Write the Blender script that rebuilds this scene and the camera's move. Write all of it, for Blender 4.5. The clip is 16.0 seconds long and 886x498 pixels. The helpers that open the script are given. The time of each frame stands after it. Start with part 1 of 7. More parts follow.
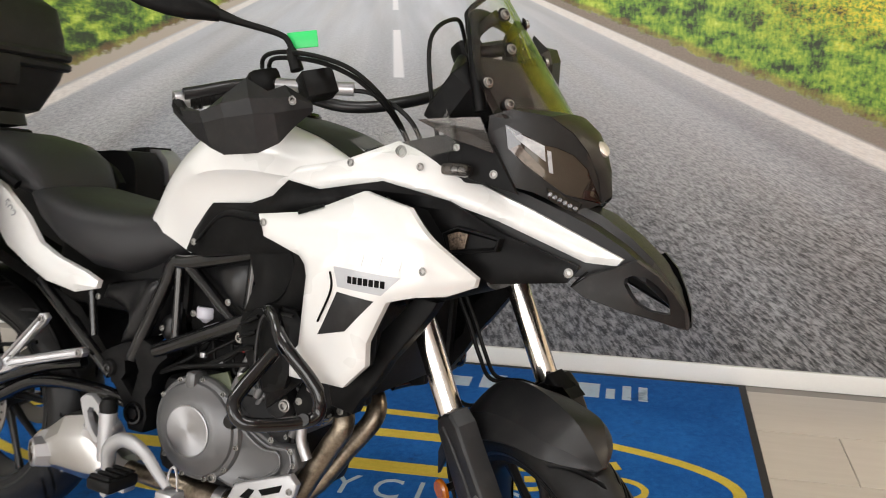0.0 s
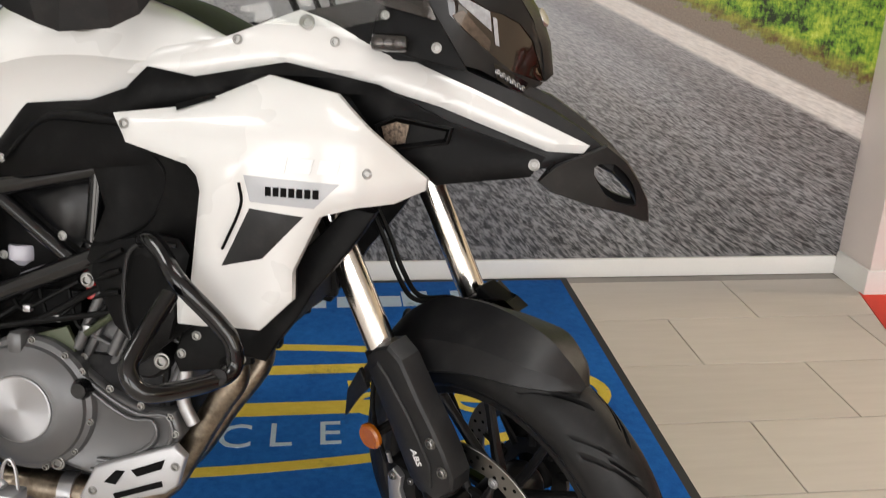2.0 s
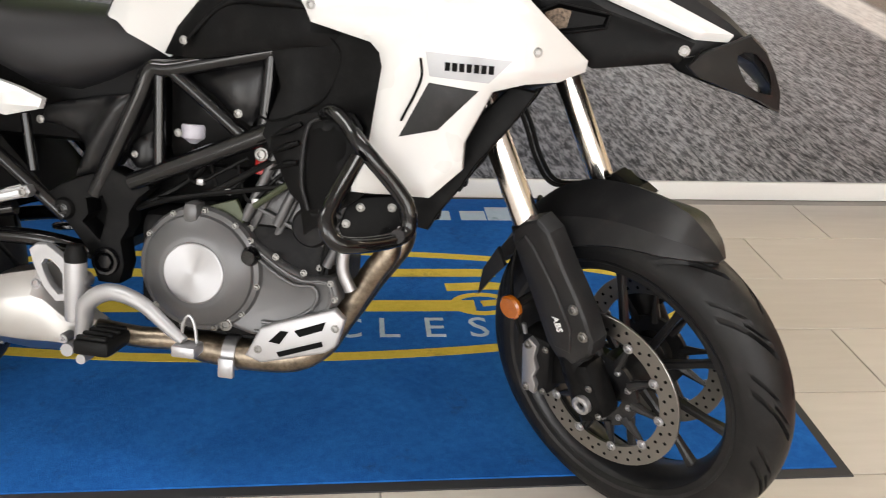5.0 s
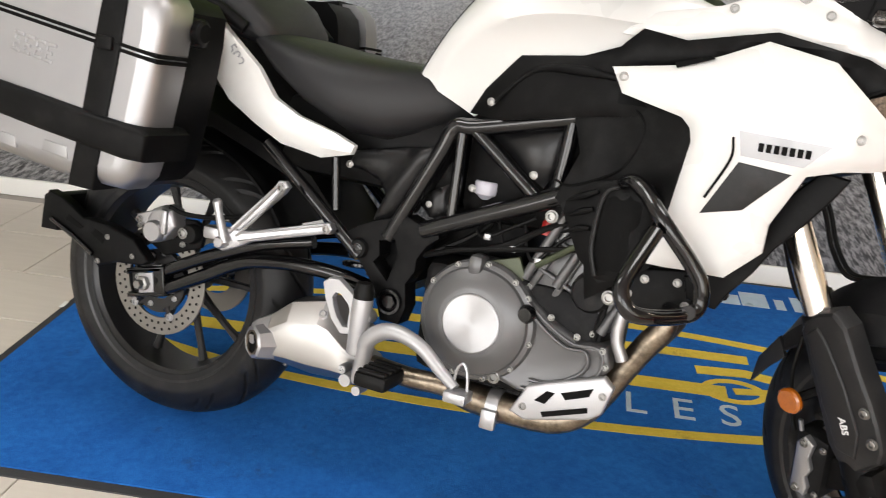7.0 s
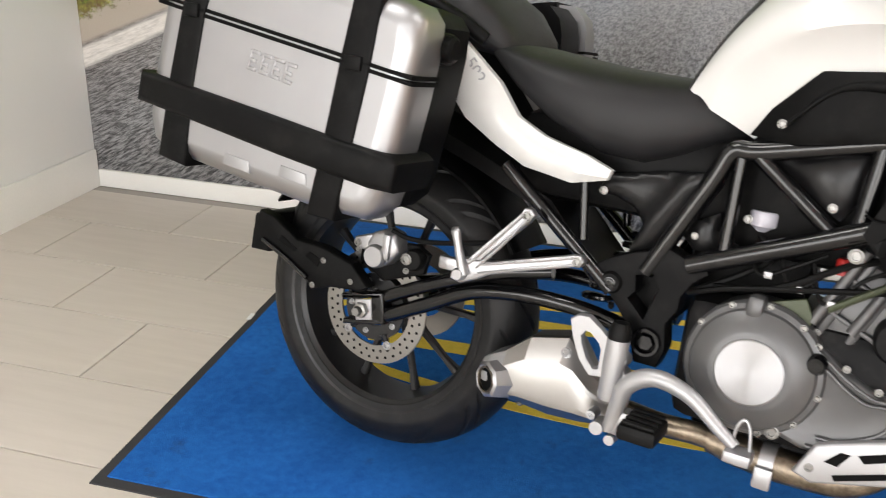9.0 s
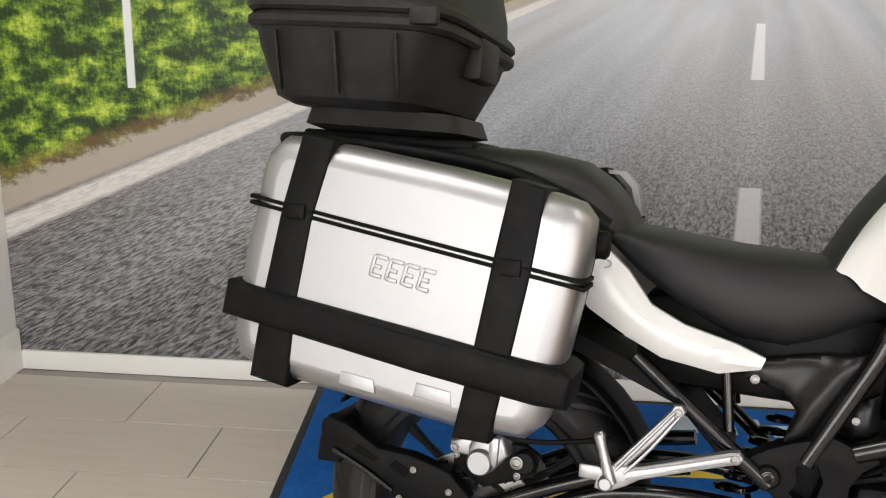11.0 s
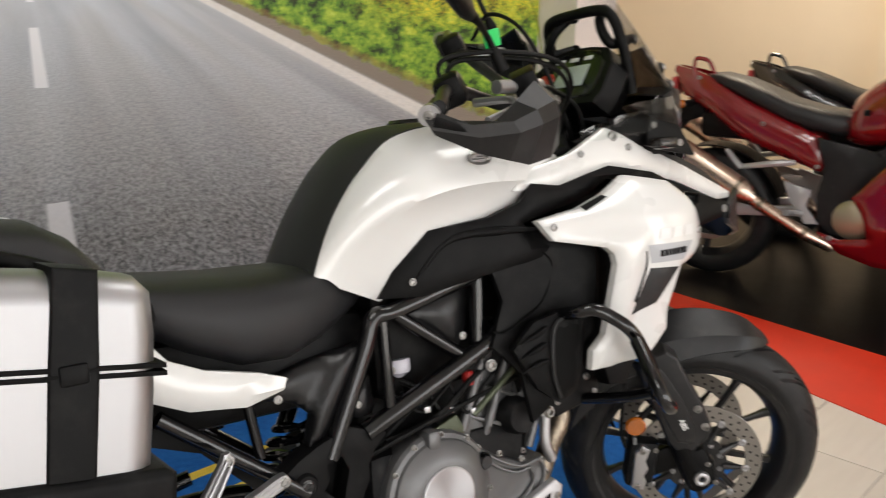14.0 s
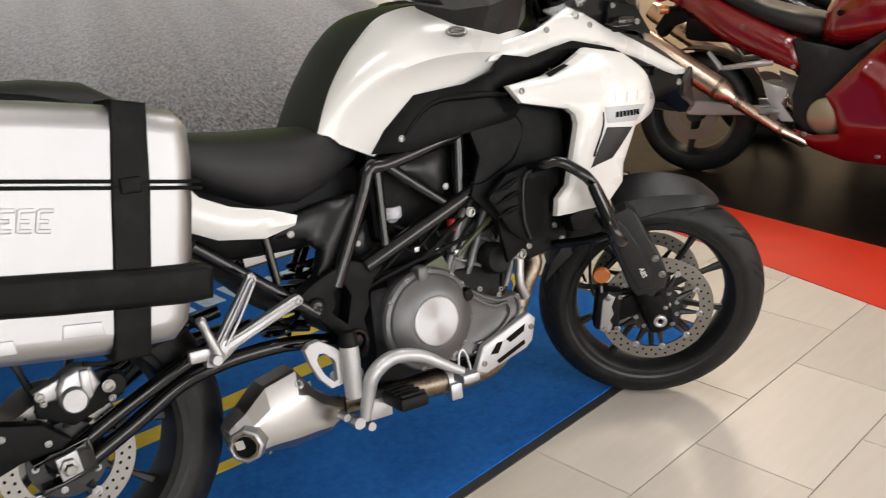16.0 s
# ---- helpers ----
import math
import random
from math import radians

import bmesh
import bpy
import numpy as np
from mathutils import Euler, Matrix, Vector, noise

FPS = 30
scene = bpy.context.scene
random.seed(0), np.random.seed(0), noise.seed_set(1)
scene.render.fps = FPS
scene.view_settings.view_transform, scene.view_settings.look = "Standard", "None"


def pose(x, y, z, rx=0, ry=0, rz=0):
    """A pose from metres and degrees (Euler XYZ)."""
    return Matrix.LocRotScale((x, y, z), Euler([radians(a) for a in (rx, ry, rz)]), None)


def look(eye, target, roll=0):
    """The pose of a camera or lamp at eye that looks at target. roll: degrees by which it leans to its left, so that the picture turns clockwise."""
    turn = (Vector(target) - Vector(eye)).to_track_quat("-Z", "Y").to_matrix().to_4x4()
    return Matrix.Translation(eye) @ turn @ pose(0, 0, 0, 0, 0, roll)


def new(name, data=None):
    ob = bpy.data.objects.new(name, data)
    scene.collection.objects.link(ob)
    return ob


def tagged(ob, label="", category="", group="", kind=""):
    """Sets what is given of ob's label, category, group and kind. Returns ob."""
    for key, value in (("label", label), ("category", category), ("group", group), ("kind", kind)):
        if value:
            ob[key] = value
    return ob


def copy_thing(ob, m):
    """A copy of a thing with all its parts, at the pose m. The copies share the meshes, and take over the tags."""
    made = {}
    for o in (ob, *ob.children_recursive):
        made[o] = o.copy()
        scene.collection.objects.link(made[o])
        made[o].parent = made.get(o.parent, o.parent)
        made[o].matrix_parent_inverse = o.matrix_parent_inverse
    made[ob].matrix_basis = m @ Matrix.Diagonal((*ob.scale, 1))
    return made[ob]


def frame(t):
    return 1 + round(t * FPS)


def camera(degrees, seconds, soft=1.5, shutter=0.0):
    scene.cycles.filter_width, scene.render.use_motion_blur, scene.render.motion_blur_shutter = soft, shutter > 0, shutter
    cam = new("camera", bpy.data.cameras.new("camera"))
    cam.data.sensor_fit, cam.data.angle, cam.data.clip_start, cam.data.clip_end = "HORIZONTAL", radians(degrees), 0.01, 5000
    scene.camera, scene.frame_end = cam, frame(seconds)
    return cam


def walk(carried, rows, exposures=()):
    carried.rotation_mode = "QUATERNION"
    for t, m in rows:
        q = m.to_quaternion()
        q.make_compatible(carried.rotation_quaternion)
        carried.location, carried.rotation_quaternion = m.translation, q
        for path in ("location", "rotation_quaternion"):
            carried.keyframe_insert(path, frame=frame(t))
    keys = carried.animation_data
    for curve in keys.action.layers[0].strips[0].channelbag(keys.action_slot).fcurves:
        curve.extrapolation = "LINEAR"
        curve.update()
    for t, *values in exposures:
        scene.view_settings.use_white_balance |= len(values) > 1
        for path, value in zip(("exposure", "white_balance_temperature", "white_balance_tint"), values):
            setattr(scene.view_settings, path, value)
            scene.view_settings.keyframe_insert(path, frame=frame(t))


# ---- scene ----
cam = camera(51.5, 16.0, soft=1.0, shutter=0.35)
PATH = [
    (0, (1.603, -2.045, 1.329), (1.213, -0.157, 0.795), 0.3),
    (0.5, (1.412, -1.989, 1.339), (1.248, -0.075, 0.782), -0.0),
    (1, (1.306, -1.91, 1.314), (1.258, -0.001, 0.721), -0.6),
    (1.5, (1.257, -1.806, 1.276), (1.356, 0.082, 0.626), 0.4),
    (2, (1.223, -1.781, 1.223), (1.47, 0.073, 0.513), 2.0),
    (2.5, (1.143, -1.821, 1.192), (1.485, -0.004, 0.427), 3.1),
    (3, (1.075, -1.862, 1.167), (1.479, -0.08, 0.354), 3.5),
    (3.2, (1.061, -1.875, 1.16), (1.477, -0.104, 0.327), 3.5),
    (5.3, (0.997, -1.917, 1.154), (1.12, -0.087, 0.355), 2.6),
    (5.5, (0.984, -1.919, 1.152), (1.056, -0.078, 0.373), 2.6),
    (6, (0.96, -1.922, 1.153), (0.898, -0.066, 0.41), 3.0),
    (6.5, (0.924, -1.924, 1.155), (0.754, -0.068, 0.428), 3.7),
    (7, (0.9, -1.935, 1.156), (0.624, -0.085, 0.449), 3.8),
    (7.5, (0.864, -1.96, 1.162), (0.513, -0.116, 0.473), 4.0),
    (8, (0.823, -1.974, 1.162), (0.43, -0.134, 0.483), 4.6),
    (8.5, (0.73, -1.898, 1.165), (0.291, -0.09, 0.432), 2.9),
    (9, (0.597, -1.819, 1.177), (0.116, -0.033, 0.417), 1.8),
    (9.5, (0.422, -1.799, 1.191), (0.064, 0.037, 0.484), 3.3),
    (10, (0.214, -1.82, 1.242), (-0.012, 0.076, 0.648), 2.9),
    (10.2, (0.16, -1.807, 1.249), (-0.05, 0.107, 0.707), 2.1),
    (12.3, (-0.068, -1.574, 1.287), (0.239, 0.335, 0.775), 1.3),
    (12.5, (-0.141, -1.562, 1.299), (0.369, 0.293, 0.755), 1.4),
    (13, (-0.22, -1.509, 1.298), (0.597, 0.224, 0.725), 0.3),
    (13.5, (-0.251, -1.44, 1.307), (0.844, 0.136, 0.745), 1.4),
    (14, (-0.357, -1.427, 1.324), (1.067, -0.13, 0.785), 1.1),
    (14.5, (-0.436, -1.473, 1.332), (1.102, -0.318, 0.784), 0.7),
    (14.6, (-0.433, -1.5, 1.329), (1.099, -0.341, 0.773), 0.7),
    (15, (-0.466, -1.624, 1.318), (1.027, -0.44, 0.711), 0.5),
    (15.5, (-0.524, -1.668, 1.272), (0.934, -0.459, 0.631), -0.3),
    (16, (-0.562, -1.681, 1.261), (0.818, -0.401, 0.584), -0.1),
]
walk(cam, [(t, look(eye, target, roll)) for t, eye, target, roll in PATH], [(0.0, 0.04), (1.5, -0.1), (3.0, -0.2), (6.0, 0.22), (9.0, 0.22), (10.0, 0.08), (12.5, -0.04), (14.5, -0.2), (16.0, -0.12)])

# ---- world, sun and daylight from the shop front ----
world = bpy.data.worlds.new("sky")
scene.world = world
world.use_nodes = True
wn = world.node_tree.nodes
sky = wn.new("ShaderNodeTexSky")
sky.sky_type, sky.sun_disc = "NISHITA", False
sky.sun_elevation, sky.sun_rotation = radians(42), radians(200)
world.node_tree.links.new(sky.outputs[0], wn["Background"].inputs[0])
wn["Background"].inputs[1].default_value = 0.12


def window_light(name, x, z, wide, high, y, power, colour):
    data = bpy.data.lights.new(name, "AREA")
    data.shape, data.size, data.size_y, data.energy, data.color = "RECTANGLE", wide, high, power, colour
    ob = new(name, data)
    ob.matrix_world = pose(x, y, z, 90, 0, 0)
    return ob


window_light("shop_window_light", -2.2, 1.55, 3.6, 2.3, -5.93, 140, (1.0, 0.965, 0.94))
window_light("shop_window_light", 2.2, 1.55, 3.6, 2.3, -5.93, 140, (1.0, 0.965, 0.94))
window_light("shop_window_light", 6.6, 1.55, 3.6, 2.3, -5.93, 80, (1.0, 0.88, 0.72))


# Fill lamps added overhead, out of view, to brighten the room.
def overhead_fill_light(name, x, y, power, colour):
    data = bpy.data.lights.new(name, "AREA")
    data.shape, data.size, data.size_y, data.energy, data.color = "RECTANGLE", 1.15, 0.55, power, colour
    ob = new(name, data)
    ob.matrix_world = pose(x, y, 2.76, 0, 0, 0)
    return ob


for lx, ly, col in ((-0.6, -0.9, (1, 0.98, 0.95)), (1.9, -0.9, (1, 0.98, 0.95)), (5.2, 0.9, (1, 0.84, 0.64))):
    overhead_fill_light("overhead_fill_light", lx, ly, 17 if lx < 5 else 75, col)

# ---- materials ----
class G:
    """A small node graph for one material."""

    def __init__(self, name):
        self.m = bpy.data.materials.new(name)
        self.m.use_nodes = True
        self.t = self.m.node_tree
        self.b = self.t.nodes["Principled BSDF"]

    def n(self, kind, **props):
        node = self.t.nodes.new(kind)
        for k, v in props.items():
            if k == "operation":
                node.operation = v
            elif k == "data_type":
                node.data_type = v
            elif k == "blend_type":
                node.blend_type = v
        return node

    def link(self, a, b):
        self.t.links.new(a, b)

    def put(self, value, socket):
        if hasattr(value, "is_linked"):
            self.link(value, socket)
        else:
            socket.default_value = value

    def math(self, op, a, b=0.0, c=0.0):
        node = self.n("ShaderNodeMath", operation=op)
        self.put(a, node.inputs[0])
        self.put(b, node.inputs[1])
        self.put(c, node.inputs[2])
        return node.outputs[0]

    def mix(self, f, a, b):
        node = self.n("ShaderNodeMix", data_type="RGBA")
        self.put(f, node.inputs[0])
        for v, s in ((a, node.inputs[6]), (b, node.inputs[7])):
            if hasattr(v, "is_linked"):
                self.link(v, s)
            else:
                s.default_value = (*v, 1)
        return node.outputs[2]

    def noise(self, scale, detail=3.0, rough=0.55, vec=None):
        node = self.n("ShaderNodeTexNoise")
        node.inputs["Scale"].default_value, node.inputs["Detail"].default_value, node.inputs["Roughness"].default_value = scale, detail, rough
        self.link(vec or self.obj(), node.inputs["Vector"])
        return node.outputs[0]

    def obj(self):
        return self.n("ShaderNodeTexCoord").outputs["Object"]

    def ramp(self, f, a, b):
        node = self.n("ShaderNodeMapRange")
        self.put(f, node.inputs[0])
        node.inputs[1].default_value, node.inputs[2].default_value = a, b
        return node.outputs[0]

    def vec(self, x, y, z):
        node = self.n("ShaderNodeCombineXYZ")
        for v, s in zip((x, y, z), node.inputs):
            self.put(v, s)
        return node.outputs[0]

    def xyz(self, v=None):
        node = self.n("ShaderNodeSeparateXYZ")
        self.link(v or self.obj(), node.inputs[0])
        return node.outputs

    def set(self, **values):
        for k, v in values.items():
            s = self.b.inputs[k.replace("_", " ")]
            if isinstance(v, tuple) and len(v) == 3:
                v = (*v, 1)
            self.put(v, s)
        return self

    def bump(self, height, strength, distance=0.002):
        node = self.n("ShaderNodeBump")
        node.inputs["Strength"].default_value, node.inputs["Distance"].default_value = strength, distance
        self.link(height, node.inputs["Height"])
        self.link(node.outputs[0], self.b.inputs["Normal"])
        return self


def plain(name, colour, rough=0.5, metal=0.0, coat=0.0, grain=300.0, bump=0.05, vary=0.12, big=6.0, dust=0.0, spec=None):
    """Colour with a fine grain, a broad unevenness and a slight change of gloss; dust lies as pale specks."""
    g = G(name)
    fine, broad = g.noise(grain, 2), g.noise(big, 4)
    k = g.math("ADD", g.math("MULTIPLY", fine, 0.4), g.math("MULTIPLY", broad, 0.6))
    lo, hi = tuple(c * (1 - vary) for c in colour), tuple(min(c * (1 + vary), 1) for c in colour)
    col = g.mix(g.ramp(k, 0.3, 0.7), lo, hi)
    if dust:
        col = g.mix(g.math("MULTIPLY", g.ramp(g.noise(big * 4, 6, 0.7), 0.5, 0.8), dust), col, (0.42, 0.4, 0.37))
    g.set(Base_Color=col, Metallic=metal, Coat_Weight=coat, Coat_Roughness=0.06)
    if spec is not None:
        g.set(Specular_IOR_Level=spec)
    g.set(Roughness=g.math("ADD", rough - 0.06, g.math("MULTIPLY", broad, 0.12)))
    if bump:
        g.bump(fine, bump, 0.001)
    return g.m


def brushed(name, colour, rough, axis, scale=900.0, bump=0.06):
    """Brushed metal: fine scratches along one axis, with faint smudges."""
    g = G(name)
    x, y, z = g.xyz()
    s = [g.math("MULTIPLY", v, scale if i != axis else scale * 0.015) for i, v in enumerate((x, y, z))]
    line = g.n("ShaderNodeTexNoise")
    line.inputs["Scale"].default_value = 1.0
    g.link(g.vec(*s), line.inputs["Vector"])
    smudge = g.noise(9, 4)
    g.set(Base_Color=g.mix(smudge, tuple(c * 0.86 for c in colour), colour), Metallic=1.0)
    g.set(Roughness=g.math("ADD", rough - 0.08, g.math("ADD", g.math("MULTIPLY", line.outputs[0], 0.1), g.math("MULTIPLY", smudge, 0.08))))
    g.bump(line.outputs[0], bump, 0.0006)
    return g.m


def spun(name, colour, cx, cz):
    """Turned metal, with fine rings round an axis along y."""
    g = G(name)
    x, y, z = g.xyz()
    dx, dz = g.math("SUBTRACT", x, cx), g.math("SUBTRACT", z, cz)
    r = g.math("SQRT", g.math("ADD", g.math("MULTIPLY", dx, dx), g.math("MULTIPLY", dz, dz)))
    ring = g.n("ShaderNodeTexNoise")
    ring.inputs["Scale"].default_value = 1.0
    g.link(g.vec(g.math("MULTIPLY", r, 1600), 0.0, 0.0), ring.inputs["Vector"])
    g.set(Base_Color=colour, Metallic=1.0, Roughness=0.36, Anisotropic=0.75)
    tan = g.n("ShaderNodeCombineXYZ")
    g.link(g.math("MULTIPLY", dz, -1), tan.inputs[0])
    g.link(dx, tan.inputs[2])
    world_tan = g.n("ShaderNodeVectorTransform")
    world_tan.vector_type, world_tan.convert_from, world_tan.convert_to = "VECTOR", "OBJECT", "WORLD"
    g.link(tan.outputs[0], world_tan.inputs[0])
    g.link(world_tan.outputs[0], g.b.inputs["Tangent"])
    g.bump(ring.outputs[0], 0.08, 0.0005)
    return g.m


def clear(name, tint, body=0.0, rough=0.02, gloss=1.0):
    """Thin acrylic: see-through with a tint, a share of opaque body, and a Fresnel gloss."""
    g = G(name)
    g.set(Base_Color=tuple(c * 0.25 for c in tint), Roughness=0.25)
    see, shine, lens, a, b = (g.n("ShaderNode" + k) for k in ("BsdfTransparent", "BsdfGlossy", "LayerWeight", "MixShader", "MixShader"))
    see.inputs[0].default_value = (*tint, 1)
    shine.inputs["Roughness"].default_value = rough
    lens.inputs["Blend"].default_value = 0.5
    a.inputs[0].default_value = body
    g.link(see.outputs[0], a.inputs[1])
    g.link(g.b.outputs[0], a.inputs[2])
    g.link(g.math("MULTIPLY", g.math("ADD", 0.04, g.math("MULTIPLY", g.math("POWER", lens.outputs["Facing"], 4.0), 0.9)), gloss), b.inputs[0])
    g.link(a.outputs[0], b.inputs[1])
    g.link(shine.outputs[0], b.inputs[2])
    g.link(b.outputs[0], g.t.nodes["Material Output"].inputs[0])
    return g.m


WHITE = plain("pearl_white_paint", (0.62, 0.62, 0.61), 0.28, coat=0.7, grain=900, bump=0.01, vary=0.02, big=3)
BLACK = plain("grained_black_plastic", (0.0028, 0.0028, 0.003), 0.45, grain=1400, bump=0.2, vary=0.2, dust=0.02, spec=0.11)
BOX_PLASTIC = plain("textured_box_plastic", (0.012, 0.0115, 0.011), 0.5, grain=700, bump=0.5, vary=0.2, dust=0.03, spec=0.25)
SATIN = plain("satin_black_plastic", (0.006, 0.006, 0.0065), 0.3, grain=1400, bump=0.08, vary=0.2, dust=0.03, spec=0.3)
BEAK = plain("satin_dark_grey_plastic", (0.0105, 0.0105, 0.0112), 0.40, grain=1400, bump=0.15, vary=0.15, dust=0.03, spec=0.30)
GLOSS = plain("gloss_black_enamel", (0.003, 0.003, 0.0035), 0.15, coat=0.4, grain=500, bump=0.02, vary=0.2, spec=0.3)
RUBBER = plain("black_tyre_rubber", (0.0065, 0.0065, 0.0068), 0.46, grain=700, bump=0.25, vary=0.25, dust=0.03, spec=0.26)
HOSE = plain("black_hose_rubber", (0.004, 0.004, 0.004), 0.5, grain=700, bump=0.1, spec=0.15)
VINYL = plain("black_seat_vinyl", (0.0145, 0.0145, 0.0158), 0.46, grain=1100, bump=0.35, vary=0.15, spec=0.3)
PAD_VINYL = plain("matt_black_tank_vinyl", (0.016, 0.016, 0.017), 0.52, grain=900, bump=0.25, vary=0.12, spec=0.25)
RIM = plain("satin_black_wheel_paint", (0.008, 0.008, 0.0088), 0.34, grain=900, bump=0.05, vary=0.15, dust=0.03, spec=0.42)
ENGINE = plain("grey_engine_paint", (0.115, 0.115, 0.117), 0.38, metal=0.5, grain=900, bump=0.12, vary=0.12)
ENGINE_DARK = plain("dark_engine_casting", (0.008, 0.008, 0.0085), 0.5, metal=0.3, grain=600, bump=0.25, vary=0.25, dust=0.04, spec=0.15)
CAST = plain("silver_cast_alloy", (0.39, 0.39, 0.40), 0.36, metal=0.85, grain=800, bump=0.1, vary=0.1)
SILVER = plain("silver_paint", (0.42, 0.42, 0.43), 0.4, metal=0.6, grain=900, bump=0.06, vary=0.06)
STEEL = brushed("brushed_stainless_steel", (0.41, 0.40, 0.385), 0.32, 0)
CHROME = brushed("hard_chrome_tube", (0.86, 0.83, 0.79), 0.14, 2, bump=0.02)
DISC = brushed("ground_disc_steel", (0.27, 0.26, 0.245), 0.34, 0, 500)
PIPE = plain("heat_tinted_exhaust_pipe", (0.20, 0.165, 0.125), 0.36, metal=1.0, grain=120, bump=0.12, vary=0.6, big=22)
PANNIER = brushed("brushed_aluminium_skin", (0.40, 0.40, 0.41), 0.42, 2, 700)
BOLT = plain("zinc_bolt", (0.26, 0.255, 0.245), 0.38, metal=1.0, grain=500, bump=0.05)
SPUN = spun("spun_alloy_disc", (0.36, 0.36, 0.37), 0.749, 0.409)
SCREEN = clear("clear_acrylic", (0.95, 0.96, 0.955))
SCREEN_EDGE = plain("acrylic_edge", (0.36, 0.40, 0.06), 0.2, bump=0.0, vary=0.2)
SMOKE = clear("smoked_acrylic", (0.42, 0.38, 0.35), 0.12)
LAMP_DARK = plain("dark_brown_lamp_lens", (0.016, 0.010, 0.007), 0.07, coat=0.6, grain=60, bump=0.02, vary=0.4, big=14)
LAMP_REFLECTION = plain("pale_lens_reflection", (0.30, 0.31, 0.33), 0.12, coat=0.4, grain=120, bump=0.2, vary=0.3, big=30)
LAMP_GLASS = plain("tinted_lamp_glass", (0.07, 0.052, 0.042), 0.1, metal=0.3, coat=0.4, grain=120, bump=0.3, vary=0.6, big=30)
AMBER = plain("amber_reflector", (0.34, 0.09, 0.005), 0.18, coat=0.8, grain=420, bump=0.5, vary=0.25, big=60)
LENS = plain("lamp_lens", (0.16, 0.16, 0.17), 0.08, metal=0.7, coat=1.0, grain=300, bump=0.3, vary=0.4, big=80)
DECAL_GREY = plain("grey_decal", (0.36, 0.37, 0.39), 0.35, coat=0.4, bump=0.0, vary=0.04)
DECAL_PALE = plain("pale_grey_decal", (0.66, 0.66, 0.66), 0.35, coat=0.4, bump=0.0, vary=0.04)
# Black for decals and joints, and for shade painted into openings.
DECAL_SHADE_BLACK = plain("black_decal_and_opening_shade", (0.003, 0.003, 0.003), 0.6, bump=0.0, spec=0.08)
DECAL_WHITE = plain("white_decal", (0.75, 0.75, 0.75), 0.4, bump=0.0, vary=0.05)
GREEN_TAG = plain("green_tag", (0.02, 0.5, 0.12), 0.4, bump=0.0, vary=0.1)
RED_PLASTIC = plain("red_plastic_cap", (0.32, 0.012, 0.01), 0.4, bump=0.0)
OLIVE = plain("olive_bracket", (0.05, 0.06, 0.032), 0.42, metal=0.3)
MILKY = plain("milky_reservoir", (0.46, 0.45, 0.50), 0.3, bump=0.0, vary=0.08)
LCD = plain("grey_display", (0.33, 0.38, 0.36), 0.2, coat=1.0, bump=0.0)

# ---- building tools ----
PRE = Matrix.Identity(4)


def part(name, bm, material, parent=None, label="", sharp=38):
    me = bpy.data.meshes.new(name)
    bm.transform(PRE)
    bmesh.ops.recalc_face_normals(bm, faces=bm.faces)
    bm.to_mesh(me)
    bm.free()
    me.polygons.foreach_set("use_smooth", [True] * len(me.polygons))
    me.set_sharp_from_angle(angle=radians(sharp))
    me.materials.append(material)
    ob = new(name, me)
    if parent is not None:
        ob.parent = parent
    return tagged(ob, label)


def joined(*bms):
    """One bmesh out of several."""
    out = bmesh.new()
    for bm in bms:
        me = bpy.data.meshes.new("joined")
        bm.to_mesh(me)
        bm.free()
        out.from_mesh(me)
        bpy.data.meshes.remove(me)
    return out


def moved(bm, m):
    bm.transform(m)
    return bm


def box(x0, x1, y0, y1, z0, z1, bevel=0.0, seg=2):
    bm = bmesh.new()
    bmesh.ops.create_cube(bm, size=1, matrix=Matrix.LocRotScale(((x0 + x1) / 2, (y0 + y1) / 2, (z0 + z1) / 2), None, (abs(x1 - x0), abs(y1 - y0), abs(z1 - z0))))
    if bevel:
        bmesh.ops.bevel(bm, geom=bm.edges[:], offset=bevel, segments=seg, affect="EDGES", profile=0.5)
    return bm


def skin(rings, closed=False, caps=True):
    """Quads between rings of equal length; closed joins the last ring to the first."""
    bm = bmesh.new()
    vs = [[bm.verts.new(p) for p in ring] for ring in rings]
    n = len(vs[0])
    for a, b in zip(vs, vs[1:] + ([vs[0]] if closed else [])):
        for i in range(n):
            bm.faces.new((a[i], a[(i + 1) % n], b[(i + 1) % n], b[i]))
    if caps and not closed:
        bm.faces.new(list(reversed(vs[0])))
        bm.faces.new(vs[-1])
    return bm


def smooth_line(points, steps=6):
    """Catmull-Rom through the points."""
    p = [Vector(q) for q in points]
    if len(p) < 3:
        return p
    p = [2 * p[0] - p[1], *p, 2 * p[-1] - p[-2]]
    out = []
    for a, b, c, d in zip(p, p[1:], p[2:], p[3:]):
        for i in range(steps):
            t = i / steps
            out.append(0.5 * (2 * b + (c - a) * t + (2 * a - 5 * b + 4 * c - d) * t * t + (3 * b - a - 3 * c + d) * t ** 3))
    return out + [p[-2]]


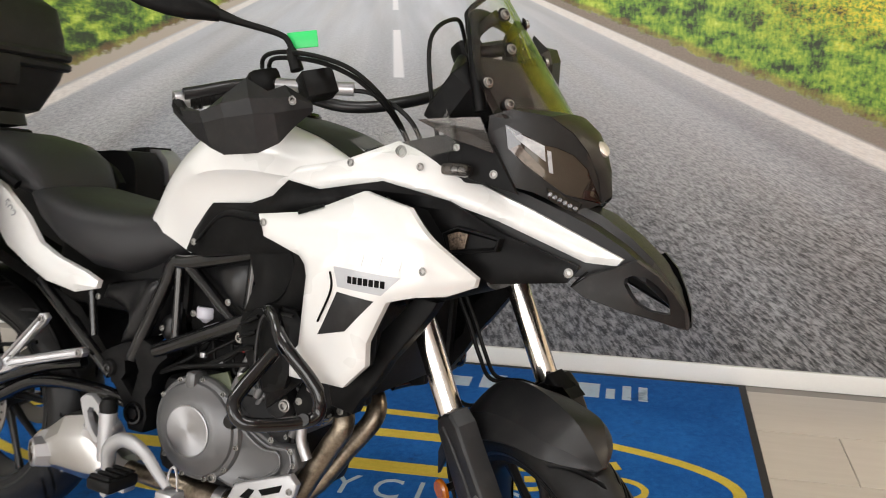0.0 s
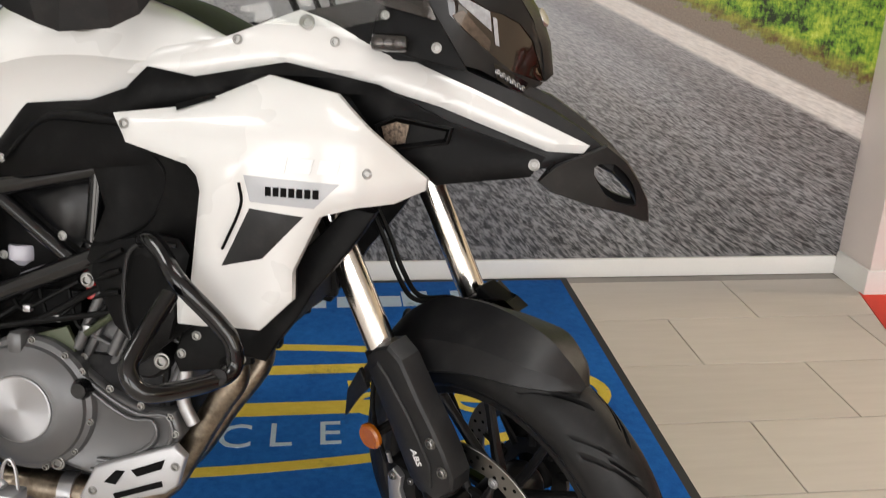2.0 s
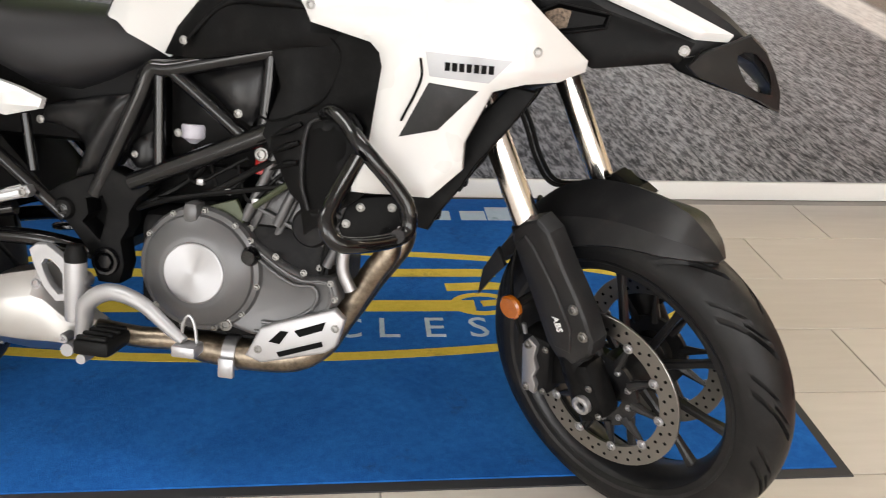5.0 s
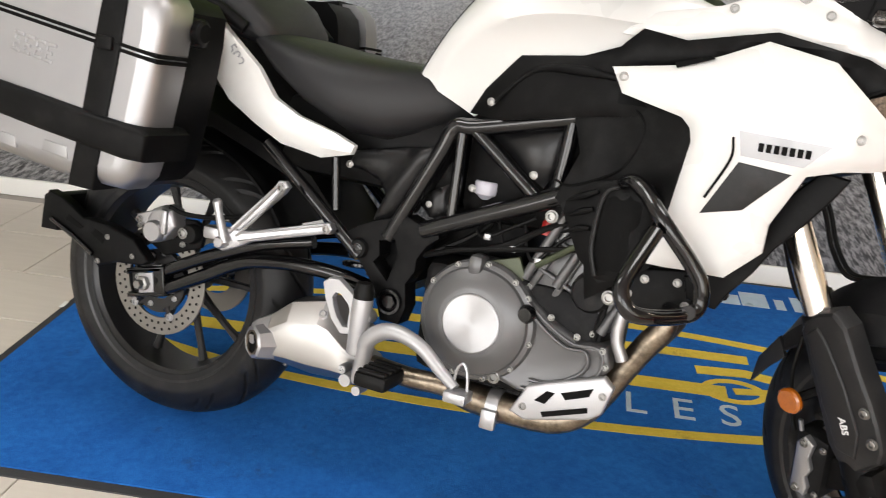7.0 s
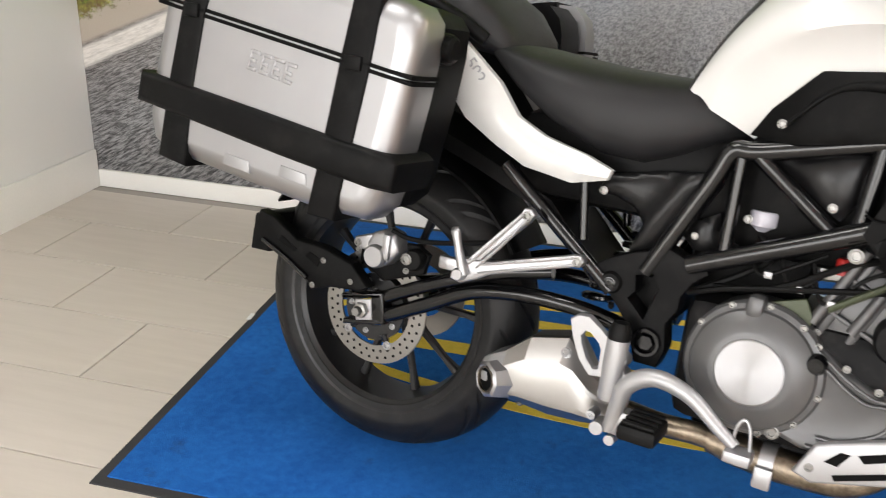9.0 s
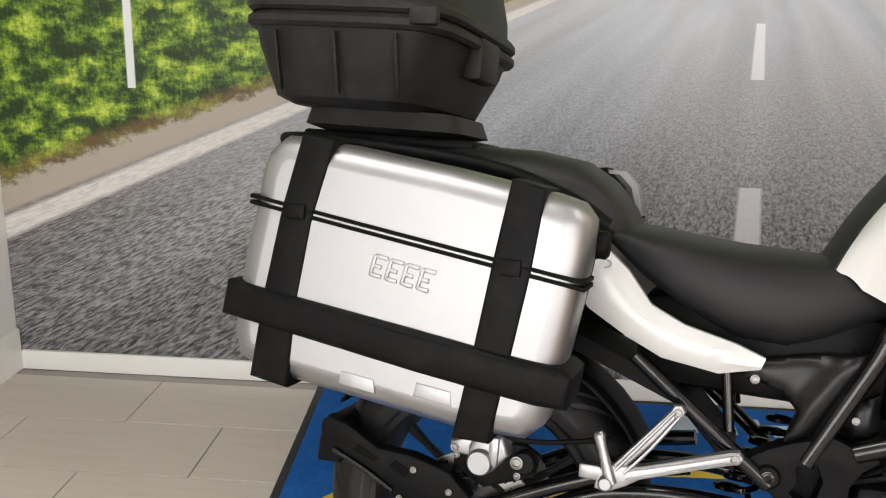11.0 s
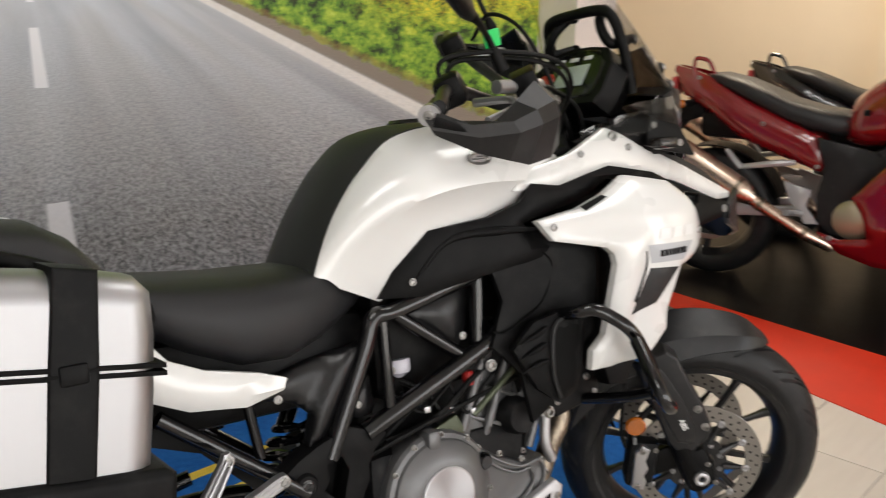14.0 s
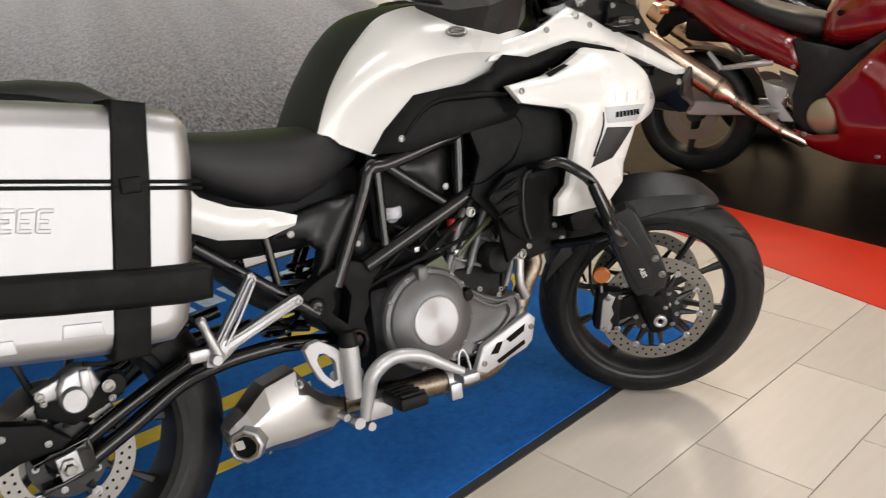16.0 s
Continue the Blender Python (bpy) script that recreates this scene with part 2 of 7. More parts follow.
def tube(points, r, sides=12, steps=6, straight=False):
    """A round bar along a line; r may be a list of radii along it."""
    line = [Vector(q) for q in points] if straight else smooth_line(points, steps)
    rings, side = [], None
    for i, q in enumerate(line):
        way = (line[min(i + 1, len(line) - 1)] - line[max(i - 1, 0)]).normalized()
        if side is None:
            side = way.orthogonal().normalized()
        side = (side - way * side.dot(way)).normalized()
        up = way.cross(side)
        rad = r if not isinstance(r, (list, tuple)) else float(np.interp(i / (len(line) - 1), np.linspace(0, 1, len(r)), r))
        rings.append([q + rad * (math.cos(a) * side + math.sin(a) * up) for a in (2 * math.pi * k / sides for k in range(sides))])
    return skin(rings)


def lathe(profile, sides=48, axis="Y", at=(0, 0, 0), closed=False):
    """Profile of (radius, height along the axis)."""
    rings = []
    for r, h in profile:
        ring = []
        for k in range(sides):
            a = 2 * math.pi * k / sides
            c, s = r * math.cos(a), r * math.sin(a)
            ring.append(Vector(at) + Vector({"Y": (c, h, s), "Z": (c, s, h), "X": (h, c, s)}[axis]))
        rings.append(ring)
    return skin(rings, closed=closed)


def bolt(at, r=0.008, h=0.006, way=(0, -1, 0)):
    """Socket-head bolt: a chamfered head with a hollow, standing out along way."""
    bm = lathe([(r * 1.05, 0), (r * 1.05, h * 0.25), (r * 0.85, h * 0.3), (r * 0.85, h * 0.65), (r * 0.72, h * 0.8), (r * 0.5, h * 0.8), (r * 0.45, h * 0.2)], 16, "Z")
    return moved(bm, Matrix.Translation(at) @ Vector((0, 0, 1)).rotation_difference(Vector(way)).to_matrix().to_4x4())


def plate(outline, y0, y1, bevel=0.004, rim=0.0, sink=0.0):
    """A flat outline of (x, z) with thickness along y from y0 (outer) to y1 (inner), rounded edges; rim and sink inset the outer face."""
    bm = bmesh.new()
    f = bm.faces.new([bm.verts.new((x, y0, z)) for x, z in outline])
    ex = bmesh.ops.extrude_face_region(bm, geom=[f])
    bmesh.ops.translate(bm, verts=[v for v in ex["geom"] if isinstance(v, bmesh.types.BMVert)], vec=(0, y1 - y0, 0))
    bmesh.ops.recalc_face_normals(bm, faces=bm.faces)
    if bevel:
        edges = [e for e in bm.edges if all(abs(v.co.y - y0) < 1e-6 for v in e.verts)]
        bmesh.ops.bevel(bm, geom=edges, offset=bevel, segments=3, affect="EDGES", profile=0.5)
    if rim:
        top = [max((q for q in bm.faces), key=lambda q: -q.calc_center_median().y * 10 + q.calc_area())]
        bmesh.ops.inset_region(bm, faces=top, thickness=rim, depth=sink)
    return bm


def panel(outline, depth, thick=0.012, edge=0.007, crown=0.0, grid=0.02):
    """A curved body panel: the outline (x, z) is cut into a fine net and laid on y = depth(x, z); the edge is rolled inwards and the middle crowned."""
    xs, zs = [p[0] for p in outline], [p[1] for p in outline]
    bm = bmesh.new()
    bm.faces.new([bm.verts.new((x, 0, z)) for x, z in outline])
    for lo, hi, no in ((min(xs), max(xs), (1, 0, 0)), (min(zs), max(zs), (0, 0, 1))):
        k = lo + grid
        while k < hi:
            bmesh.ops.bisect_plane(bm, geom=bm.verts[:] + bm.edges[:] + bm.faces[:], dist=1e-5, plane_co=Vector(no) * k, plane_no=no)
            k += grid
    segs = list(zip(outline, outline[1:] + outline[:1]))

    def off(x, z):
        best = 1.0
        for (ax, az), (bx, bz) in segs:
            dx, dz = bx - ax, bz - az
            t = max(0.0, min(1.0, ((x - ax) * dx + (z - az) * dz) / (dx * dx + dz * dz + 1e-12)))
            best = min(best, math.hypot(x - ax - t * dx, z - az - t * dz))
        return best

    bmesh.ops.triangulate(bm, faces=[f for f in bm.faces if len(f.verts) > 4])
    for v in bm.verts:
        d = off(v.co.x, v.co.z)
        roll = edge * (1 - min(d / (abs(edge) * 2.2 + 1e-6), 1)) ** 2
        v.co.y = depth(v.co.x, v.co.z) + roll - crown * min(d / 0.05, 1) * (2 - min(d / 0.05, 1))
    ex = bmesh.ops.extrude_face_region(bm, geom=bm.faces[:])
    bmesh.ops.translate(bm, verts=[v for v in ex["geom"] if isinstance(v, bmesh.types.BMVert)], vec=(0, thick, 0))
    return bm


def ring(x, y, z, ry, rz, power=2.6, n=28, top=None):
    """A superellipse across the bike at x."""
    out = []
    for k in range(n):
        a = 2 * math.pi * k / n
        c, s = math.cos(a), math.sin(a)
        out.append(Vector((x, y + ry * math.copysign(abs(c) ** (2 / power), c), z + rz * math.copysign(abs(s) ** (2 / power), s))))
    return out


def lettering(name, body, size, m, material, parent, depth=0.0006, label="", bold=0.0):
    """Built-in font laid out along local x, up local y, as a mesh."""
    data = bpy.data.curves.new(name, "FONT")
    data.body, data.size, data.extrude, data.offset, data.resolution_u = body, size, depth, bold, 3
    ob = bpy.data.objects.new(name, data)
    me = bpy.data.meshes.new_from_object(ob)
    bpy.data.objects.remove(ob)
    me.transform(m)
    me.materials.clear()
    me.materials.append(material)
    out = new(name, me)
    out.parent = parent
    return tagged(out, label)


def thing(name, label, category, m=None, group=""):
    ob = new(name)
    ob.empty_display_size = 0.1
    if m is not None:
        ob.matrix_world = m
    return tagged(ob, label, category, group)

# ---- the showroom ----
WALL_Y = 1.13
PLASTER = plain("white_wall_paint", (0.78, 0.78, 0.77), 0.6, grain=260, bump=0.12, vary=0.03, big=2)
CREAM = plain("cream_wall_paint", (0.80, 0.70, 0.56), 0.6, grain=260, bump=0.12, vary=0.04, big=2)
PINK = plain("pinkish_wall_paint", (0.78, 0.70, 0.66), 0.6, grain=260, bump=0.12, vary=0.04, big=3)
GLOSS_WHITE = plain("white_gloss_woodwork", (0.80, 0.79, 0.76), 0.32, coat=0.2, grain=160, bump=0.08, vary=0.04, big=5, dust=0.06)
GROUT = plain("grey_grout", (0.34, 0.315, 0.29), 0.8, grain=500, bump=0.3)
RED_FLOOR = plain("red_floor_paint", (0.60, 0.032, 0.010), 0.45, grain=300, bump=0.15, vary=0.1, big=7, dust=0.02, spec=0.2)
BLACK_FLOOR = plain("worn_black_floor", (0.0045, 0.004, 0.0038), 0.30, grain=200, bump=0.2, vary=0.4, big=9, dust=0.05, spec=0.08)
CEIL = plain("white_ceiling_board", (0.78, 0.78, 0.78), 0.7, grain=300, bump=0.1, vary=0.02)


def tile_material():
    g = G("beige_grey_porcelain")
    info = g.n("ShaderNodeObjectInfo")
    rnd = info.outputs["Random"]
    x, y, z = g.xyz()
    streak = g.noise(1.0, 5, 0.6, g.vec(g.math("MULTIPLY", x, 4), g.math("ADD", g.math("MULTIPLY", y, 34), g.math("MULTIPLY", rnd, 90)), z))
    fine = g.noise(420, 2)
    k = g.math("ADD", g.math("MULTIPLY", streak, 0.55), g.math("ADD", g.math("MULTIPLY", fine, 0.15), g.math("MULTIPLY", rnd, 0.3)))
    g.set(Base_Color=g.mix(g.ramp(k, 0.2, 0.8), (0.50, 0.452, 0.400), (0.62, 0.570, 0.512)))
    g.set(Roughness=g.math("ADD", 0.32, g.math("MULTIPLY", g.noise(5, 4), 0.14)))
    return g.bump(g.math("ADD", fine, g.math("MULTIPLY", streak, 0.5)), 0.06, 0.0008).m


TILE = tile_material()

floor_bm = box(-4.2, 9.6, -6.0, 4.0, -0.14, -0.004)
floor = tagged(part("floor", floor_bm, GROUT), "grout bed under beige porcelain floor tiles", "floor", kind="structure")
red_bm = bmesh.new()
inner = [(3.37, 2.2), (3.046, 0.95), (2.739, -0.22), (2.514, -1.08), (2.27, -2.0), (1.7, -4.2), (1.2, -6.0)]
outer = [(3.60, 2.2), (3.42, 0.95), (3.27, -0.22), (3.17, -1.08), (3.0, -2.0), (2.45, -4.2), (1.95, -6.0)]
va, vb = [red_bm.verts.new((x, y, 0.003)) for x, y in inner], [red_bm.verts.new((x, y, 0.003)) for x, y in outer]
for i in range(len(inner) - 1):
    red_bm.faces.new((va[i], va[i + 1], vb[i + 1], vb[i]))
ex = bmesh.ops.extrude_face_region(red_bm, geom=red_bm.faces[:])
bmesh.ops.translate(red_bm, verts=[v for v in ex["geom"] if isinstance(v, bmesh.types.BMVert)], vec=(0, 0, -0.02))
tagged(part("floor_red", red_bm, RED_FLOOR), "bright red painted floor band beside the tiles", "floor", kind="structure")
blk_bm = bmesh.new()
far = [(9.5, 2.2), (9.5, 0.95), (9.5, -0.22), (9.5, -1.08), (9.5, -2.0), (9.5, -4.2), (9.5, -6.0)]
va, vb = [blk_bm.verts.new((x + 0.002, y, 0.001)) for x, y in outer], [blk_bm.verts.new((x, y, 0.001)) for x, y in far]
for i in range(len(outer) - 1):
    blk_bm.faces.new((va[i], va[i + 1], vb[i + 1], vb[i]))
blk_bm.faces.new([blk_bm.verts.new(p) for p in ((9.5, 2.2, 0.001), (3.602, 2.2, 0.001), (4.0, 3.8, 0.001), (9.5, 3.8, 0.001))])
ex = bmesh.ops.extrude_face_region(blk_bm, geom=blk_bm.faces[:])
bmesh.ops.translate(blk_bm, verts=[v for v in ex["geom"] if isinstance(v, bmesh.types.BMVert)], vec=(0, 0, -0.02))
tagged(part("floor_black", blk_bm, BLACK_FLOOR), "worn glossy black floor with pale scuffs", "floor", kind="structure")


def wall(name, x0, x1, y0, y1, z0, z1, material, label):
    return tagged(part(name, box(x0, x1, y0, y1, z0, z1), material), label, "wall", kind="structure")


wall("wall_north", -1.785, 3.06, WALL_Y + 0.004, WALL_Y + 0.2, -0.004, 2.8, PLASTER, "plastered white wall behind the printed mural")
wall("wall_west", -1.785, -1.608, -2.4, WALL_Y + 0.2, -0.004, 2.8, PLASTER, "plain white plastered return wall with skirting")
wall("wall_west_far", -4.2, -4.0, -6.0, 1.4, -0.004, 2.8, PLASTER, "plain white plastered side wall")
wall("wall_north_west", -4.0, -1.785, 1.2, 1.4, -0.004, 2.8, PLASTER, "plain white plastered wall")
wall("wall_pillar", 3.06, 3.375, 0.93, WALL_Y + 0.2, -0.004, 2.8, PINK, "pinkish white wall end beside the mural")
wall("wall_north_east", 3.375, 7.0, 3.3, 3.5, -0.004, 2.8, CREAM, "cream painted wall behind the parked motorcycles")
wall("wall_inner", 3.375, 3.475, WALL_Y + 0.2, 3.3, -0.004, 2.8, CREAM, "cream painted inner wall")
wall("wall_east", 7.0, 7.2, -6.0, 3.5, -0.004, 2.8, CREAM, "cream painted end wall of the showroom")
wall("wall_east_pier", 6.82, 7.0, 0.35, 0.85, -0.004, 2.8, CREAM, "cream painted shallow wall pier")
ceiling = tagged(part("ceiling", box(-4.2, 7.2, -6.2, 3.5, 2.8, 2.9), CEIL), "plain white showroom ceiling", "ceiling", kind="structure")
# shop front: sill, lintel and mullions round three large glazed openings
for nm, a in (("wall_south_sill", (-4.2, 7.2, -6.2, -6.0, -0.004, 0.38)), ("wall_south_lintel", (-4.2, 7.2, -6.2, -6.0, 2.72, 2.8))):
    wall(nm, *a, PLASTER, "white shop front wall above and below the glazing")
for i, (x0, x1) in enumerate(((-4.2, -4.02), (-0.36, 0.36), (4.04, 4.76), (8.4, 8.6))):
    wall("wall_south_pier_%d" % (i + 1), min(x0, 7.0), min(x1, 7.2), -6.2, -6.0, 0.38, 2.72, PLASTER, "white pier between shop windows")


def skirting(name, outline, z, label="white gloss skirting board with a rounded top"):
    bm = bmesh.new()
    f = bm.faces.new([bm.verts.new((x, y, 0)) for x, y in outline])
    ex = bmesh.ops.extrude_face_region(bm, geom=[f])
    top = [v for v in ex["geom"] if isinstance(v, bmesh.types.BMVert)]
    bmesh.ops.translate(bm, verts=top, vec=(0, 0, z))
    bmesh.ops.bevel(bm, geom=[e for e in bm.edges if all(v in top for v in e.verts)], offset=0.006, segments=2, affect="EDGES", profile=0.5)
    return tagged(part(name, bm, GLOSS_WHITE), label, "skirting", kind="structure")


skirting("baseboard_north", [(-1.592, 1.118), (3.045, 1.118), (3.045, 1.1338), (-1.592, 1.1338)], 0.068)
skirting("baseboard_west", [(-1.6078, -2.4), (-1.59, -2.4), (-1.59, 1.117), (-1.6078, 1.117)], 0.15)
skirting("baseboard_pillar", [(3.045, 0.915), (3.39, 0.915), (3.39, 0.929), (3.0595, 0.929), (3.0595, 1.117), (3.045, 1.117)], 0.09)


def mural_material():
    """A printed road running to a vanishing point, with verges."""
    g = G("printed_road_mural")
    x, y, z = g.xyz()
    h = g.math("MAXIMUM", g.math("SUBTRACT", 1.527, z), 0.03)
    X = g.math("DIVIDE", g.math("SUBTRACT", x, 0.766), h)
    D = g.math("DIVIDE", 1.0, h)
    # asphalt: grain foreshortened with distance, broad wheel tracks along the way
    grain = g.noise(1.0, 3, 0.75, g.vec(g.math("MULTIPLY", X, 84), g.math("MULTIPLY", D, 62), 0.0))
    coarse = g.noise(1.0, 2, 0.7, g.vec(g.math("MULTIPLY", X, 36), g.math("MULTIPLY", D, 30), 3.0))
    track = g.noise(1.0, 3, 0.5, g.vec(g.math("MULTIPLY", X, 2.1), g.math("MULTIPLY", D, 0.22), 7.0))
    blot = g.noise(1.0, 4, 0.6, g.vec(g.math("MULTIPLY", X, 3.0), g.math("MULTIPLY", D, 1.6), 1.0))
    far = g.ramp(h, 1.4, 0.2)
    k = g.math("ADD", g.math("MULTIPLY", g.ramp(grain, 0.42, 0.58), 0.66), g.math("MULTIPLY", g.ramp(coarse, 0.40, 0.60), 0.34))
    k = g.math("ADD", g.math("MULTIPLY", k, g.math("SUBTRACT", 1.0, g.math("MULTIPLY", far, 0.5))), g.math("MULTIPLY", far, 0.30))
    light = g.math("ADD", g.math("MULTIPLY", g.ramp(track, 0.35, 0.65), 0.6), g.math("MULTIPLY", blot, 0.4))
    road = g.mix(k, g.mix(light, (0.010, 0.0102, 0.0108), (0.070, 0.072, 0.078)), g.mix(light, (0.26, 0.258, 0.262), (0.62, 0.645, 0.68)))
    brown = g.ramp(g.math("ABSOLUTE", X), 1.45, 2.3)
    road = g.mix(g.math("MULTIPLY", brown, 0.45), road, g.mix(k, (0.075, 0.058, 0.05), (0.25, 0.2, 0.17)))
    near = g.math("MULTIPLY", g.ramp(h, 0.75, 1.42), 0.62)
    road = g.mix(near, road, g.mix(g.ramp(grain, 0.44, 0.60), (0.008, 0.0075, 0.0075), (0.19, 0.182, 0.178)))
    haze = g.math("MULTIPLY", g.ramp(h, 0.95, 0.25), 0.72)
    road = g.mix(haze, road, g.mix(g.ramp(track, 0.3, 0.7), (0.42, 0.45, 0.50), (0.66, 0.70, 0.75)))

    # warm, faded lanes
    warm = g.noise(1.0, 2, 0.5, g.vec(g.math("MULTIPLY", X, 1.7), g.math("MULTIPLY", D, 0.25), 11.0))
    warm = g.math("MULTIPLY", g.math("MULTIPLY", g.ramp(warm, 0.46, 0.62), g.ramp(h, 1.2, 0.6)), 0.2)
    road = g.mix(warm, road, g.mix(k, (0.20, 0.17, 0.13), (0.62, 0.56, 0.46)))

    def band(v, a, b, soft=0.02):
        return g.math("MULTIPLY", g.ramp(v, a - soft, a + soft), g.ramp(v, b + soft, b - soft))

    wear = g.math("ADD", 0.72, g.math("MULTIPLY", g.ramp(coarse, 0.35, 0.6), 0.28))
    right, left = band(X, 2.215, 2.415), band(X, -2.39, -2.225)
    phase = g.math("MODULO", g.math("ADD", D, 1.75), 1.917)
    dash = g.math("MULTIPLY", band(X, 0.0, 0.082, 0.006), g.math("GREATER_THAN", 1.071, phase))
    paint = g.mix(g.noise(40, 3), (0.62, 0.58, 0.53), (0.80, 0.78, 0.75))
    col = g.mix(g.math("MULTIPLY", g.math("MAXIMUM", right, left), wear), road, paint)
    col = g.mix(g.math("MULTIPLY", dash, 0.85), col, (0.80, 0.80, 0.82))
    # gravel edge, then grass with tufts and yellow flowers
    ax = g.math("ABSOLUTE", X)
    rag = g.math("ADD", ax, g.math("MULTIPLY", g.math("SUBTRACT", g.noise(1.0, 5, 0.7, g.vec(g.math("MULTIPLY", x, 22), 0.0, g.math("MULTIPLY", z, 30))), 0.5), 0.5))
    earth = g.ramp(ax, 2.40, 2.45)
    soil = g.mix(g.noise(160, 4, 0.7), (0.12, 0.10, 0.08), (0.34, 0.285, 0.235))
    col = g.mix(earth, col, g.mix(g.math("GREATER_THAN", X, 0.0), g.mix(0.7, soil, (0.50, 0.44, 0.37)), soil))
    blade = g.noise(1.0, 5, 0.75, g.vec(g.math("MULTIPLY", x, 95), 0.0, g.math("MULTIPLY", z, 34)))
    tuft = g.noise(1.0, 4, 0.65, g.vec(g.math("MULTIPLY", x, 10), 5.0, g.math("MULTIPLY", z, 16)))
    gk = g.math("ADD", g.math("MULTIPLY", blade, 0.45), g.math("MULTIPLY", tuft, 0.62))
    ramp = g.n("ShaderNodeValToRGB")
    g.link(gk, ramp.inputs[0])
    els = ramp.color_ramp.elements
    els[0].position, els[0].color = 0.46, (0.008, 0.022, 0.003, 1)
    els[1].position, els[1].color = 0.72, (0.66, 0.74, 0.20, 1)
    e = els.new(0.53)
    e.color = (0.12, 0.27, 0.02, 1)
    e = els.new(0.625)
    e.color = (0.40, 0.52, 0.05, 1)
    shade = g.math("MULTIPLY", g.ramp(x, 0.2, -0.4), g.ramp(tuft, 0.62, 0.42))
    grass = g.mix(g.math("MULTIPLY", shade, 0.85), ramp.outputs[0], (0.012, 0.03, 0.004))
    flower = g.math("MULTIPLY", g.ramp(g.math("ADD", z, g.math("MULTIPLY", tuft, 0.35)), 1.34, 1.46), g.ramp(x, 1.9, 2.3))
    petals = g.ramp(g.noise(95, 4, 0.7), 0.46, 0.58)
    grass = g.mix(g.math("MULTIPLY", flower, petals), grass, (0.78, 0.62, 0.03))
    edge_red = g.math("MULTIPLY", g.ramp(rag, 2.66, 2.74), g.ramp(rag, 2.95, 2.8))
    col = g.mix(g.ramp(rag, 2.66, 2.74), col, g.mix(g.math("MULTIPLY", edge_red, 0.6), grass, (0.22, 0.12, 0.05)))
    # white marker posts
    for px, pz in ((-1.14, 0.971),):
        post = g.math("MULTIPLY", band(x, px - 0.013, px + 0.013, 0.002), g.math("GREATER_THAN", z, pz))
        col = g.mix(post, col, (0.74, 0.76, 0.78))
    g.set(Base_Color=col, Roughness=0.5)
    return g.m


bm = bmesh.new()
bm.faces.new([bm.verts.new(p) for p in ((-1.607, 0, 0.05), (3.058, 0, 0.05), (3.058, 0, 2.79), (-1.607, 0, 2.79))])
ex = bmesh.ops.extrude_face_region(bm, geom=bm.faces[:])
bmesh.ops.translate(bm, verts=[v for v in ex["geom"] if isinstance(v, bmesh.types.BMVert)], vec=(0, 0.003, 0))
mural = part("wall_mural", bm, mural_material())
mural.location = (0, WALL_Y, 0)
tagged(mural, "printed wall mural of an empty country road with grass verges", "mural", kind="structure")


# ---- logo mat under the motorcycle ----
def carpet(name, a, b):
    g = G(name)
    pile, mid, wide = g.noise(520, 3, 0.8), g.noise(60, 3), g.noise(4, 4)
    k = g.math("ADD", g.math("MULTIPLY", pile, 0.5), g.math("ADD", g.math("MULTIPLY", mid, 0.25), g.math("MULTIPLY", wide, 0.25)))
    stain = g.math("MULTIPLY", g.ramp(g.noise(7, 5, 0.7), 0.60, 0.70), 0.45)
    g.set(Base_Color=g.mix(stain, g.mix(g.ramp(k, 0.3, 0.7), a, b), (0.02, 0.03, 0.05)), Roughness=0.95, Specular_IOR_Level=0.1)
    return g.bump(g.math("ADD", pile, mid), 0.7, 0.003).m


BLUE_PILE = carpet("blue_carpet_pile", (0.004, 0.046, 0.22), (0.026, 0.18, 0.58))
YELLOW_PILE = carpet("yellow_carpet_pile", (0.50, 0.37, 0.04), (0.78, 0.60, 0.11))
WHITE_PILE = carpet("pale_carpet_pile", (0.34, 0.44, 0.56), (0.52, 0.62, 0.72))
MAT_RUBBER = plain("black_mat_rubber", (0.02, 0.02, 0.022), 0.7, grain=400, bump=0.3)
mat = thing("logo_mat", "blue carpet logo mat with black rubber edge and yellow stripes", "mat", pose(0, 0, 0))
c = [(-0.488, -0.512), (2.035, -0.468), (2.045, 1.108), (-0.552, 1.105)]


def slab(corners, z0, z1, bevel):
    bm = bmesh.new()
    f = bm.faces.new([bm.verts.new((x, y, z0)) for x, y in corners])
    ex = bmesh.ops.extrude_face_region(bm, geom=[f])
    top = [v for v in ex["geom"] if isinstance(v, bmesh.types.BMVert)]
    bmesh.ops.translate(bm, verts=top, vec=(0, 0, z1 - z0))
    if bevel:
        bmesh.ops.bevel(bm, geom=[e for e in bm.edges if all(v in top for v in e.verts)], offset=bevel, segments=2, affect="EDGES", profile=0.6)
    return bm


part("rubber_edge", slab(c, 0.0, 0.004, 0.003), MAT_RUBBER, mat, "flat black rubber border")
w = 0.026
part("blue_carpet", slab([(c[0][0] + w, c[0][1] + w), (c[1][0] - w, c[1][1] + w), (c[2][0] - w, c[2][1] - w), (c[3][0] + w, c[3][1] - w)], 0.002, 0.008, 0.002), BLUE_PILE, mat)


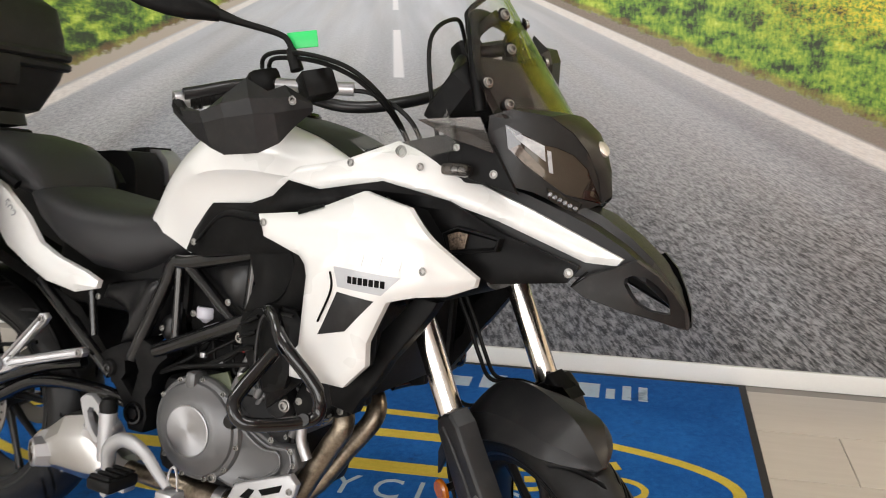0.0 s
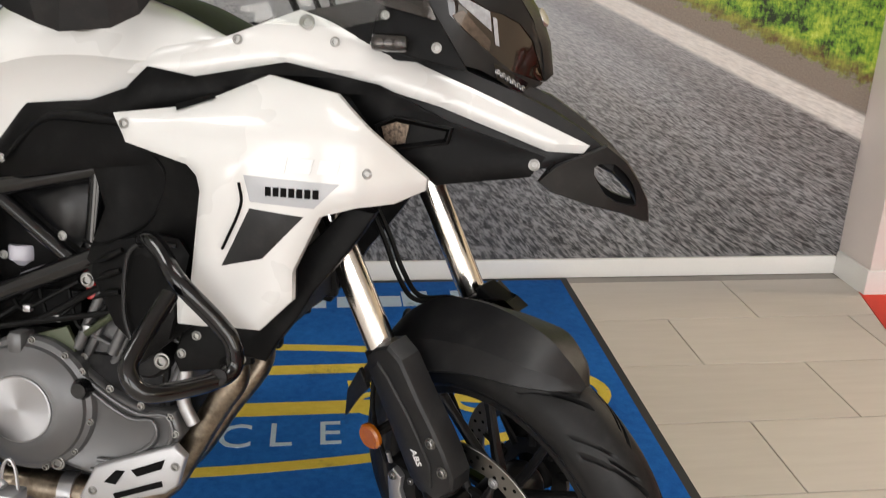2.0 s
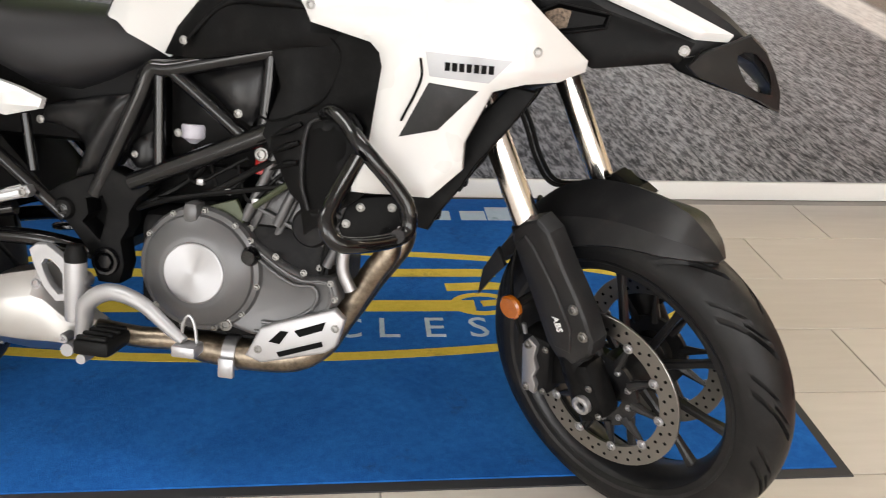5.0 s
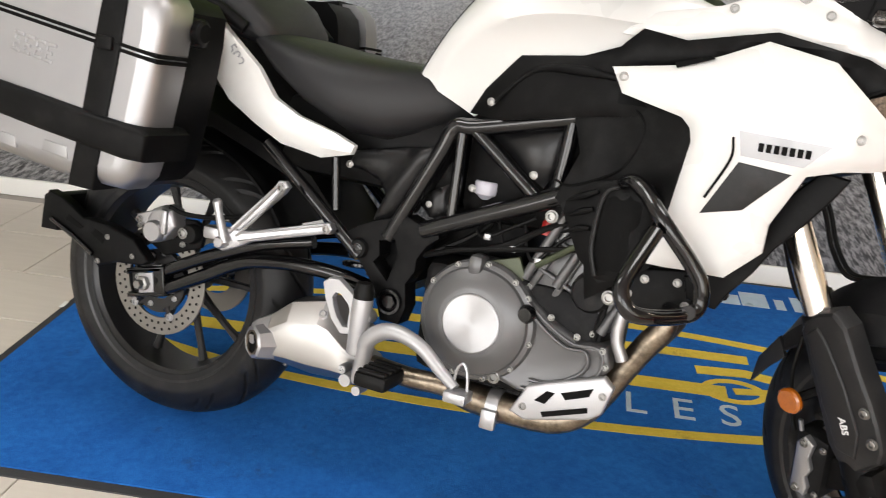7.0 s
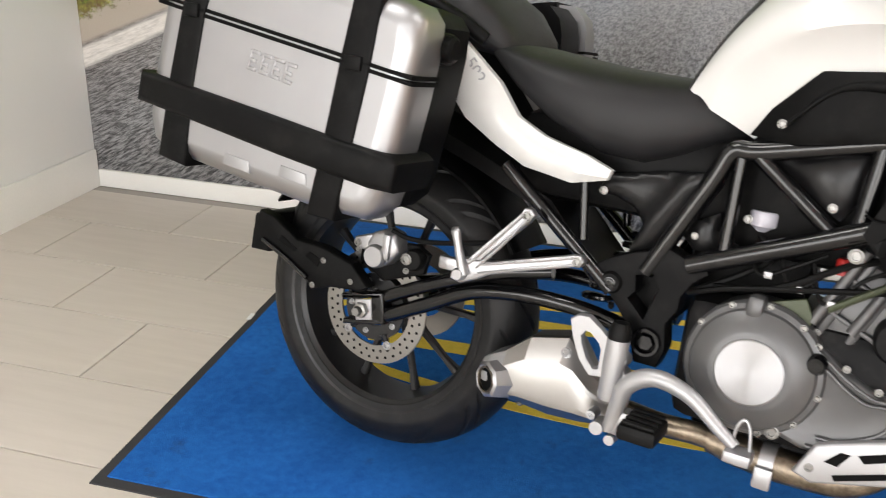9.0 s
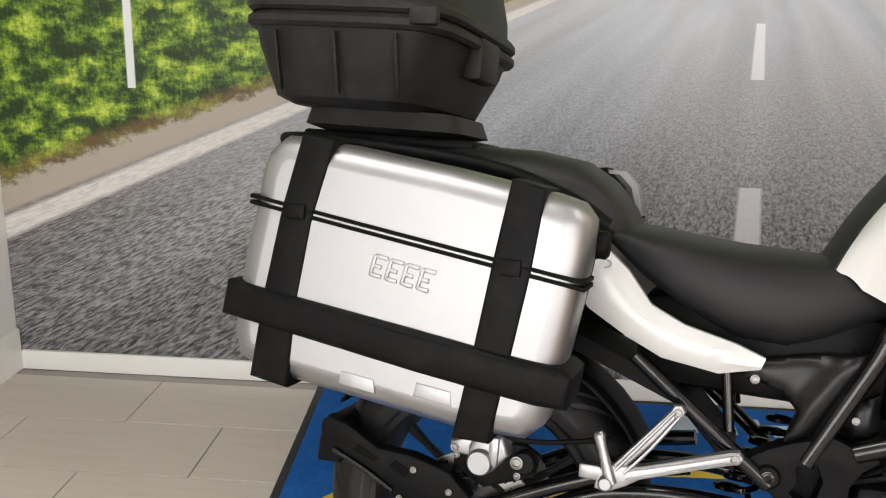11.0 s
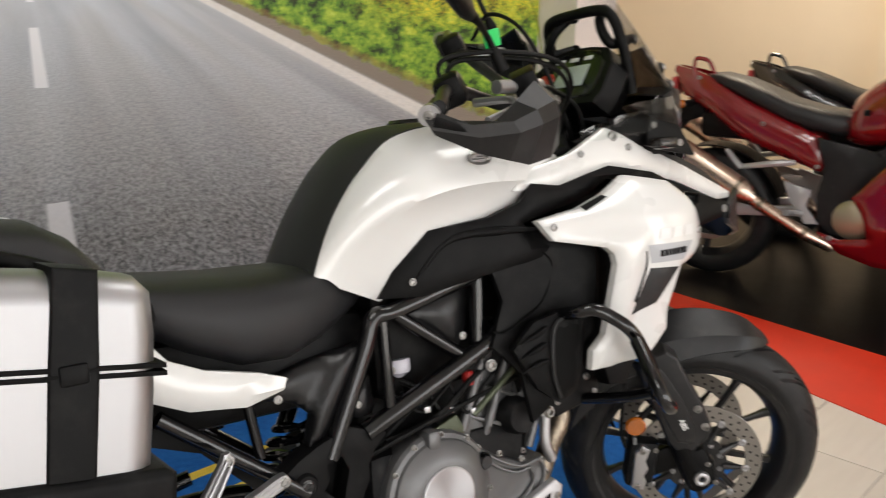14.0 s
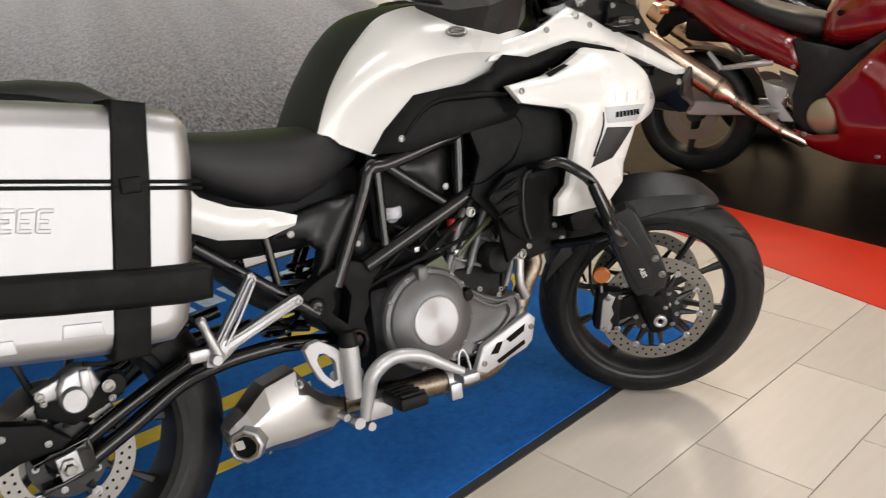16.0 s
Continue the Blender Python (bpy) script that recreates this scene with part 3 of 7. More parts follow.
def mat_ribbon(name, pts, width, z=0.0092, material=None):
    bm = bmesh.new()
    rows = []
    for i, p in enumerate(pts):
        a, b = Vector(pts[max(i - 1, 0)]), Vector(pts[min(i + 1, len(pts) - 1)])
        n = Vector((-(b - a).y, (b - a).x)).normalized() * width / 2
        rows.append([bm.verts.new((p[0] + n.x, p[1] + n.y, z)), bm.verts.new((p[0] - n.x, p[1] - n.y, z))])
    for q, r in zip(rows, rows[1:]):
        bm.faces.new((q[0], q[1], r[1], r[0]))
    ex = bmesh.ops.extrude_face_region(bm, geom=bm.faces[:])
    bmesh.ops.translate(bm, verts=[v for v in ex["geom"] if isinstance(v, bmesh.types.BMVert)], vec=(0, 0, -0.003))
    return part(name, bm, material or YELLOW_PILE, mat)


mat_ribbon("woven_tag", [(-0.517, 0.255), (-0.521, 0.29)], 0.012, 0.0062, DECAL_WHITE)
mat_ribbon("oval_stripe", [(0.78 + 1.17 * math.cos(a), 0.318 + 0.31 * math.sin(a)) for a in np.linspace(0, 2 * math.pi, 73)], 0.036)
mat_ribbon("stripe", [(0.02, 0.48), (1.42, 0.48)], 0.05)
mat_ribbon("stripe", [(-0.16, 0.275), (1.34, 0.275)], 0.062)
# motorcycle emblem: two wheels and a body
for cx in (1.36, 1.62):
    mat_ribbon("emblem_wheel", [(cx + 0.075 * math.cos(a), 0.285 + 0.055 * math.sin(a)) for a in np.linspace(0, 2 * math.pi, 25)], 0.02, 0.0098)
mat_ribbon("emblem_body", [(1.27, 0.385), (1.40, 0.395), (1.50, 0.37), (1.62, 0.42)], 0.045, 0.0098)
mat_ribbon("emblem_body", [(1.36, 0.285), (1.50, 0.31), (1.62, 0.285)], 0.03, 0.0102)
for letter, lx in zip("CYCLES", (0.714, 0.833, 0.950, 1.070, 1.188, 1.306)):
    lettering("mat_letter", letter, 0.146, pose(lx, 0.106, 0.0084) @ Matrix.Diagonal((0.86, 1.0, 1, 1)), WHITE_PILE, mat, 0.001, "pale woven capital letter", 0.0)
for i, (px, hh) in enumerate(((0.62, 0.115), (0.74, 0.08), (0.85, 0.115), (0.93, 0.08), (1.05, 0.08), (1.17, 0.115), (1.29, 0.08), (1.41, 0.08), (1.50, 0.115), (1.58, 0.08), (1.635, 0.115), (1.69, 0.115))):
    wd = 0.03 if i >= 9 or i in (2,) else 0.085
    mat_ribbon("word_bar", [(px - wd / 2, 0.885 + hh / 2), (px + wd / 2, 0.885 + hh / 2)], hh, 0.0092, WHITE_PILE)


# ---- added flat fixtures on the ceiling, out of view, to carry the fill lamps ----
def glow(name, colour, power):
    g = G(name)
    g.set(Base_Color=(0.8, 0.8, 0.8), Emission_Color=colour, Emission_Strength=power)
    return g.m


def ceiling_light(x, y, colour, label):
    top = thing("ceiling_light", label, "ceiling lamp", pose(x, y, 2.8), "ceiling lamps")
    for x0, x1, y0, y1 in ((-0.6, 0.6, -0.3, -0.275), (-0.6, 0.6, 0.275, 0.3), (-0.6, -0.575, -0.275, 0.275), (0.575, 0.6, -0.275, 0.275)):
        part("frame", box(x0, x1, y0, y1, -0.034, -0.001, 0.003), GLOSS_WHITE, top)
    part("diffuser", box(-0.574, 0.574, -0.274, 0.274, -0.026, -0.012), glow("fill_diffuser_glow", (*colour, 1), 2.0), top, "glowing opal diffuser of the added fill lamp")
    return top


ceiling_light(-0.6, -0.9, (1, 0.98, 0.95), "added flat white fill lamp with an opal diffuser, out of view")
ceiling_light(1.9, -0.9, (1, 0.98, 0.95), "added flat white fill lamp with an opal diffuser, out of view")
ceiling_light(5.2, 0.9, (1, 0.84, 0.64), "added flat warm white fill lamp with an opal diffuser, out of view")

# ---- the white adventure motorcycle ----
bike = thing("motorcycle", "white and black adventure touring motorcycle on a blue logo mat", "motorcycle")
bike.matrix_world = Matrix.Translation((0.032, -0.1797, 0.0268)) @ pose(0, 0, 0, 0, 0, -14.22) @ pose(0, 0, 0, -10.94, 0, 0) @ pose(0, 0, 0, 0, 0.44, 0)
SIDE = pose(0, 0, 0, 0, 0, -2.0)
# steering frame: u ahead, v to the left, w up the steering axis, bars turned to the right
STEER = Matrix.Translation((1.4815, 0.006, 0.2565)) @ pose(0, 0, 0, 0, -25, 0) @ pose(0, 0, 0, 0, 0, -38)


def mirror_y(bm):
    bmesh.ops.scale(bm, vec=(1, -1, 1), verts=bm.verts)
    bmesh.ops.reverse_faces(bm, faces=bm.faces)
    return bm


def tread_path(w):
    """How far a groove has swept round the tyre, in turns of the pattern, at w of the half width."""
    return 0.95 * max(0.0, w - 0.06) ** 1.25


def tyre(radius, width, rim_r, pitches, marks, across=60):
    """A round-crowned tyre round y. Its net runs along the tread grooves: marks are (turn, half width, inner end, outer end, side)."""
    half, crown = width / 2, radius - rim_r
    turns = {round(k / 12, 4) for k in range(12)}
    for s0, hw, w0, w1, side in marks:
        turns |= {round((s0 + q * hw) % 1, 4) for q in (-1, -0.7, 0.7, 1)}
    turns = sorted(turns)
    bs = [math.pi * (j / (across - 1)) * 1.16 - math.pi * 0.08 for j in range(across)]
    bm = bmesh.new()
    vs = []
    for k in range(pitches):
        for u in turns:
            row = []
            for b in bs:
                y, q = -math.cos(b) * half, max(math.sin(b), -0.25)
                w = abs(y) / half
                a = 2 * math.pi * (k + u + tread_path(w)) / pitches
                r = rim_r + crown * (q ** 0.8 if q > 0 else q * 0.15)
                deep = 0.0
                for s0, hw, w0, w1, side in marks:
                    if side * y > 0 and w0 < w < w1:
                        d = abs((u - s0 + 0.5) % 1 - 0.5) / hw
                        deep = max(deep, min(1.0, max(0.0, (1 - d) / 0.28)) * min(1, (w - w0) / 0.04, (w1 - w) / 0.04))
                y *= 1.0 if q > 0.3 else 0.88 + 0.12 * max(q, 0) / 0.3
                r -= 0.008 * deep
                row.append(bm.verts.new((r * math.cos(a), y, r * math.sin(a))))
            vs.append(row)
    for p, q in zip(vs, vs[1:] + vs[:1]):
        for j in range(across - 1):
            bm.faces.new((p[j], p[j + 1], q[j + 1], q[j]))
    return bm


FRONT_MARKS = [(s0 + (0.5 if side > 0 else 0), hw, w0, w1, side) for side in (-1, 1) for s0, hw, w0, w1 in ((0.10, 0.055, 0.10, 0.86), (0.36, 0.042, 0.40, 0.82), (0.23, 0.036, 0.20, 0.54))]
REAR_MARKS = [(s0 + (0.5 if side > 0 else 0), hw, w0, w1, side) for side in (-1, 1) for s0, hw, w0, w1 in ((0.10, 0.055, 0.14, 0.86), (0.36, 0.042, 0.46, 0.88))]


def wheel(name, parent, place, radius, width, pitches, marks, spokes, label):
    """Tyre, cast rim, hub and spokes round the y axis, put at place."""
    rim_r = 0.222
    t = part(name, moved(tyre(radius, width, rim_r - 0.004, pitches, marks), place), RUBBER, parent, label, 50)
    hw = width * 0.44
    prof = [(rim_r + 0.002, -hw), (rim_r + 0.012, -hw - 0.004), (rim_r + 0.013, -hw + 0.003), (rim_r + 0.004, -hw + 0.010), (rim_r - 0.008, -hw + 0.028), (rim_r - 0.012, 0),
            (rim_r - 0.008, hw - 0.028), (rim_r + 0.004, hw - 0.010), (rim_r + 0.013, hw - 0.003), (rim_r + 0.012, hw + 0.004), (rim_r + 0.002, hw), (rim_r - 0.014, hw - 0.014), (rim_r - 0.024, 0), (rim_r - 0.014, -hw + 0.014)]
    part("rim", moved(lathe(prof, 72, closed=True), place), RIM, t, "satin black cast rim")
    part("hub", moved(lathe([(0.0, -0.062), (0.034, -0.062), (0.042, -0.05), (0.046, 0), (0.042, 0.05), (0.034, 0.062), (0, 0.062)], 32), place), RIM, t)
    for k in range(spokes):
        a = 2 * math.pi * (k // 2 * 2 + (0.35 if k % 2 else -0.35) + 0.5) / spokes
        rings = []
        for r, wd, th in ((0.036, 0.020, 0.024), (0.09, 0.015, 0.018), (0.16, 0.013, 0.015), (0.205, 0.02, 0.02)):
            da = 0.07 * (1 if k % 2 else -1) * (r / 0.19)
            c, s = math.cos(a + da), math.sin(a + da)
            rings.append([Vector((r * c - q * wd * s * 0.5, p * th * 0.5, r * s + q * wd * c * 0.5)) for q, p in ((-1, -0.6), (-0.6, -1), (0.6, -1), (1, -0.6), (1, 0.6), (0.6, 1), (-0.6, 1), (-1, 0.6))])
        part("spoke", moved(skin(rings), place), RIM, t)
    return t


def brake_disc(parent, place, y, r_out, r_in, bolts, holes, carrier):
    """Drilled disc on a carrier, at y along the axle, with button bolts."""
    d = part("brake_disc", moved(lathe([(r_in, y - 0.0025), (r_out - 0.001, y - 0.0025), (r_out, y - 0.0015), (r_out, y + 0.0015), (r_out - 0.001, y + 0.0025), (r_in, y + 0.0025)], 72, closed=True), place), DISC, parent, "drilled ground steel brake disc")
    # black plugs paint the dark of the drilled holes; the disc is solid
    dots = []
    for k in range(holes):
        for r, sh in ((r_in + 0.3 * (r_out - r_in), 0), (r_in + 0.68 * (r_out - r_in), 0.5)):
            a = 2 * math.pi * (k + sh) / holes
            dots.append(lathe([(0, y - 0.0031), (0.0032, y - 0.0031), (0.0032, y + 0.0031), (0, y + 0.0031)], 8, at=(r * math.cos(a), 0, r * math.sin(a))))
    part("drilled_hole", moved(joined(*dots), place), DECAL_SHADE_BLACK, d)
    part("disc_carrier", moved(lathe([(0.04, y - 0.004), (0.07, y - 0.004), (0.07, y + 0.004), (0.04, y + 0.004)], 40, closed=True), place), carrier, d)
    for k in range(bolts):
        a = 2 * math.pi * (k + 0.14) / bolts
        c, s = math.cos(a), math.sin(a)
        line = [(q * c, y, q * s) for q in (0.06, (0.06 + r_in) / 2, r_in + 0.002)]
        part("carrier_arm", moved(tube(line, [0.011, 0.007, 0.0035], 8, 2), place), carrier, d)
        part("disc_button", moved(bolt(((r_in + 0.001) * c, y - 0.0035, (r_in + 0.001) * s), 0.0088, 0.006), place), CAST, d)
        part("carrier_bolt", moved(bolt((0.056 * math.cos(a + 0.5), y - 0.004, 0.056 * math.sin(a + 0.5)), 0.006, 0.006), place), CAST, d)
    return d


# wheels
FRONT = STEER @ Matrix.Translation((0.054, 0, 0.013))
REAR = Matrix.Translation((0, 0, 0.308))
front_wheel = wheel("front_wheel", bike, FRONT, 0.302, 0.118, 13, FRONT_MARKS, 10, "black road tyre on a cast black wheel")
rear_wheel = wheel("rear_wheel", bike, REAR, 0.317, 0.158, 12, REAR_MARKS, 10, "wide black road tyre on a cast black wheel")
brake_disc(front_wheel, FRONT, -0.081, 0.150, 0.113, 10, 34, RIM)
brake_disc(front_wheel, FRONT @ pose(0, 0, 0, 0, 0, 180), -0.081, 0.150, 0.113, 10, 34, RIM)
brake_disc(rear_wheel, REAR, -0.095, 0.120, 0.082, 5, 34, RIM)
part("sprocket", moved(lathe([(0.06, 0.098), (0.104, 0.098), (0.104, 0.104), (0.06, 0.104)], 44, closed=True), REAR), DISC, rear_wheel)


def S(bm):
    return moved(bm, STEER)


# fork: stanchions, sliders with shrouds, axle
for side in (-1, 1):
    v = 0.110 * side
    f = part("fork_leg", S(lathe([(0, 0.0), (0.030, 0.0), (0.033, 0.05), (0.030, 0.12), (0.029, 0.30), (0.031, 0.335), (0.024, 0.345), (0, 0.345)], 28, "Z", (0.046, v, -0.02))), BLACK, bike, "black fork slider with chromed stanchion")
    part("stanchion", S(lathe([(0, 0.30), (0.0235, 0.30), (0.0235, 0.84), (0, 0.84)], 32, "Z", (0.042, v, 0))), CHROME, f, "polished chrome stanchion tube")
    part("dust_seal", S(lathe([(0.024, 0.335), (0.029, 0.335), (0.028, 0.35), (0.024, 0.352)], 28, "Z", (0.042, v, -0.012), closed=True)), HOSE, f)
    shroud = [(0.020, 0.318), (0.034, 0.338), (0.062, 0.345), (0.092, 0.345), (0.108, 0.318), (0.112, 0.250), (0.118, 0.200), (0.120, 0.165), (0.118, 0.122), (0.104, 0.100), (0.058, 0.082), (0.024, 0.102), (0.016, 0.130), (0.018, 0.200)]
    shr = part("fork_shroud", S(moved(plate(shroud, -0.018, 0.024, 0.011), Matrix.Translation((0, v + side * 0.012, 0)) @ Matrix.Diagonal((1, -side, 1, 1)))), BEAK, f, "satin grey plastic fork guard", 25)
    ridge = [(0.034, 0.315), (0.060, 0.325), (0.070, 0.300), (0.082, 0.230), (0.086, 0.150), (0.066, 0.108), (0.036, 0.122), (0.030, 0.200)]
    part("shroud_ridge", S(moved(plate(ridge, -0.0225, 0.0, 0.006), Matrix.Translation((0, v + side * 0.012, 0)) @ Matrix.Diagonal((1, -side, 1, 1)))), BEAK, shr, "", 25)
    for q in (0.136, 0.185):
        part("shroud_bolt", S(bolt((0.105, v + side * 0.030, q), 0.009, 0.008, (0, side, 0))), BOLT, f)
lettering("abs_mark", "ABS", 0.017, STEER @ Matrix.Translation((0.058, -0.1452, 0.178)) @ pose(0, 0, 0, 90, 0, 0) @ pose(0, 0, 0, 0, 0, -90), DECAL_WHITE, bike, 0.0006, "small white lettering", 0.0003)
part("axle_nut", S(moved(lathe([(0.007, -0.004), (0.012, -0.006), (0.017, -0.004), (0.018, 0.012), (0.007, 0.012)], 24, closed=True), Matrix.Translation((0.053, -0.145, 0.014)))), CAST, bike, "round silver axle end")
part("axle_clamp", S(box(0.020, 0.088, -0.140, -0.085, -0.022, 0.085, 0.016)), BLACK, bike)
for q in (-0.010, 0.042):
    part("clamp_bolt", S(bolt((0.078, -0.141, q), 0.006, 0.005)), BOLT, bike)
CAL = STEER @ Matrix.Translation((-0.062, -0.108, 0.078)) @ pose(0, 0, 0, 0, 28, 0)
cal = part("brake_caliper", moved(box(-0.030, 0.036, -0.006, 0.052, -0.058, 0.062, 0.012), CAL), ENGINE_DARK, bike, "black radial brake caliper with a silver bridge")
part("caliper_bracket", S(box(-0.050, 0.040, -0.100, -0.088, 0.030, 0.090, 0.005)), BLACK, cal)
part("caliper_bridge", moved(plate([(-0.016, -0.052), (0.012, -0.056), (0.016, -0.036), (0.008, -0.020), (0.016, 0.000), (0.008, 0.020), (0.014, 0.050), (-0.004, 0.060), (-0.018, 0.040)], -0.016, -0.004, 0.003), CAL), CAST, cal, "silver caliper bridge")
for q in (-0.046, 0.046):
    part("caliper_bolt", moved(bolt((-0.004, -0.016, q), 0.008, 0.006), CAL), BOLT, cal)
    part("caliper_bolt", moved(bolt((0.028, -0.007, q), 0.006, 0.006), CAL), BOLT, cal)
part("bleed_nipple", moved(tube([(-0.02, -0.004, 0.058), (-0.024, -0.006, 0.078)], 0.004, 8, straight=True), CAL), CAST, cal)
part("caliper_hose", S(tube([(-0.075, -0.105, 0.135), (-0.070, -0.105, 0.170), (-0.045, -0.110, 0.235), (-0.01, -0.10, 0.30)], 0.004, 8)), HOSE, cal)
for dv in (0.0, 0.014):
    part("brake_hose", S(tube([(0.004, dv - 0.01, 0.66), (0.014, dv - 0.005, 0.50), (0.006, dv, 0.425), (0.022, dv, 0.375), (0.045, dv + 0.04, 0.352), (0.040, 0.088, 0.33)], 0.0042, 8)), HOSE, bike, "thin black brake hose between the fork legs")
refl = part("fork_reflector", S(lathe([(0, -0.006), (0.019, -0.006), (0.0225, -0.002), (0.0225, 0.004), (0, 0.004)], 36, at=(-0.033, -0.143, 0.201))), AMBER, bike, "round amber side reflector")
part("reflector_bracket", S(tube([(-0.033, -0.139, 0.201), (-0.015, -0.125, 0.205), (0.02, -0.112, 0.215)], 0.008, 8)), BLACK, refl)

# front mudguard: a shell over the tyre with creased flanks, a pointed front and two rear spikes
GUARD_ROWS = ((35.5, 0.010, 0.312, 0.006, 0.314, 0.316), (39, 0.036, 0.311, 0.022, 0.320, 0.325), (43.5, 0.058, 0.306, 0.038, 0.324, 0.333), (50, 0.076, 0.298, 0.058, 0.324, 0.345), (60, 0.082, 0.286, 0.062, 0.318, 0.351), (72, 0.084, 0.274, 0.065, 0.315, 0.356),
              (84, 0.084, 0.268, 0.067, 0.315, 0.357), (97, 0.082, 0.272, 0.067, 0.314, 0.348), (112, 0.080, 0.286, 0.067, 0.312, 0.335), (124, 0.078, 0.294, 0.064, 0.310, 0.324), (132, 0.077, 0.299, 0.066, 0.309, 0.317))
cols = [smooth_line([(a, w, r) for a, w, r in ((q[0], q[1], q[2]) for q in GUARD_ROWS)], 4), smooth_line([(q[0], q[3], q[4]) for q in GUARD_ROWS], 4), smooth_line([(q[0], 0, q[5]) for q in GUARD_ROWS], 4)]
rows = []
for lo_, mid_, top_ in zip(*cols):
    half_row = [(lo_.y, lo_.z), (lo_.y * 0.5 + mid_.y * 0.5 + 0.002, lo_.z * 0.5 + mid_.z * 0.5), (mid_.y * 1.02, mid_.z), (mid_.y * 0.62, mid_.z * 0.60 + top_.z * 0.40), (mid_.y * 0.26, mid_.z * 0.20 + top_.z * 0.80)]
    prof = [(-y, r) for y, r in half_row] + [(0, top_.z)] + [(y, r) for y, r in reversed(half_row)]
    c_, s_ = math.cos(radians(lo_.x)), math.sin(radians(lo_.x))
    row = [Vector((r * c_, y, r * s_)) for y, r in prof]
    row += [Vector(((r - 0.004) * c_, y * 0.95, (r - 0.004) * s_)) for y, r in reversed(prof)]
    rows.append(row)
guard = part("front_mudguard", moved(skin(rows), FRONT), BEAK, bike, "satin dark grey front mudguard", 17)
for side in (-1, 1):
    spike = [(0.303 * math.cos(radians(a)) + dx, 0.303 * math.sin(radians(a)) + dz) for a, dx, dz in ((139, 0, 0), (128, -0.004, 0.008), (116, 0, 0.010), (118, 0.01, -0.022), (128, 0.006, -0.014))]
    part("guard_spike", moved(plate(spike, -0.004, 0.004, 0.001), FRONT @ Matrix.Translation((0, side * 0.078, 0))), BEAK, guard)
    if side > 0:
        part("guard_horn", moved(plate([(-0.030, 0.300), (0.080, 0.305), (0.095, 0.285), (0.060, 0.318), (0.042, 0.340), (0.034, 0.340), (0.022, 0.328), (-0.030, 0.322)], -0.018, 0.018, 0.006), FRONT @ Matrix.Translation((0, side * 0.098, 0))), BEAK, guard)


# yokes and handlebar
part("lower_yoke", S(box(-0.04, 0.075, -0.135, 0.135, 0.56, 0.60, 0.012)), BLACK, bike)
part("upper_yoke", S(box(-0.04, 0.075, -0.135, 0.135, 0.82, 0.85, 0.012)), BLACK, bike)
bar = part("handlebar", S(tube([(-0.09, -0.395, 1.070), (-0.075, -0.24, 1.06), (-0.01, -0.12, 0.97), (0.01, 0, 0.95), (-0.01, 0.12, 0.97), (-0.075, 0.24, 1.06), (-0.09, 0.40, 1.070)], 0.012, 14, 8)), RIM, bike, "tapered black handlebar turned to the right")
GUARD = (((-0.102, 0.430, 1.075), (-0.100, 0.437, 1.064), (-0.097, 0.440, 1.050), (-0.095, 0.434, 1.040)),
         ((-0.050, 0.424, 1.036), (-0.036, 0.436, 1.024), (-0.030, 0.436, 1.004), (-0.045, 0.420, 0.980)),
         ((-0.003, 0.406, 1.008), (0.026, 0.422, 1.000), (0.030, 0.420, 0.982), (-0.004, 0.407, 0.944)),
         ((0.042, 0.362, 1.022), (0.068, 0.386, 0.998), (0.068, 0.386, 0.975), (0.019, 0.392, 0.922)),
         ((0.081, 0.318, 1.037), (0.098, 0.332, 0.994), (0.096, 0.332, 0.968), (0.055, 0.330, 0.908)),
         ((0.085, 0.280, 1.008), (0.103, 0.286, 0.988), (0.099, 0.286, 0.965), (0.075, 0.285, 0.916)),
         ((0.090, 0.238, 1.015), (0.103, 0.238, 0.988), (0.098, 0.238, 0.968), (0.080, 0.237, 0.945)),
         ((0.088, 0.190, 0.982), (0.092, 0.189, 0.977), (0.092, 0.189, 0.972), (0.088, 0.191, 0.966)))


def fit_bar(bm):
    """Draws the bar ends in and the guards back, to the width that the bar has."""
    for q in bm.verts:
        k = (abs(q.co.y) - 0.238) / 0.198
        q.co = Vector((q.co.x - 0.018, math.copysign(0.253 + 0.157 * k, q.co.y), q.co.z - 0.016 + 0.012 * k))
    return bm


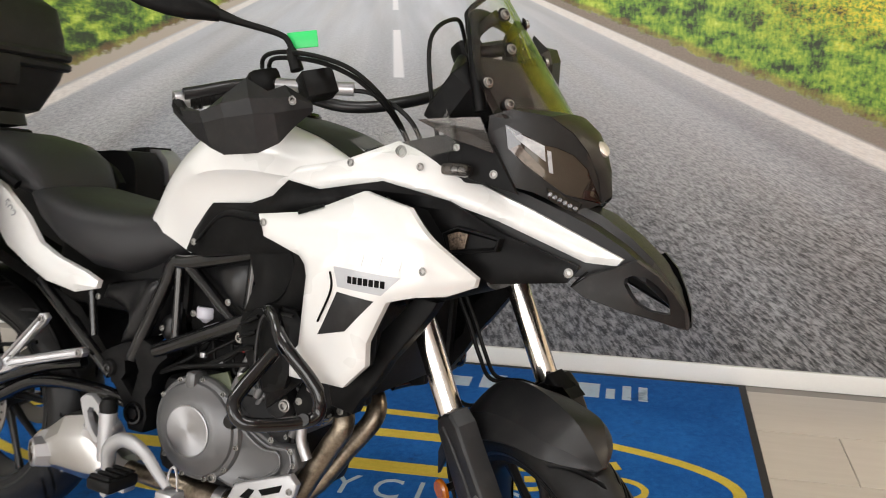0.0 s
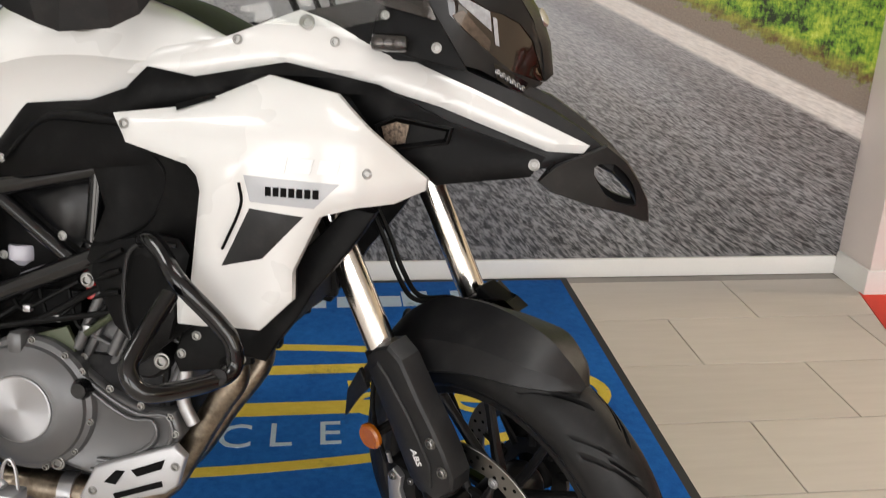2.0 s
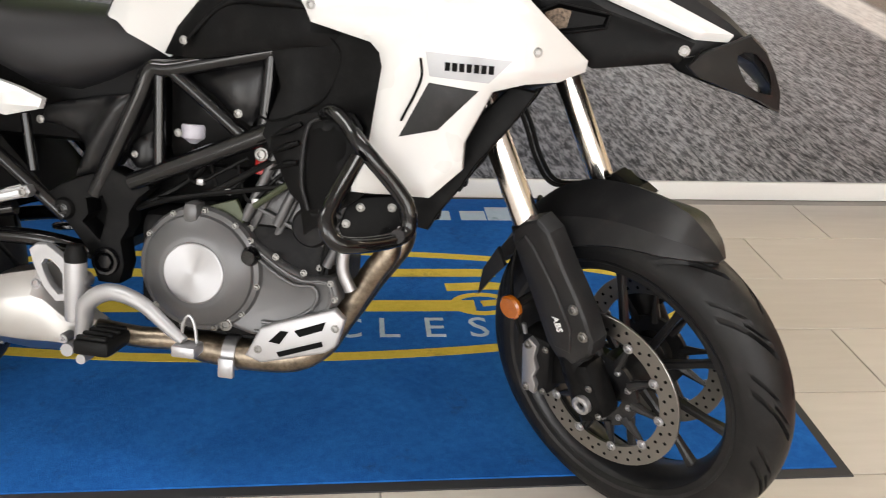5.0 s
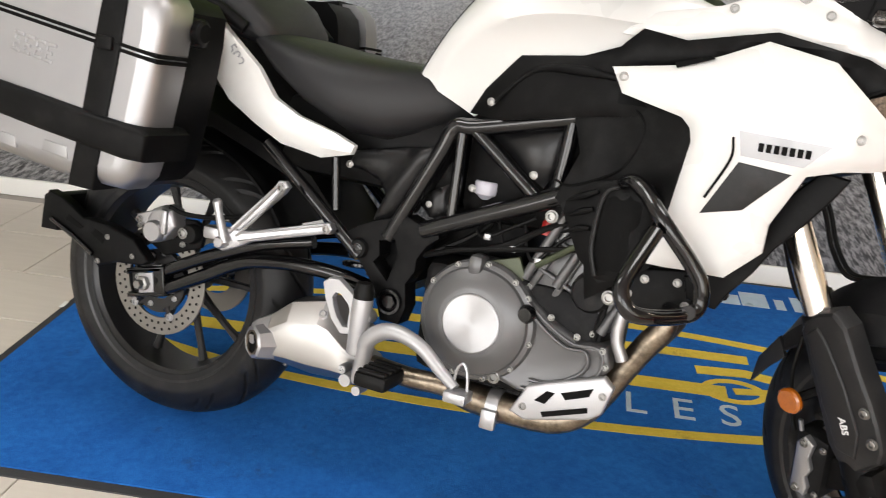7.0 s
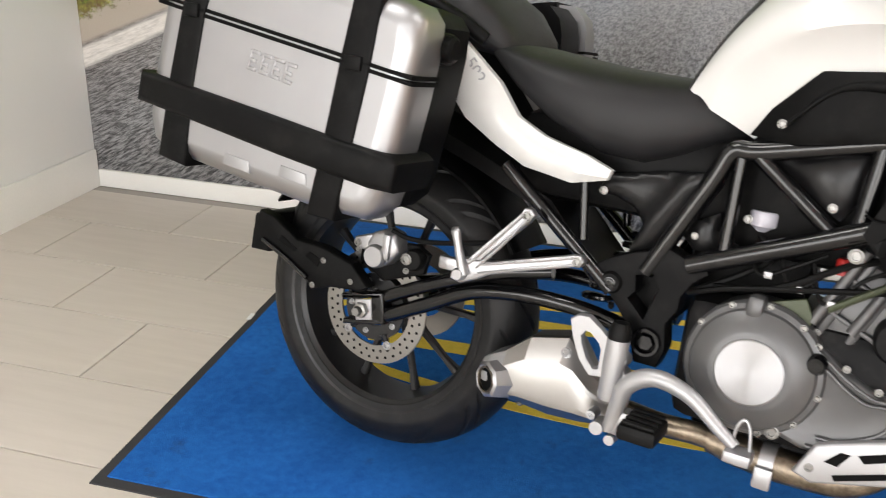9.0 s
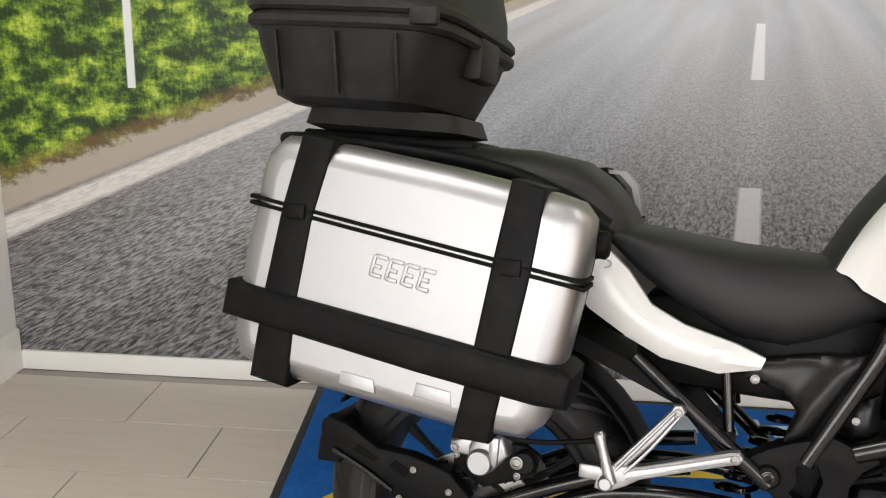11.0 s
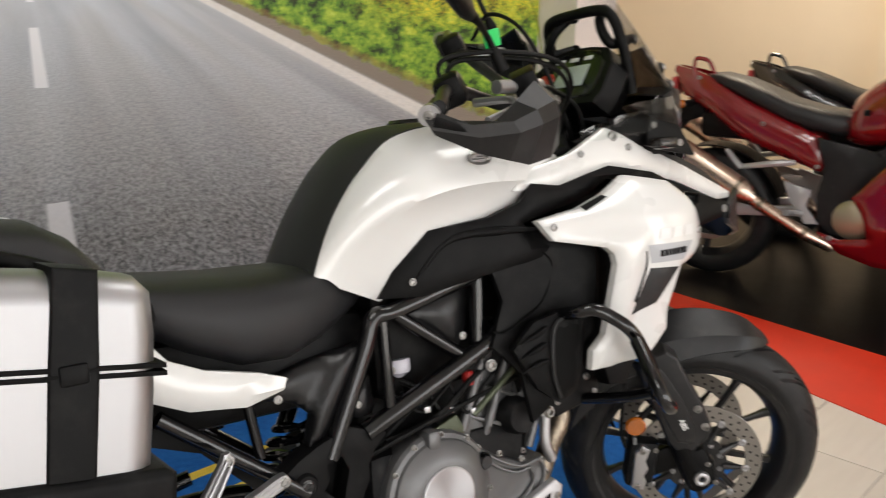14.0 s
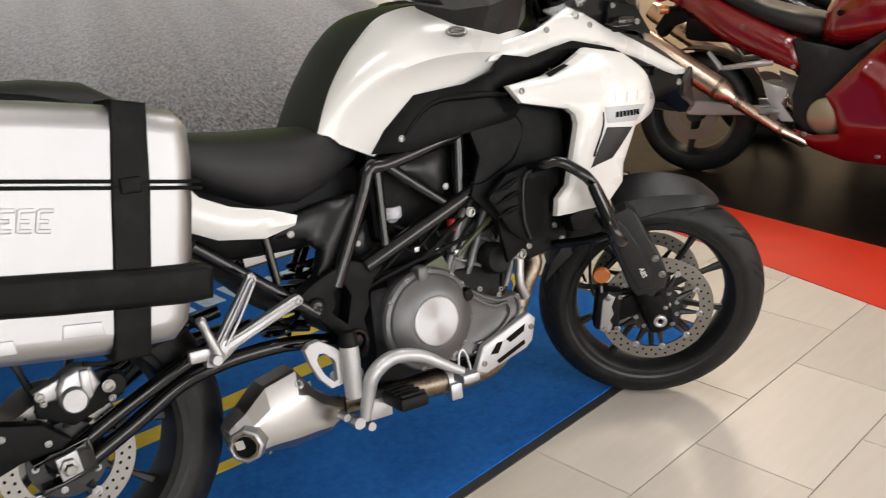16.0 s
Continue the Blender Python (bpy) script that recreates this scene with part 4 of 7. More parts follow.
for side in (-1, 1):
    grip = part("grip", S(fit_bar(tube([(-0.090, side * 0.405, 1.070), (-0.080, side * 0.28, 1.066)], 0.0165, 20, straight=True))), HOSE, bar, "ribbed black rubber grip")
    for k in range(9):
        q = side * (0.295 + 0.012 * k)
        part("grip_rib", S(fit_bar(tube([(-0.0812 - 0.001 * k, q - 0.003, 1.0665), (-0.0816 - 0.001 * k, q + 0.003, 1.0667)], 0.0178, 18, straight=True))), HOSE, grip)
    end = part("bar_end_weight", S(fit_bar(tube([(-0.090, side * 0.404, 1.070), (-0.092, side * 0.436, 1.071)], 0.0185, 24, straight=True))), CAST, bar, "round silver bar end weight")
    part("end_screw", S(fit_bar(bolt((-0.092, side * 0.436, 1.071), 0.009, 0.005, (0, side, 0)))), BOLT, end)
    part("switch_pod", S(box(-0.105, -0.05, side * 0.205, side * 0.27, 1.03, 1.088, 0.014)), BLACK, bar)
    lever = part("lever", S(fit_bar(tube([(-0.03, side * 0.20, 1.035), (0.03, side * 0.25, 1.02), (0.035, side * 0.30, 1.01), (-0.01, side * 0.40, 1.02)], [0.009, 0.007, 0.006, 0.006], 8))), CAST, bar, "silver hand lever")
    gb = bmesh.new()
    gv = [[gb.verts.new((u, side * v, q)) for u, v, q in row] for row in GUARD]
    for ra, rb in zip(gv, gv[1:]):
        for i in range(3):
            gb.faces.new((ra[i], ra[i + 1], rb[i + 1], rb[i]))
    bmesh.ops.recalc_face_normals(gb, faces=gb.faces)
    bmesh.ops.solidify(gb, geom=gb.faces[:], thickness=-0.005)
    hg = part("hand_guard", S(fit_bar(gb)), BEAK, bike, "faceted dark grey plastic hand guard", 16)
    part("guard_bracket", S(fit_bar(tube([(-0.088, side * 0.432, 1.060), (-0.03, side * 0.425, 1.01), (0.035, side * 0.38, 0.965), (0.07, side * 0.29, 0.955), (0.075, side * 0.21, 0.975)], [0.016, 0.010, 0.008, 0.008, 0.008], 8))), BLACK, hg)
    part("guard_bolt", S(fit_bar(bolt((0.106, side * 0.238, 0.983), 0.009, 0.006, (0.95, side * 0.25, 0.1)))), BOLT, hg)
    # mirror on a bent stem
    part("mirror_boot", S(lathe([(0, 1.045), (0.013, 1.045), (0.012, 1.075), (0.008, 1.09), (0, 1.09)], 16, "Z", (0.021, side * 0.2, 0))), HOSE, bike)
    stem = part("mirror_stem", S(tube([(0.021, side * 0.2, 1.06), (0.021, side * 0.2, 1.10), (0.020, side * 0.215, 1.122), (0.019, side * 0.279, 1.154), (0.012, side * 0.319, 1.180)], [0.006, 0.006, 0.006, 0.007, 0.012], 12)), HOSE, bike, "bent black mirror stem and head")
    mh = bmesh.new()
    rows_m = []
    for k, (f, hw, th) in enumerate(((0.0, 0.014, 0.012), (0.03, 0.022, 0.016), (0.06, 0.036, 0.018), (0.10, 0.046, 0.019), (0.15, 0.046, 0.017), (0.18, 0.036, 0.012), (0.19, 0.02, 0.005))):
        c0 = Vector((0.012 - 0.02 * f, side * (0.315 + 0.84 * f), 1.178 + 0.48 * f + 0.35 * max(0, hw - 0.02)))
        rows_m.append([c0 + Vector((th * math.cos(a_), -side * 0.25 * hw * math.sin(a_), hw * math.sin(a_))) for a_ in (2 * math.pi * j / 16 for j in range(16))])
    mh.free()
    part("mirror_head", S(skin(rows_m)), BLACK, stem, "black plastic mirror shell", 60)
mc = part("master_cylinder", S(box(0.025, 0.072, -0.213, -0.150, 0.975, 1.026, 0.004)), BLACK, bike, "black square brake fluid reservoir")
part("master_body", S(tube([(0.0, -0.24, 1.03), (0.04, -0.18, 1.0), (0.07, -0.12, 0.975)], 0.013, 10)), CAST, mc, "silver master cylinder body")
part("price_tag", S(moved(box(0.0, 0.058, -0.002, 0.002, -0.016, 0.016, 0.002), Matrix.Translation((0.012, -0.198, 1.108)) @ pose(0, 0, 0, 8, 12, 62))), GREEN_TAG, bike, "small green plastic tag")
for pts in (((-0.06, -0.235, 1.05), (-0.085, -0.23, 1.09), (-0.065, -0.225, 1.112), (0.0, -0.21, 1.093), (0.083, -0.18, 1.045), (0.124, -0.14, 0.997), (0.125, -0.10, 0.943), (0.089, -0.06, 0.893), (0.067, -0.04, 0.84)), ((-0.05, -0.225, 1.05), (-0.07, -0.222, 1.082), (-0.05, -0.218, 1.098), (0.0, -0.205, 1.080), (0.075, -0.175, 1.036), (0.114, -0.135, 0.985), (0.115, -0.095, 0.93), (0.08, -0.055, 0.88), (0.06, -0.035, 0.83)),
            ((-0.03, 0.21, 1.06), (0.03, 0.17, 1.10), (0.085, 0.06, 1.04), (0.09, 0.01, 0.85), (0.06, 0.02, 0.7)), ((0.07, -0.13, 0.975), (0.09, -0.09, 0.95), (0.12, -0.05, 0.88), (0.10, -0.03, 0.78))):
    part("cable", S(tube(pts, 0.0046, 8, 8)), HOSE, bike)
part("brake_hose", S(tube([(-0.03, -0.06, 0.62), (-0.05, -0.04, 0.48), (-0.045, -0.05, 0.36), (-0.02, -0.02, 0.33), (-0.06, 0.05, 0.34), (-0.09, 0.09, 0.2), (-0.1, 0.1, 0.05)], 0.0045, 8, 8)), HOSE, bike)

# tank: two curved flanks lofted along a crease, and a black pad along the spine
SPINE = ((0.533, 0.826), (0.557, 0.876), (0.581, 0.922), (0.611, 0.968), (0.653, 1.022), (0.723, 1.067), (0.843, 1.080), (0.960, 1.060), (1.020, 1.038), (1.080, 1.008))
# top edge, crease and lower edge at each station, with their half widths
FLANK = (((0.555, 0.822, 0.088), (0.602, 0.803, 0.098), (0.678, 0.768, 0.092)), ((0.576, 0.868, 0.084), (0.616, 0.858, 0.109), (0.708, 0.793, 0.103)), ((0.600, 0.914, 0.080), (0.648, 0.893, 0.124), (0.748, 0.829, 0.116)),
         ((0.630, 0.958, 0.078), (0.690, 0.921, 0.141), (0.790, 0.856, 0.126)), ((0.665, 0.998, 0.078), (0.740, 0.940, 0.158), (0.840, 0.878, 0.132)), ((0.732, 1.052, 0.078), (0.800, 0.954, 0.165), (0.905, 0.895, 0.137)),
         ((0.840, 1.069, 0.078), (0.880, 0.960, 0.165), (0.955, 0.902, 0.140)), ((0.960, 1.042, 0.078), (0.970, 0.958, 0.157), (0.990, 0.930, 0.143)), ((1.020, 1.018, 0.080), (1.030, 0.975, 0.140), (1.025, 0.960, 0.134)), ((1.080, 0.990, 0.085), (1.072, 0.984, 0.112), (1.048, 0.978, 0.112)))


def flank():
    lines = [smooth_line([(q[k][0], -q[k][2], q[k][1]) for q in FLANK], 6) for k in range(3)]
    bm = bmesh.new()
    grid = []
    for a, c, l in zip(*lines):
        row = [a + Vector((0, 0.016, -0.004))]
        for t in np.linspace(0, 1, 10):
            p = a.lerp(c, t)
            p.y = a.y + (c.y - a.y) * (1 - (1 - t) ** 1.9)
            p.z += 0.010 * math.sin(math.pi * t)
            row.append(p)
        for t in np.linspace(0.09, 1, 9):
            p = c.lerp(l, t)
            p.y = c.y + (l.y - c.y) * (1 - (1 - t) ** 2.6)
            row.append(p)
        row.append(l + Vector((0, 0.014, 0.003)))
        grid.append([bm.verts.new(p) for p in row])
    for p, q in zip(grid, grid[1:]):
        for i in range(len(p) - 1):
            bm.faces.new((p[i], p[i + 1], q[i + 1], q[i]))
    bmesh.ops.recalc_face_normals(bm, faces=bm.faces)
    return bm


tank = part("fuel_tank", joined(moved(flank(), SIDE), mirror_y(moved(flank(), SIDE))), WHITE, bike, "glossy pearl white fuel tank", 40)
part("tank_core", skin([ring(x, 0, z, hw, hz, 2.6, 24) for x, z, hw, hz in ((0.60, 0.85, 0.07, 0.05), (0.70, 0.92, 0.10, 0.09), (0.85, 0.96, 0.11, 0.085), (1.0, 0.96, 0.10, 0.06), (1.06, 0.96, 0.07, 0.04))]), BLACK, tank)
rows = []
for e, m in zip(smooth_line([(q[0][0], -q[0][2] - 0.003, q[0][1] + 0.001) for q in FLANK], 6), smooth_line([(x, 0, z) for x, z in SPINE], 6)):
    e = SIDE @ e
    top_row = []
    for y in np.linspace(-1, 1, 15):
        p = e.lerp(Vector((m.x, e.y, m.z)), 1 - abs(y) ** 2.3)
        top_row.append(Vector((p.x, -abs(e.y) * y * -1, p.z)))
    rows.append(top_row + [Vector((p.x + 0.022, p.y * 0.93, p.z - 0.02)) for p in reversed(top_row)])
part("tank_pad", skin(rows), PAD_VINYL, tank, "matt black tank pad along the spine", 50)
BADGE = SIDE @ Matrix.Translation((0.866, -0.1575, 1.004)) @ pose(0, 0, 0, 62, 0, 6) @ Matrix.Diagonal((1.25, 0.62, 1, 1))
badge = part("tank_badge", moved(lathe([(0.014, 0), (0.022, 0), (0.021, 0.003), (0.0175, 0.0035), (0.014, 0.002)], 28, "Z", closed=True), BADGE), BOLT, tank, "small oval chrome badge")
part("badge_bar", moved(joined(box(-0.012, 0.010, -0.004, 0.001, 0, 0.0025, 0.0008), box(-0.004, 0.013, 0.003, 0.008, 0, 0.0025, 0.0008)), BADGE), BOLT, badge)
part("fuel_cap", lathe([(0, 0.012), (0.045, 0.012), (0.05, 0.006), (0.05, -0.01), (0, -0.01)], 32, "Z", (0.84, 0, 1.074)), GLOSS, tank)

SCOOP_MESH = plain("bronze_mesh", (0.10, 0.075, 0.055), 0.4, metal=0.8, grain=260, bump=0.9, vary=0.7, big=260)

# white side cowls, right and left
cowl = [(0.945, 0.884), (1.04, 0.898), (1.10, 0.918), (1.165, 0.949), (1.262, 0.930), (1.384, 0.822), (1.382, 0.806), (1.345, 0.788), (1.30, 0.782), (1.255, 0.768), (1.219, 0.69), (1.218, 0.648), (1.171, 0.600), (1.045, 0.594), (1.046, 0.632), (1.07, 0.66), (1.09, 0.79), (1.085, 0.81), (1.07, 0.824), (0.97, 0.846)]


def soft(v, w=0.012):
    return 0.5 * (v + math.sqrt(v * v + w * w))


def cowl_depth(x, z):
    return -0.222 - 0.042 * math.exp(-((x - 1.2) / 0.16) ** 2) + 0.028 * soft(0.80 - z, 0.02) / 0.2 + 0.055 * soft(z - 0.88) / 0.07 + 0.05 * soft(x - 1.30, 0.02) / 0.08 - 0.012 / (1 + math.exp((x - 1.135 - 0.25 * (z - 0.75)) / 0.006)) * (1 if z < 0.83 else max(0, 1 - (z - 0.83) / 0.03))


for side in (0, 1):
    flip = (lambda b: mirror_y(moved(b, SIDE))) if side else (lambda b: moved(b, SIDE))
    cw = part("side_cowl", flip(panel(cowl, cowl_depth, 0.016, 0.008, grid=0.01)), WHITE, bike, "white faceted radiator cowl", 30)
    part("cowl_liner", flip(panel([(1.17 + (x - 1.17) * 0.985, 0.77 + (z - 0.77) * 0.985) for x, z in cowl], lambda x, z: cowl_depth(x, z) + 0.019, 0.012, 0.004, grid=0.04)), BLACK, cw, "black inner liner")
    inlay = [(1.163, 0.774), (1.237, 0.768), (1.18, 0.706), (1.121, 0.69)]
    part("cowl_inlay", flip(panel(inlay, lambda x, z: cowl_depth(x, z) - 0.0015, 0.004, 0.001)), BEAK, cw, "matt dark grey inlay")
    grey = [(1.156, 0.818), (1.282, 0.814), (1.25, 0.780), (1.164, 0.783)]
    part("cowl_decal", flip(panel(grey, lambda x, z: cowl_depth(x, z) - 0.0012, 0.002, 0.0005)), DECAL_GREY, cw, "silver grey decal band")
    for k in range(7):
        x0 = 1.186 + 0.0105 * k
        hh = 0.012
        part("decal_bar", flip(panel([(x0, 0.793), (x0 + 0.0075, 0.793), (x0 + 0.0075, 0.793 + hh), (x0, 0.793 + hh)], lambda x, z: cowl_depth(x, z) - 0.0026, 0.0015, 0.0001)), DECAL_SHADE_BLACK, cw)
    for k in range(3):
        x0 = 1.185 + 0.034 * k
        part("emboss_bar", flip(panel([(x0, 0.826), (x0 + 0.026, 0.826), (x0 + 0.03, 0.845), (x0 + 0.004, 0.845)], lambda x, z: cowl_depth(x, z) - 0.0016, 0.001, 0.0001)), DECAL_PALE, cw)
    part("cowl_slot", flip(tube([(1.150, cowl_depth(1.15, 0.80) - 0.001, 0.808), (1.151, cowl_depth(1.15, 0.775) - 0.001, 0.775), (1.125, cowl_depth(1.13, 0.73) - 0.001, 0.715)], 0.0022, 6)), DECAL_SHADE_BLACK, cw)
    part("cowl_vent", flip(panel([(1.045, 0.894), (1.098, 0.914), (1.09, 0.918), (1.04, 0.902)], lambda x, z: cowl_depth(x, z) - 0.001, 0.004, 0.0005)), DECAL_SHADE_BLACK, cw)
    for p in ((0.969, 0.871), (1.314, 0.829)):
        part("cowl_bolt", flip(bolt((p[0], cowl_depth(*p) - 0.001, p[1]), 0.007, 0.004)), BOLT, cw)
    # white stripe from tank to beak
    stripe = [(0.936, 0.939), (0.972, 0.976), (1.035, 0.988), (1.08, 0.998), (1.15, 1.028), (1.182, 1.042), (1.215, 1.032), (1.288, 1.002), (1.44, 0.944), (1.60, 0.878), (1.592, 0.866), (1.54, 0.866), (1.385, 0.92), (1.25, 0.953), (1.167, 0.963), (1.12, 0.958), (1.022, 0.936)]

    def stripe_depth(x, z):
        return -0.166 + 0.225 * soft(x - 1.10, 0.15) ** 1.25 + 0.25 * soft(z - (0.99 - 0.286 * soft(x - 1.18, 0.05) - 0.16 * soft(1.18 - x, 0.05)), 0.02)

    st = part("beak_stripe", flip(panel(stripe, stripe_depth, 0.012, 0.006, grid=0.012)), WHITE, bike, "white upper fairing stripe", 30)
    for p in ((1.195, 1.024), (1.236, 1.0), (1.10, 0.995)):
        part("stripe_bolt", flip(bolt((p[0], stripe_depth(*p) - 0.001, p[1]), 0.011 if p[0] == 1.195 else 0.007, 0.005)), BOLT, st)
    # black shoulder under the tank and behind the stripe
    shoulder = [(0.675, 0.772), (0.74, 0.79), (0.88, 0.80), (0.97, 0.845), (1.07, 0.823), (1.085, 0.80), (1.062, 0.67), (1.04, 0.655), (0.90, 0.68), (0.93, 0.755), (0.88, 0.79), (0.70, 0.755)]
    upper = [(0.672, 0.774), (0.70, 0.82), (0.765, 0.885), (0.88, 0.897), (0.94, 0.918), (0.972, 0.950), (1.04, 0.940), (1.17, 0.968), (1.30, 0.945), (1.40, 0.90), (1.54, 0.86), (1.52, 0.83), (1.39, 0.81), (1.33, 0.84), (1.262, 0.925), (1.165, 0.944), (1.10, 0.912), (0.945, 0.88), (0.97, 0.85), (1.07, 0.825), (0.90, 0.80), (0.74, 0.77)]
    part("side_fairing", flip(panel(upper, lambda x, z: np.interp(x, (0.67, 0.75, 0.95, 1.2, 1.55), (-0.105, -0.135, -0.172, -0.152, -0.110)), 0.012, 0.006)), BLACK, bike, "black plastic upper side fairing", 30)
    part("radiator_shroud", flip(panel([(0.88, 0.80), (0.97, 0.86), (1.09, 0.84), (1.10, 0.80), (1.085, 0.64), (1.05, 0.58), (0.95, 0.50), (0.93, 0.60), (0.87, 0.66), (0.90, 0.74)], lambda x, z: -0.155 - 0.03 * max(0, x - 0.95) / 0.12, 0.012, 0.006)), BLACK, bike, "black plastic radiator shroud", 30)
for side in (-1, 1):
    def out(bm):
        return bm if side < 0 else mirror_y(bm)
    sc = part("shroud_scoop", out(panel([(0.885, 0.655), (0.93, 0.700), (0.994, 0.716), (1.03, 0.712), (1.046, 0.69), (1.038, 0.65), (1.016, 0.562), (0.972, 0.543), (0.93, 0.575)], lambda x, z: -0.222 - 0.016 * max(0, min(1, (x - 0.90) / 0.08)), 0.012, 0.006)), BLACK, bike, "black plastic radiator scoop with ridges", 25)
    # black patch paints the shade in the scoop's mouth
    part("scoop_mouth", out(panel([(0.972, 0.556), (0.960, 0.605), (0.966, 0.682), (0.996, 0.698), (1.024, 0.694), (1.024, 0.652), (1.004, 0.568)], lambda x, z: -0.2395, 0.006, 0.003)), DECAL_SHADE_BLACK, sc)
    part("scoop_lip", out(tube([(0.966, -0.241, 0.555), (0.953, -0.241, 0.605), (0.960, -0.242, 0.686), (0.993, -0.242, 0.704), (1.03, -0.241, 0.704)], 0.0035, 8)), BEAK, sc)
    for za, xb, zb in ((0.676, 0.948, 0.690), (0.650, 0.945, 0.660), (0.622, 0.944, 0.628)):
        part("scoop_ridge", out(tube([(0.895, -0.222, za - 0.012), (0.925, -0.233, za + 0.002), (xb, -0.236, zb)], [0.001, 0.006, 0.004], 8)), BLACK, sc)
    part("panel_seam", out(tube([(0.862, -0.186, 0.690), (0.892, -0.189, 0.686), (0.963, -0.196, 0.722), (0.992, -0.200, 0.769), (0.995, -0.202, 0.802), (0.975, -0.200, 0.826)], 0.0022, 6)), DECAL_SHADE_BLACK, bike)
    part("panel_ridge", out(tube([(0.715, -0.160, 0.79), (0.79, -0.168, 0.862), (0.88, -0.196, 0.872), (0.96, -0.206, 0.866)], [0.002, 0.006, 0.009, 0.004], 10)), BLACK, bike)
# beak: a creased roof from the lamp to the tip, with pierced cheeks
rings = []
for x, ym, zm, yr, zr, zt, yl, zl in ((1.20, 0.163, 0.95, 0.145, 1.0, 1.0, 0.15, 0.86), (1.32, 0.146, 0.93, 0.134, 0.992, 0.996, 0.15, 0.845), (1.42, 0.136, 0.915, 0.128, 0.970, 0.982, 0.148, 0.835), (1.49, 0.124, 0.90, 0.116, 0.945, 0.962, 0.128, 0.832), (1.535, 0.112, 0.888, 0.104, 0.926, 0.948, 0.114, 0.838),
                                      (1.59, 0.102, 0.866, 0.094, 0.896, 0.914, 0.098, 0.856), (1.635, 0.094, 0.842, 0.086, 0.864, 0.878, 0.088, 0.836), (1.67, 0.064, 0.808, 0.057, 0.820, 0.836, 0.060, 0.804), (1.69, 0.041, 0.778, 0.037, 0.785, 0.796, 0.038, 0.774), (1.700, 0.020, 0.763, 0.018, 0.766, 0.770, 0.018, 0.760)):
    right = [(-yl * 0.8, zl), (-yl, zl + 0.002), (-ym, zm), (-yr, zr), (-yr * 0.62, zr + (zt - zr) * 0.15), (-yr * 0.5, zr + (zt - zr) * 0.9)]
    rings.append([Vector((x, y, z)) for y, z in right + [(0, zt)] + [(-y, z) for y, z in reversed(right)]])
beak = part("beak", skin(rings), BEAK, bike, "satin dark grey beak under the headlamp", 16)
fo = [(1.526, 0.826), (1.545, 0.811), (1.603, 0.792), (1.655, 0.779), (1.690, 0.764), (1.702, 0.762), (1.697, 0.795), (1.680, 0.825), (1.655, 0.858), (1.622, 0.882), (1.590, 0.866), (1.552, 0.850)]
fi = [(1.606, 0.838), (1.615, 0.822), (1.627, 0.806), (1.646, 0.795), (1.668, 0.790), (1.676, 0.790), (1.674, 0.806), (1.668, 0.822), (1.655, 0.838), (1.637, 0.852), (1.616, 0.854), (1.606, 0.848)]
for side in (-1, 1):
    fb = bmesh.new()
    fy = lambda x: side * float(np.interp(x, (1.526, 1.62, 1.66, 1.702), (0.166, 0.116, 0.080, 0.022)))
    loops = [[fb.verts.new((x, fy(x) + side * d, z)) for x, z in o] for o, d in ((fo, -0.012), (fo, -0.001), ([(x * 0.97 + 1.615 * 0.03, z * 0.94 + 0.815 * 0.06) for x, z in fo], 0.003), (fi, 0.001), (fi, -0.022))]
    for la, lb in zip(loops, loops[1:]):
        for i in range(len(la)):
            fb.faces.new((la[i], la[(i + 1) % len(la)], lb[(i + 1) % len(la)], lb[i]))
    part("beak_cheek", fb, BEAK, beak, "pierced cheek of the beak", 20)
    part("beak_bolt", bolt((1.520, side * 0.164, 0.848), 0.008, 0.005, (0, side, 0)), BOLT, beak)
    part("beak_seam", tube([(1.548, side * 0.150, 0.853), (1.536, side * 0.163, 0.838), (1.528, side * 0.168, 0.826)], 0.002, 6), DECAL_SHADE_BLACK, beak)
    scoop = part("air_scoop", moved(plate([(1.296, 0.89), (1.325, 0.905), (1.405, 0.893), (1.40, 0.87), (1.31, 0.853)], -0.006, 0.02, 0.003, 0.006, -0.01), Matrix.Translation((0, side * 0.196, 0)) @ Matrix.Diagonal((1, -side, 1, 1))), BLACK, beak)
    part("scoop_mesh", moved(plate([(1.306, 0.888), (1.326, 0.896), (1.345, 0.893), (1.340, 0.868), (1.314, 0.862)], -0.001, 0.01, 0.0), Matrix.Translation((0, side * 0.1975, 0)) @ Matrix.Diagonal((1, -side, 1, 1))), SCOOP_MESH, scoop, "fine bronze mesh")
rad = part("radiator", box(1.12, 1.16, -0.17, 0.17, 0.56, 0.84, 0.004), ENGINE_DARK, bike, "black radiator core")
for side in (-1, 1):
    part("radiator_tank", box(1.11, 1.17, side * 0.165, side * 0.19, 0.55, 0.85, 0.006), ENGINE_DARK, rad)
part("inner_fairing", skin([ring(1.08, 0, 0.84, 0.13, 0.13, 3), ring(1.2, 0, 0.86, 0.14, 0.13, 3), ring(1.34, 0, 0.87, 0.10, 0.09, 3)]), BLACK, bike)

# head lamp: a wedge-shaped nose with a dark lens on each flank, under a black hood
def nose(x):
    return float(np.interp(x, (1.2, 1.37, 1.40, 1.44, 1.48, 1.51, 1.530), (0.172, 0.168, 0.158, 0.128, 0.088, 0.05, 0.006)))


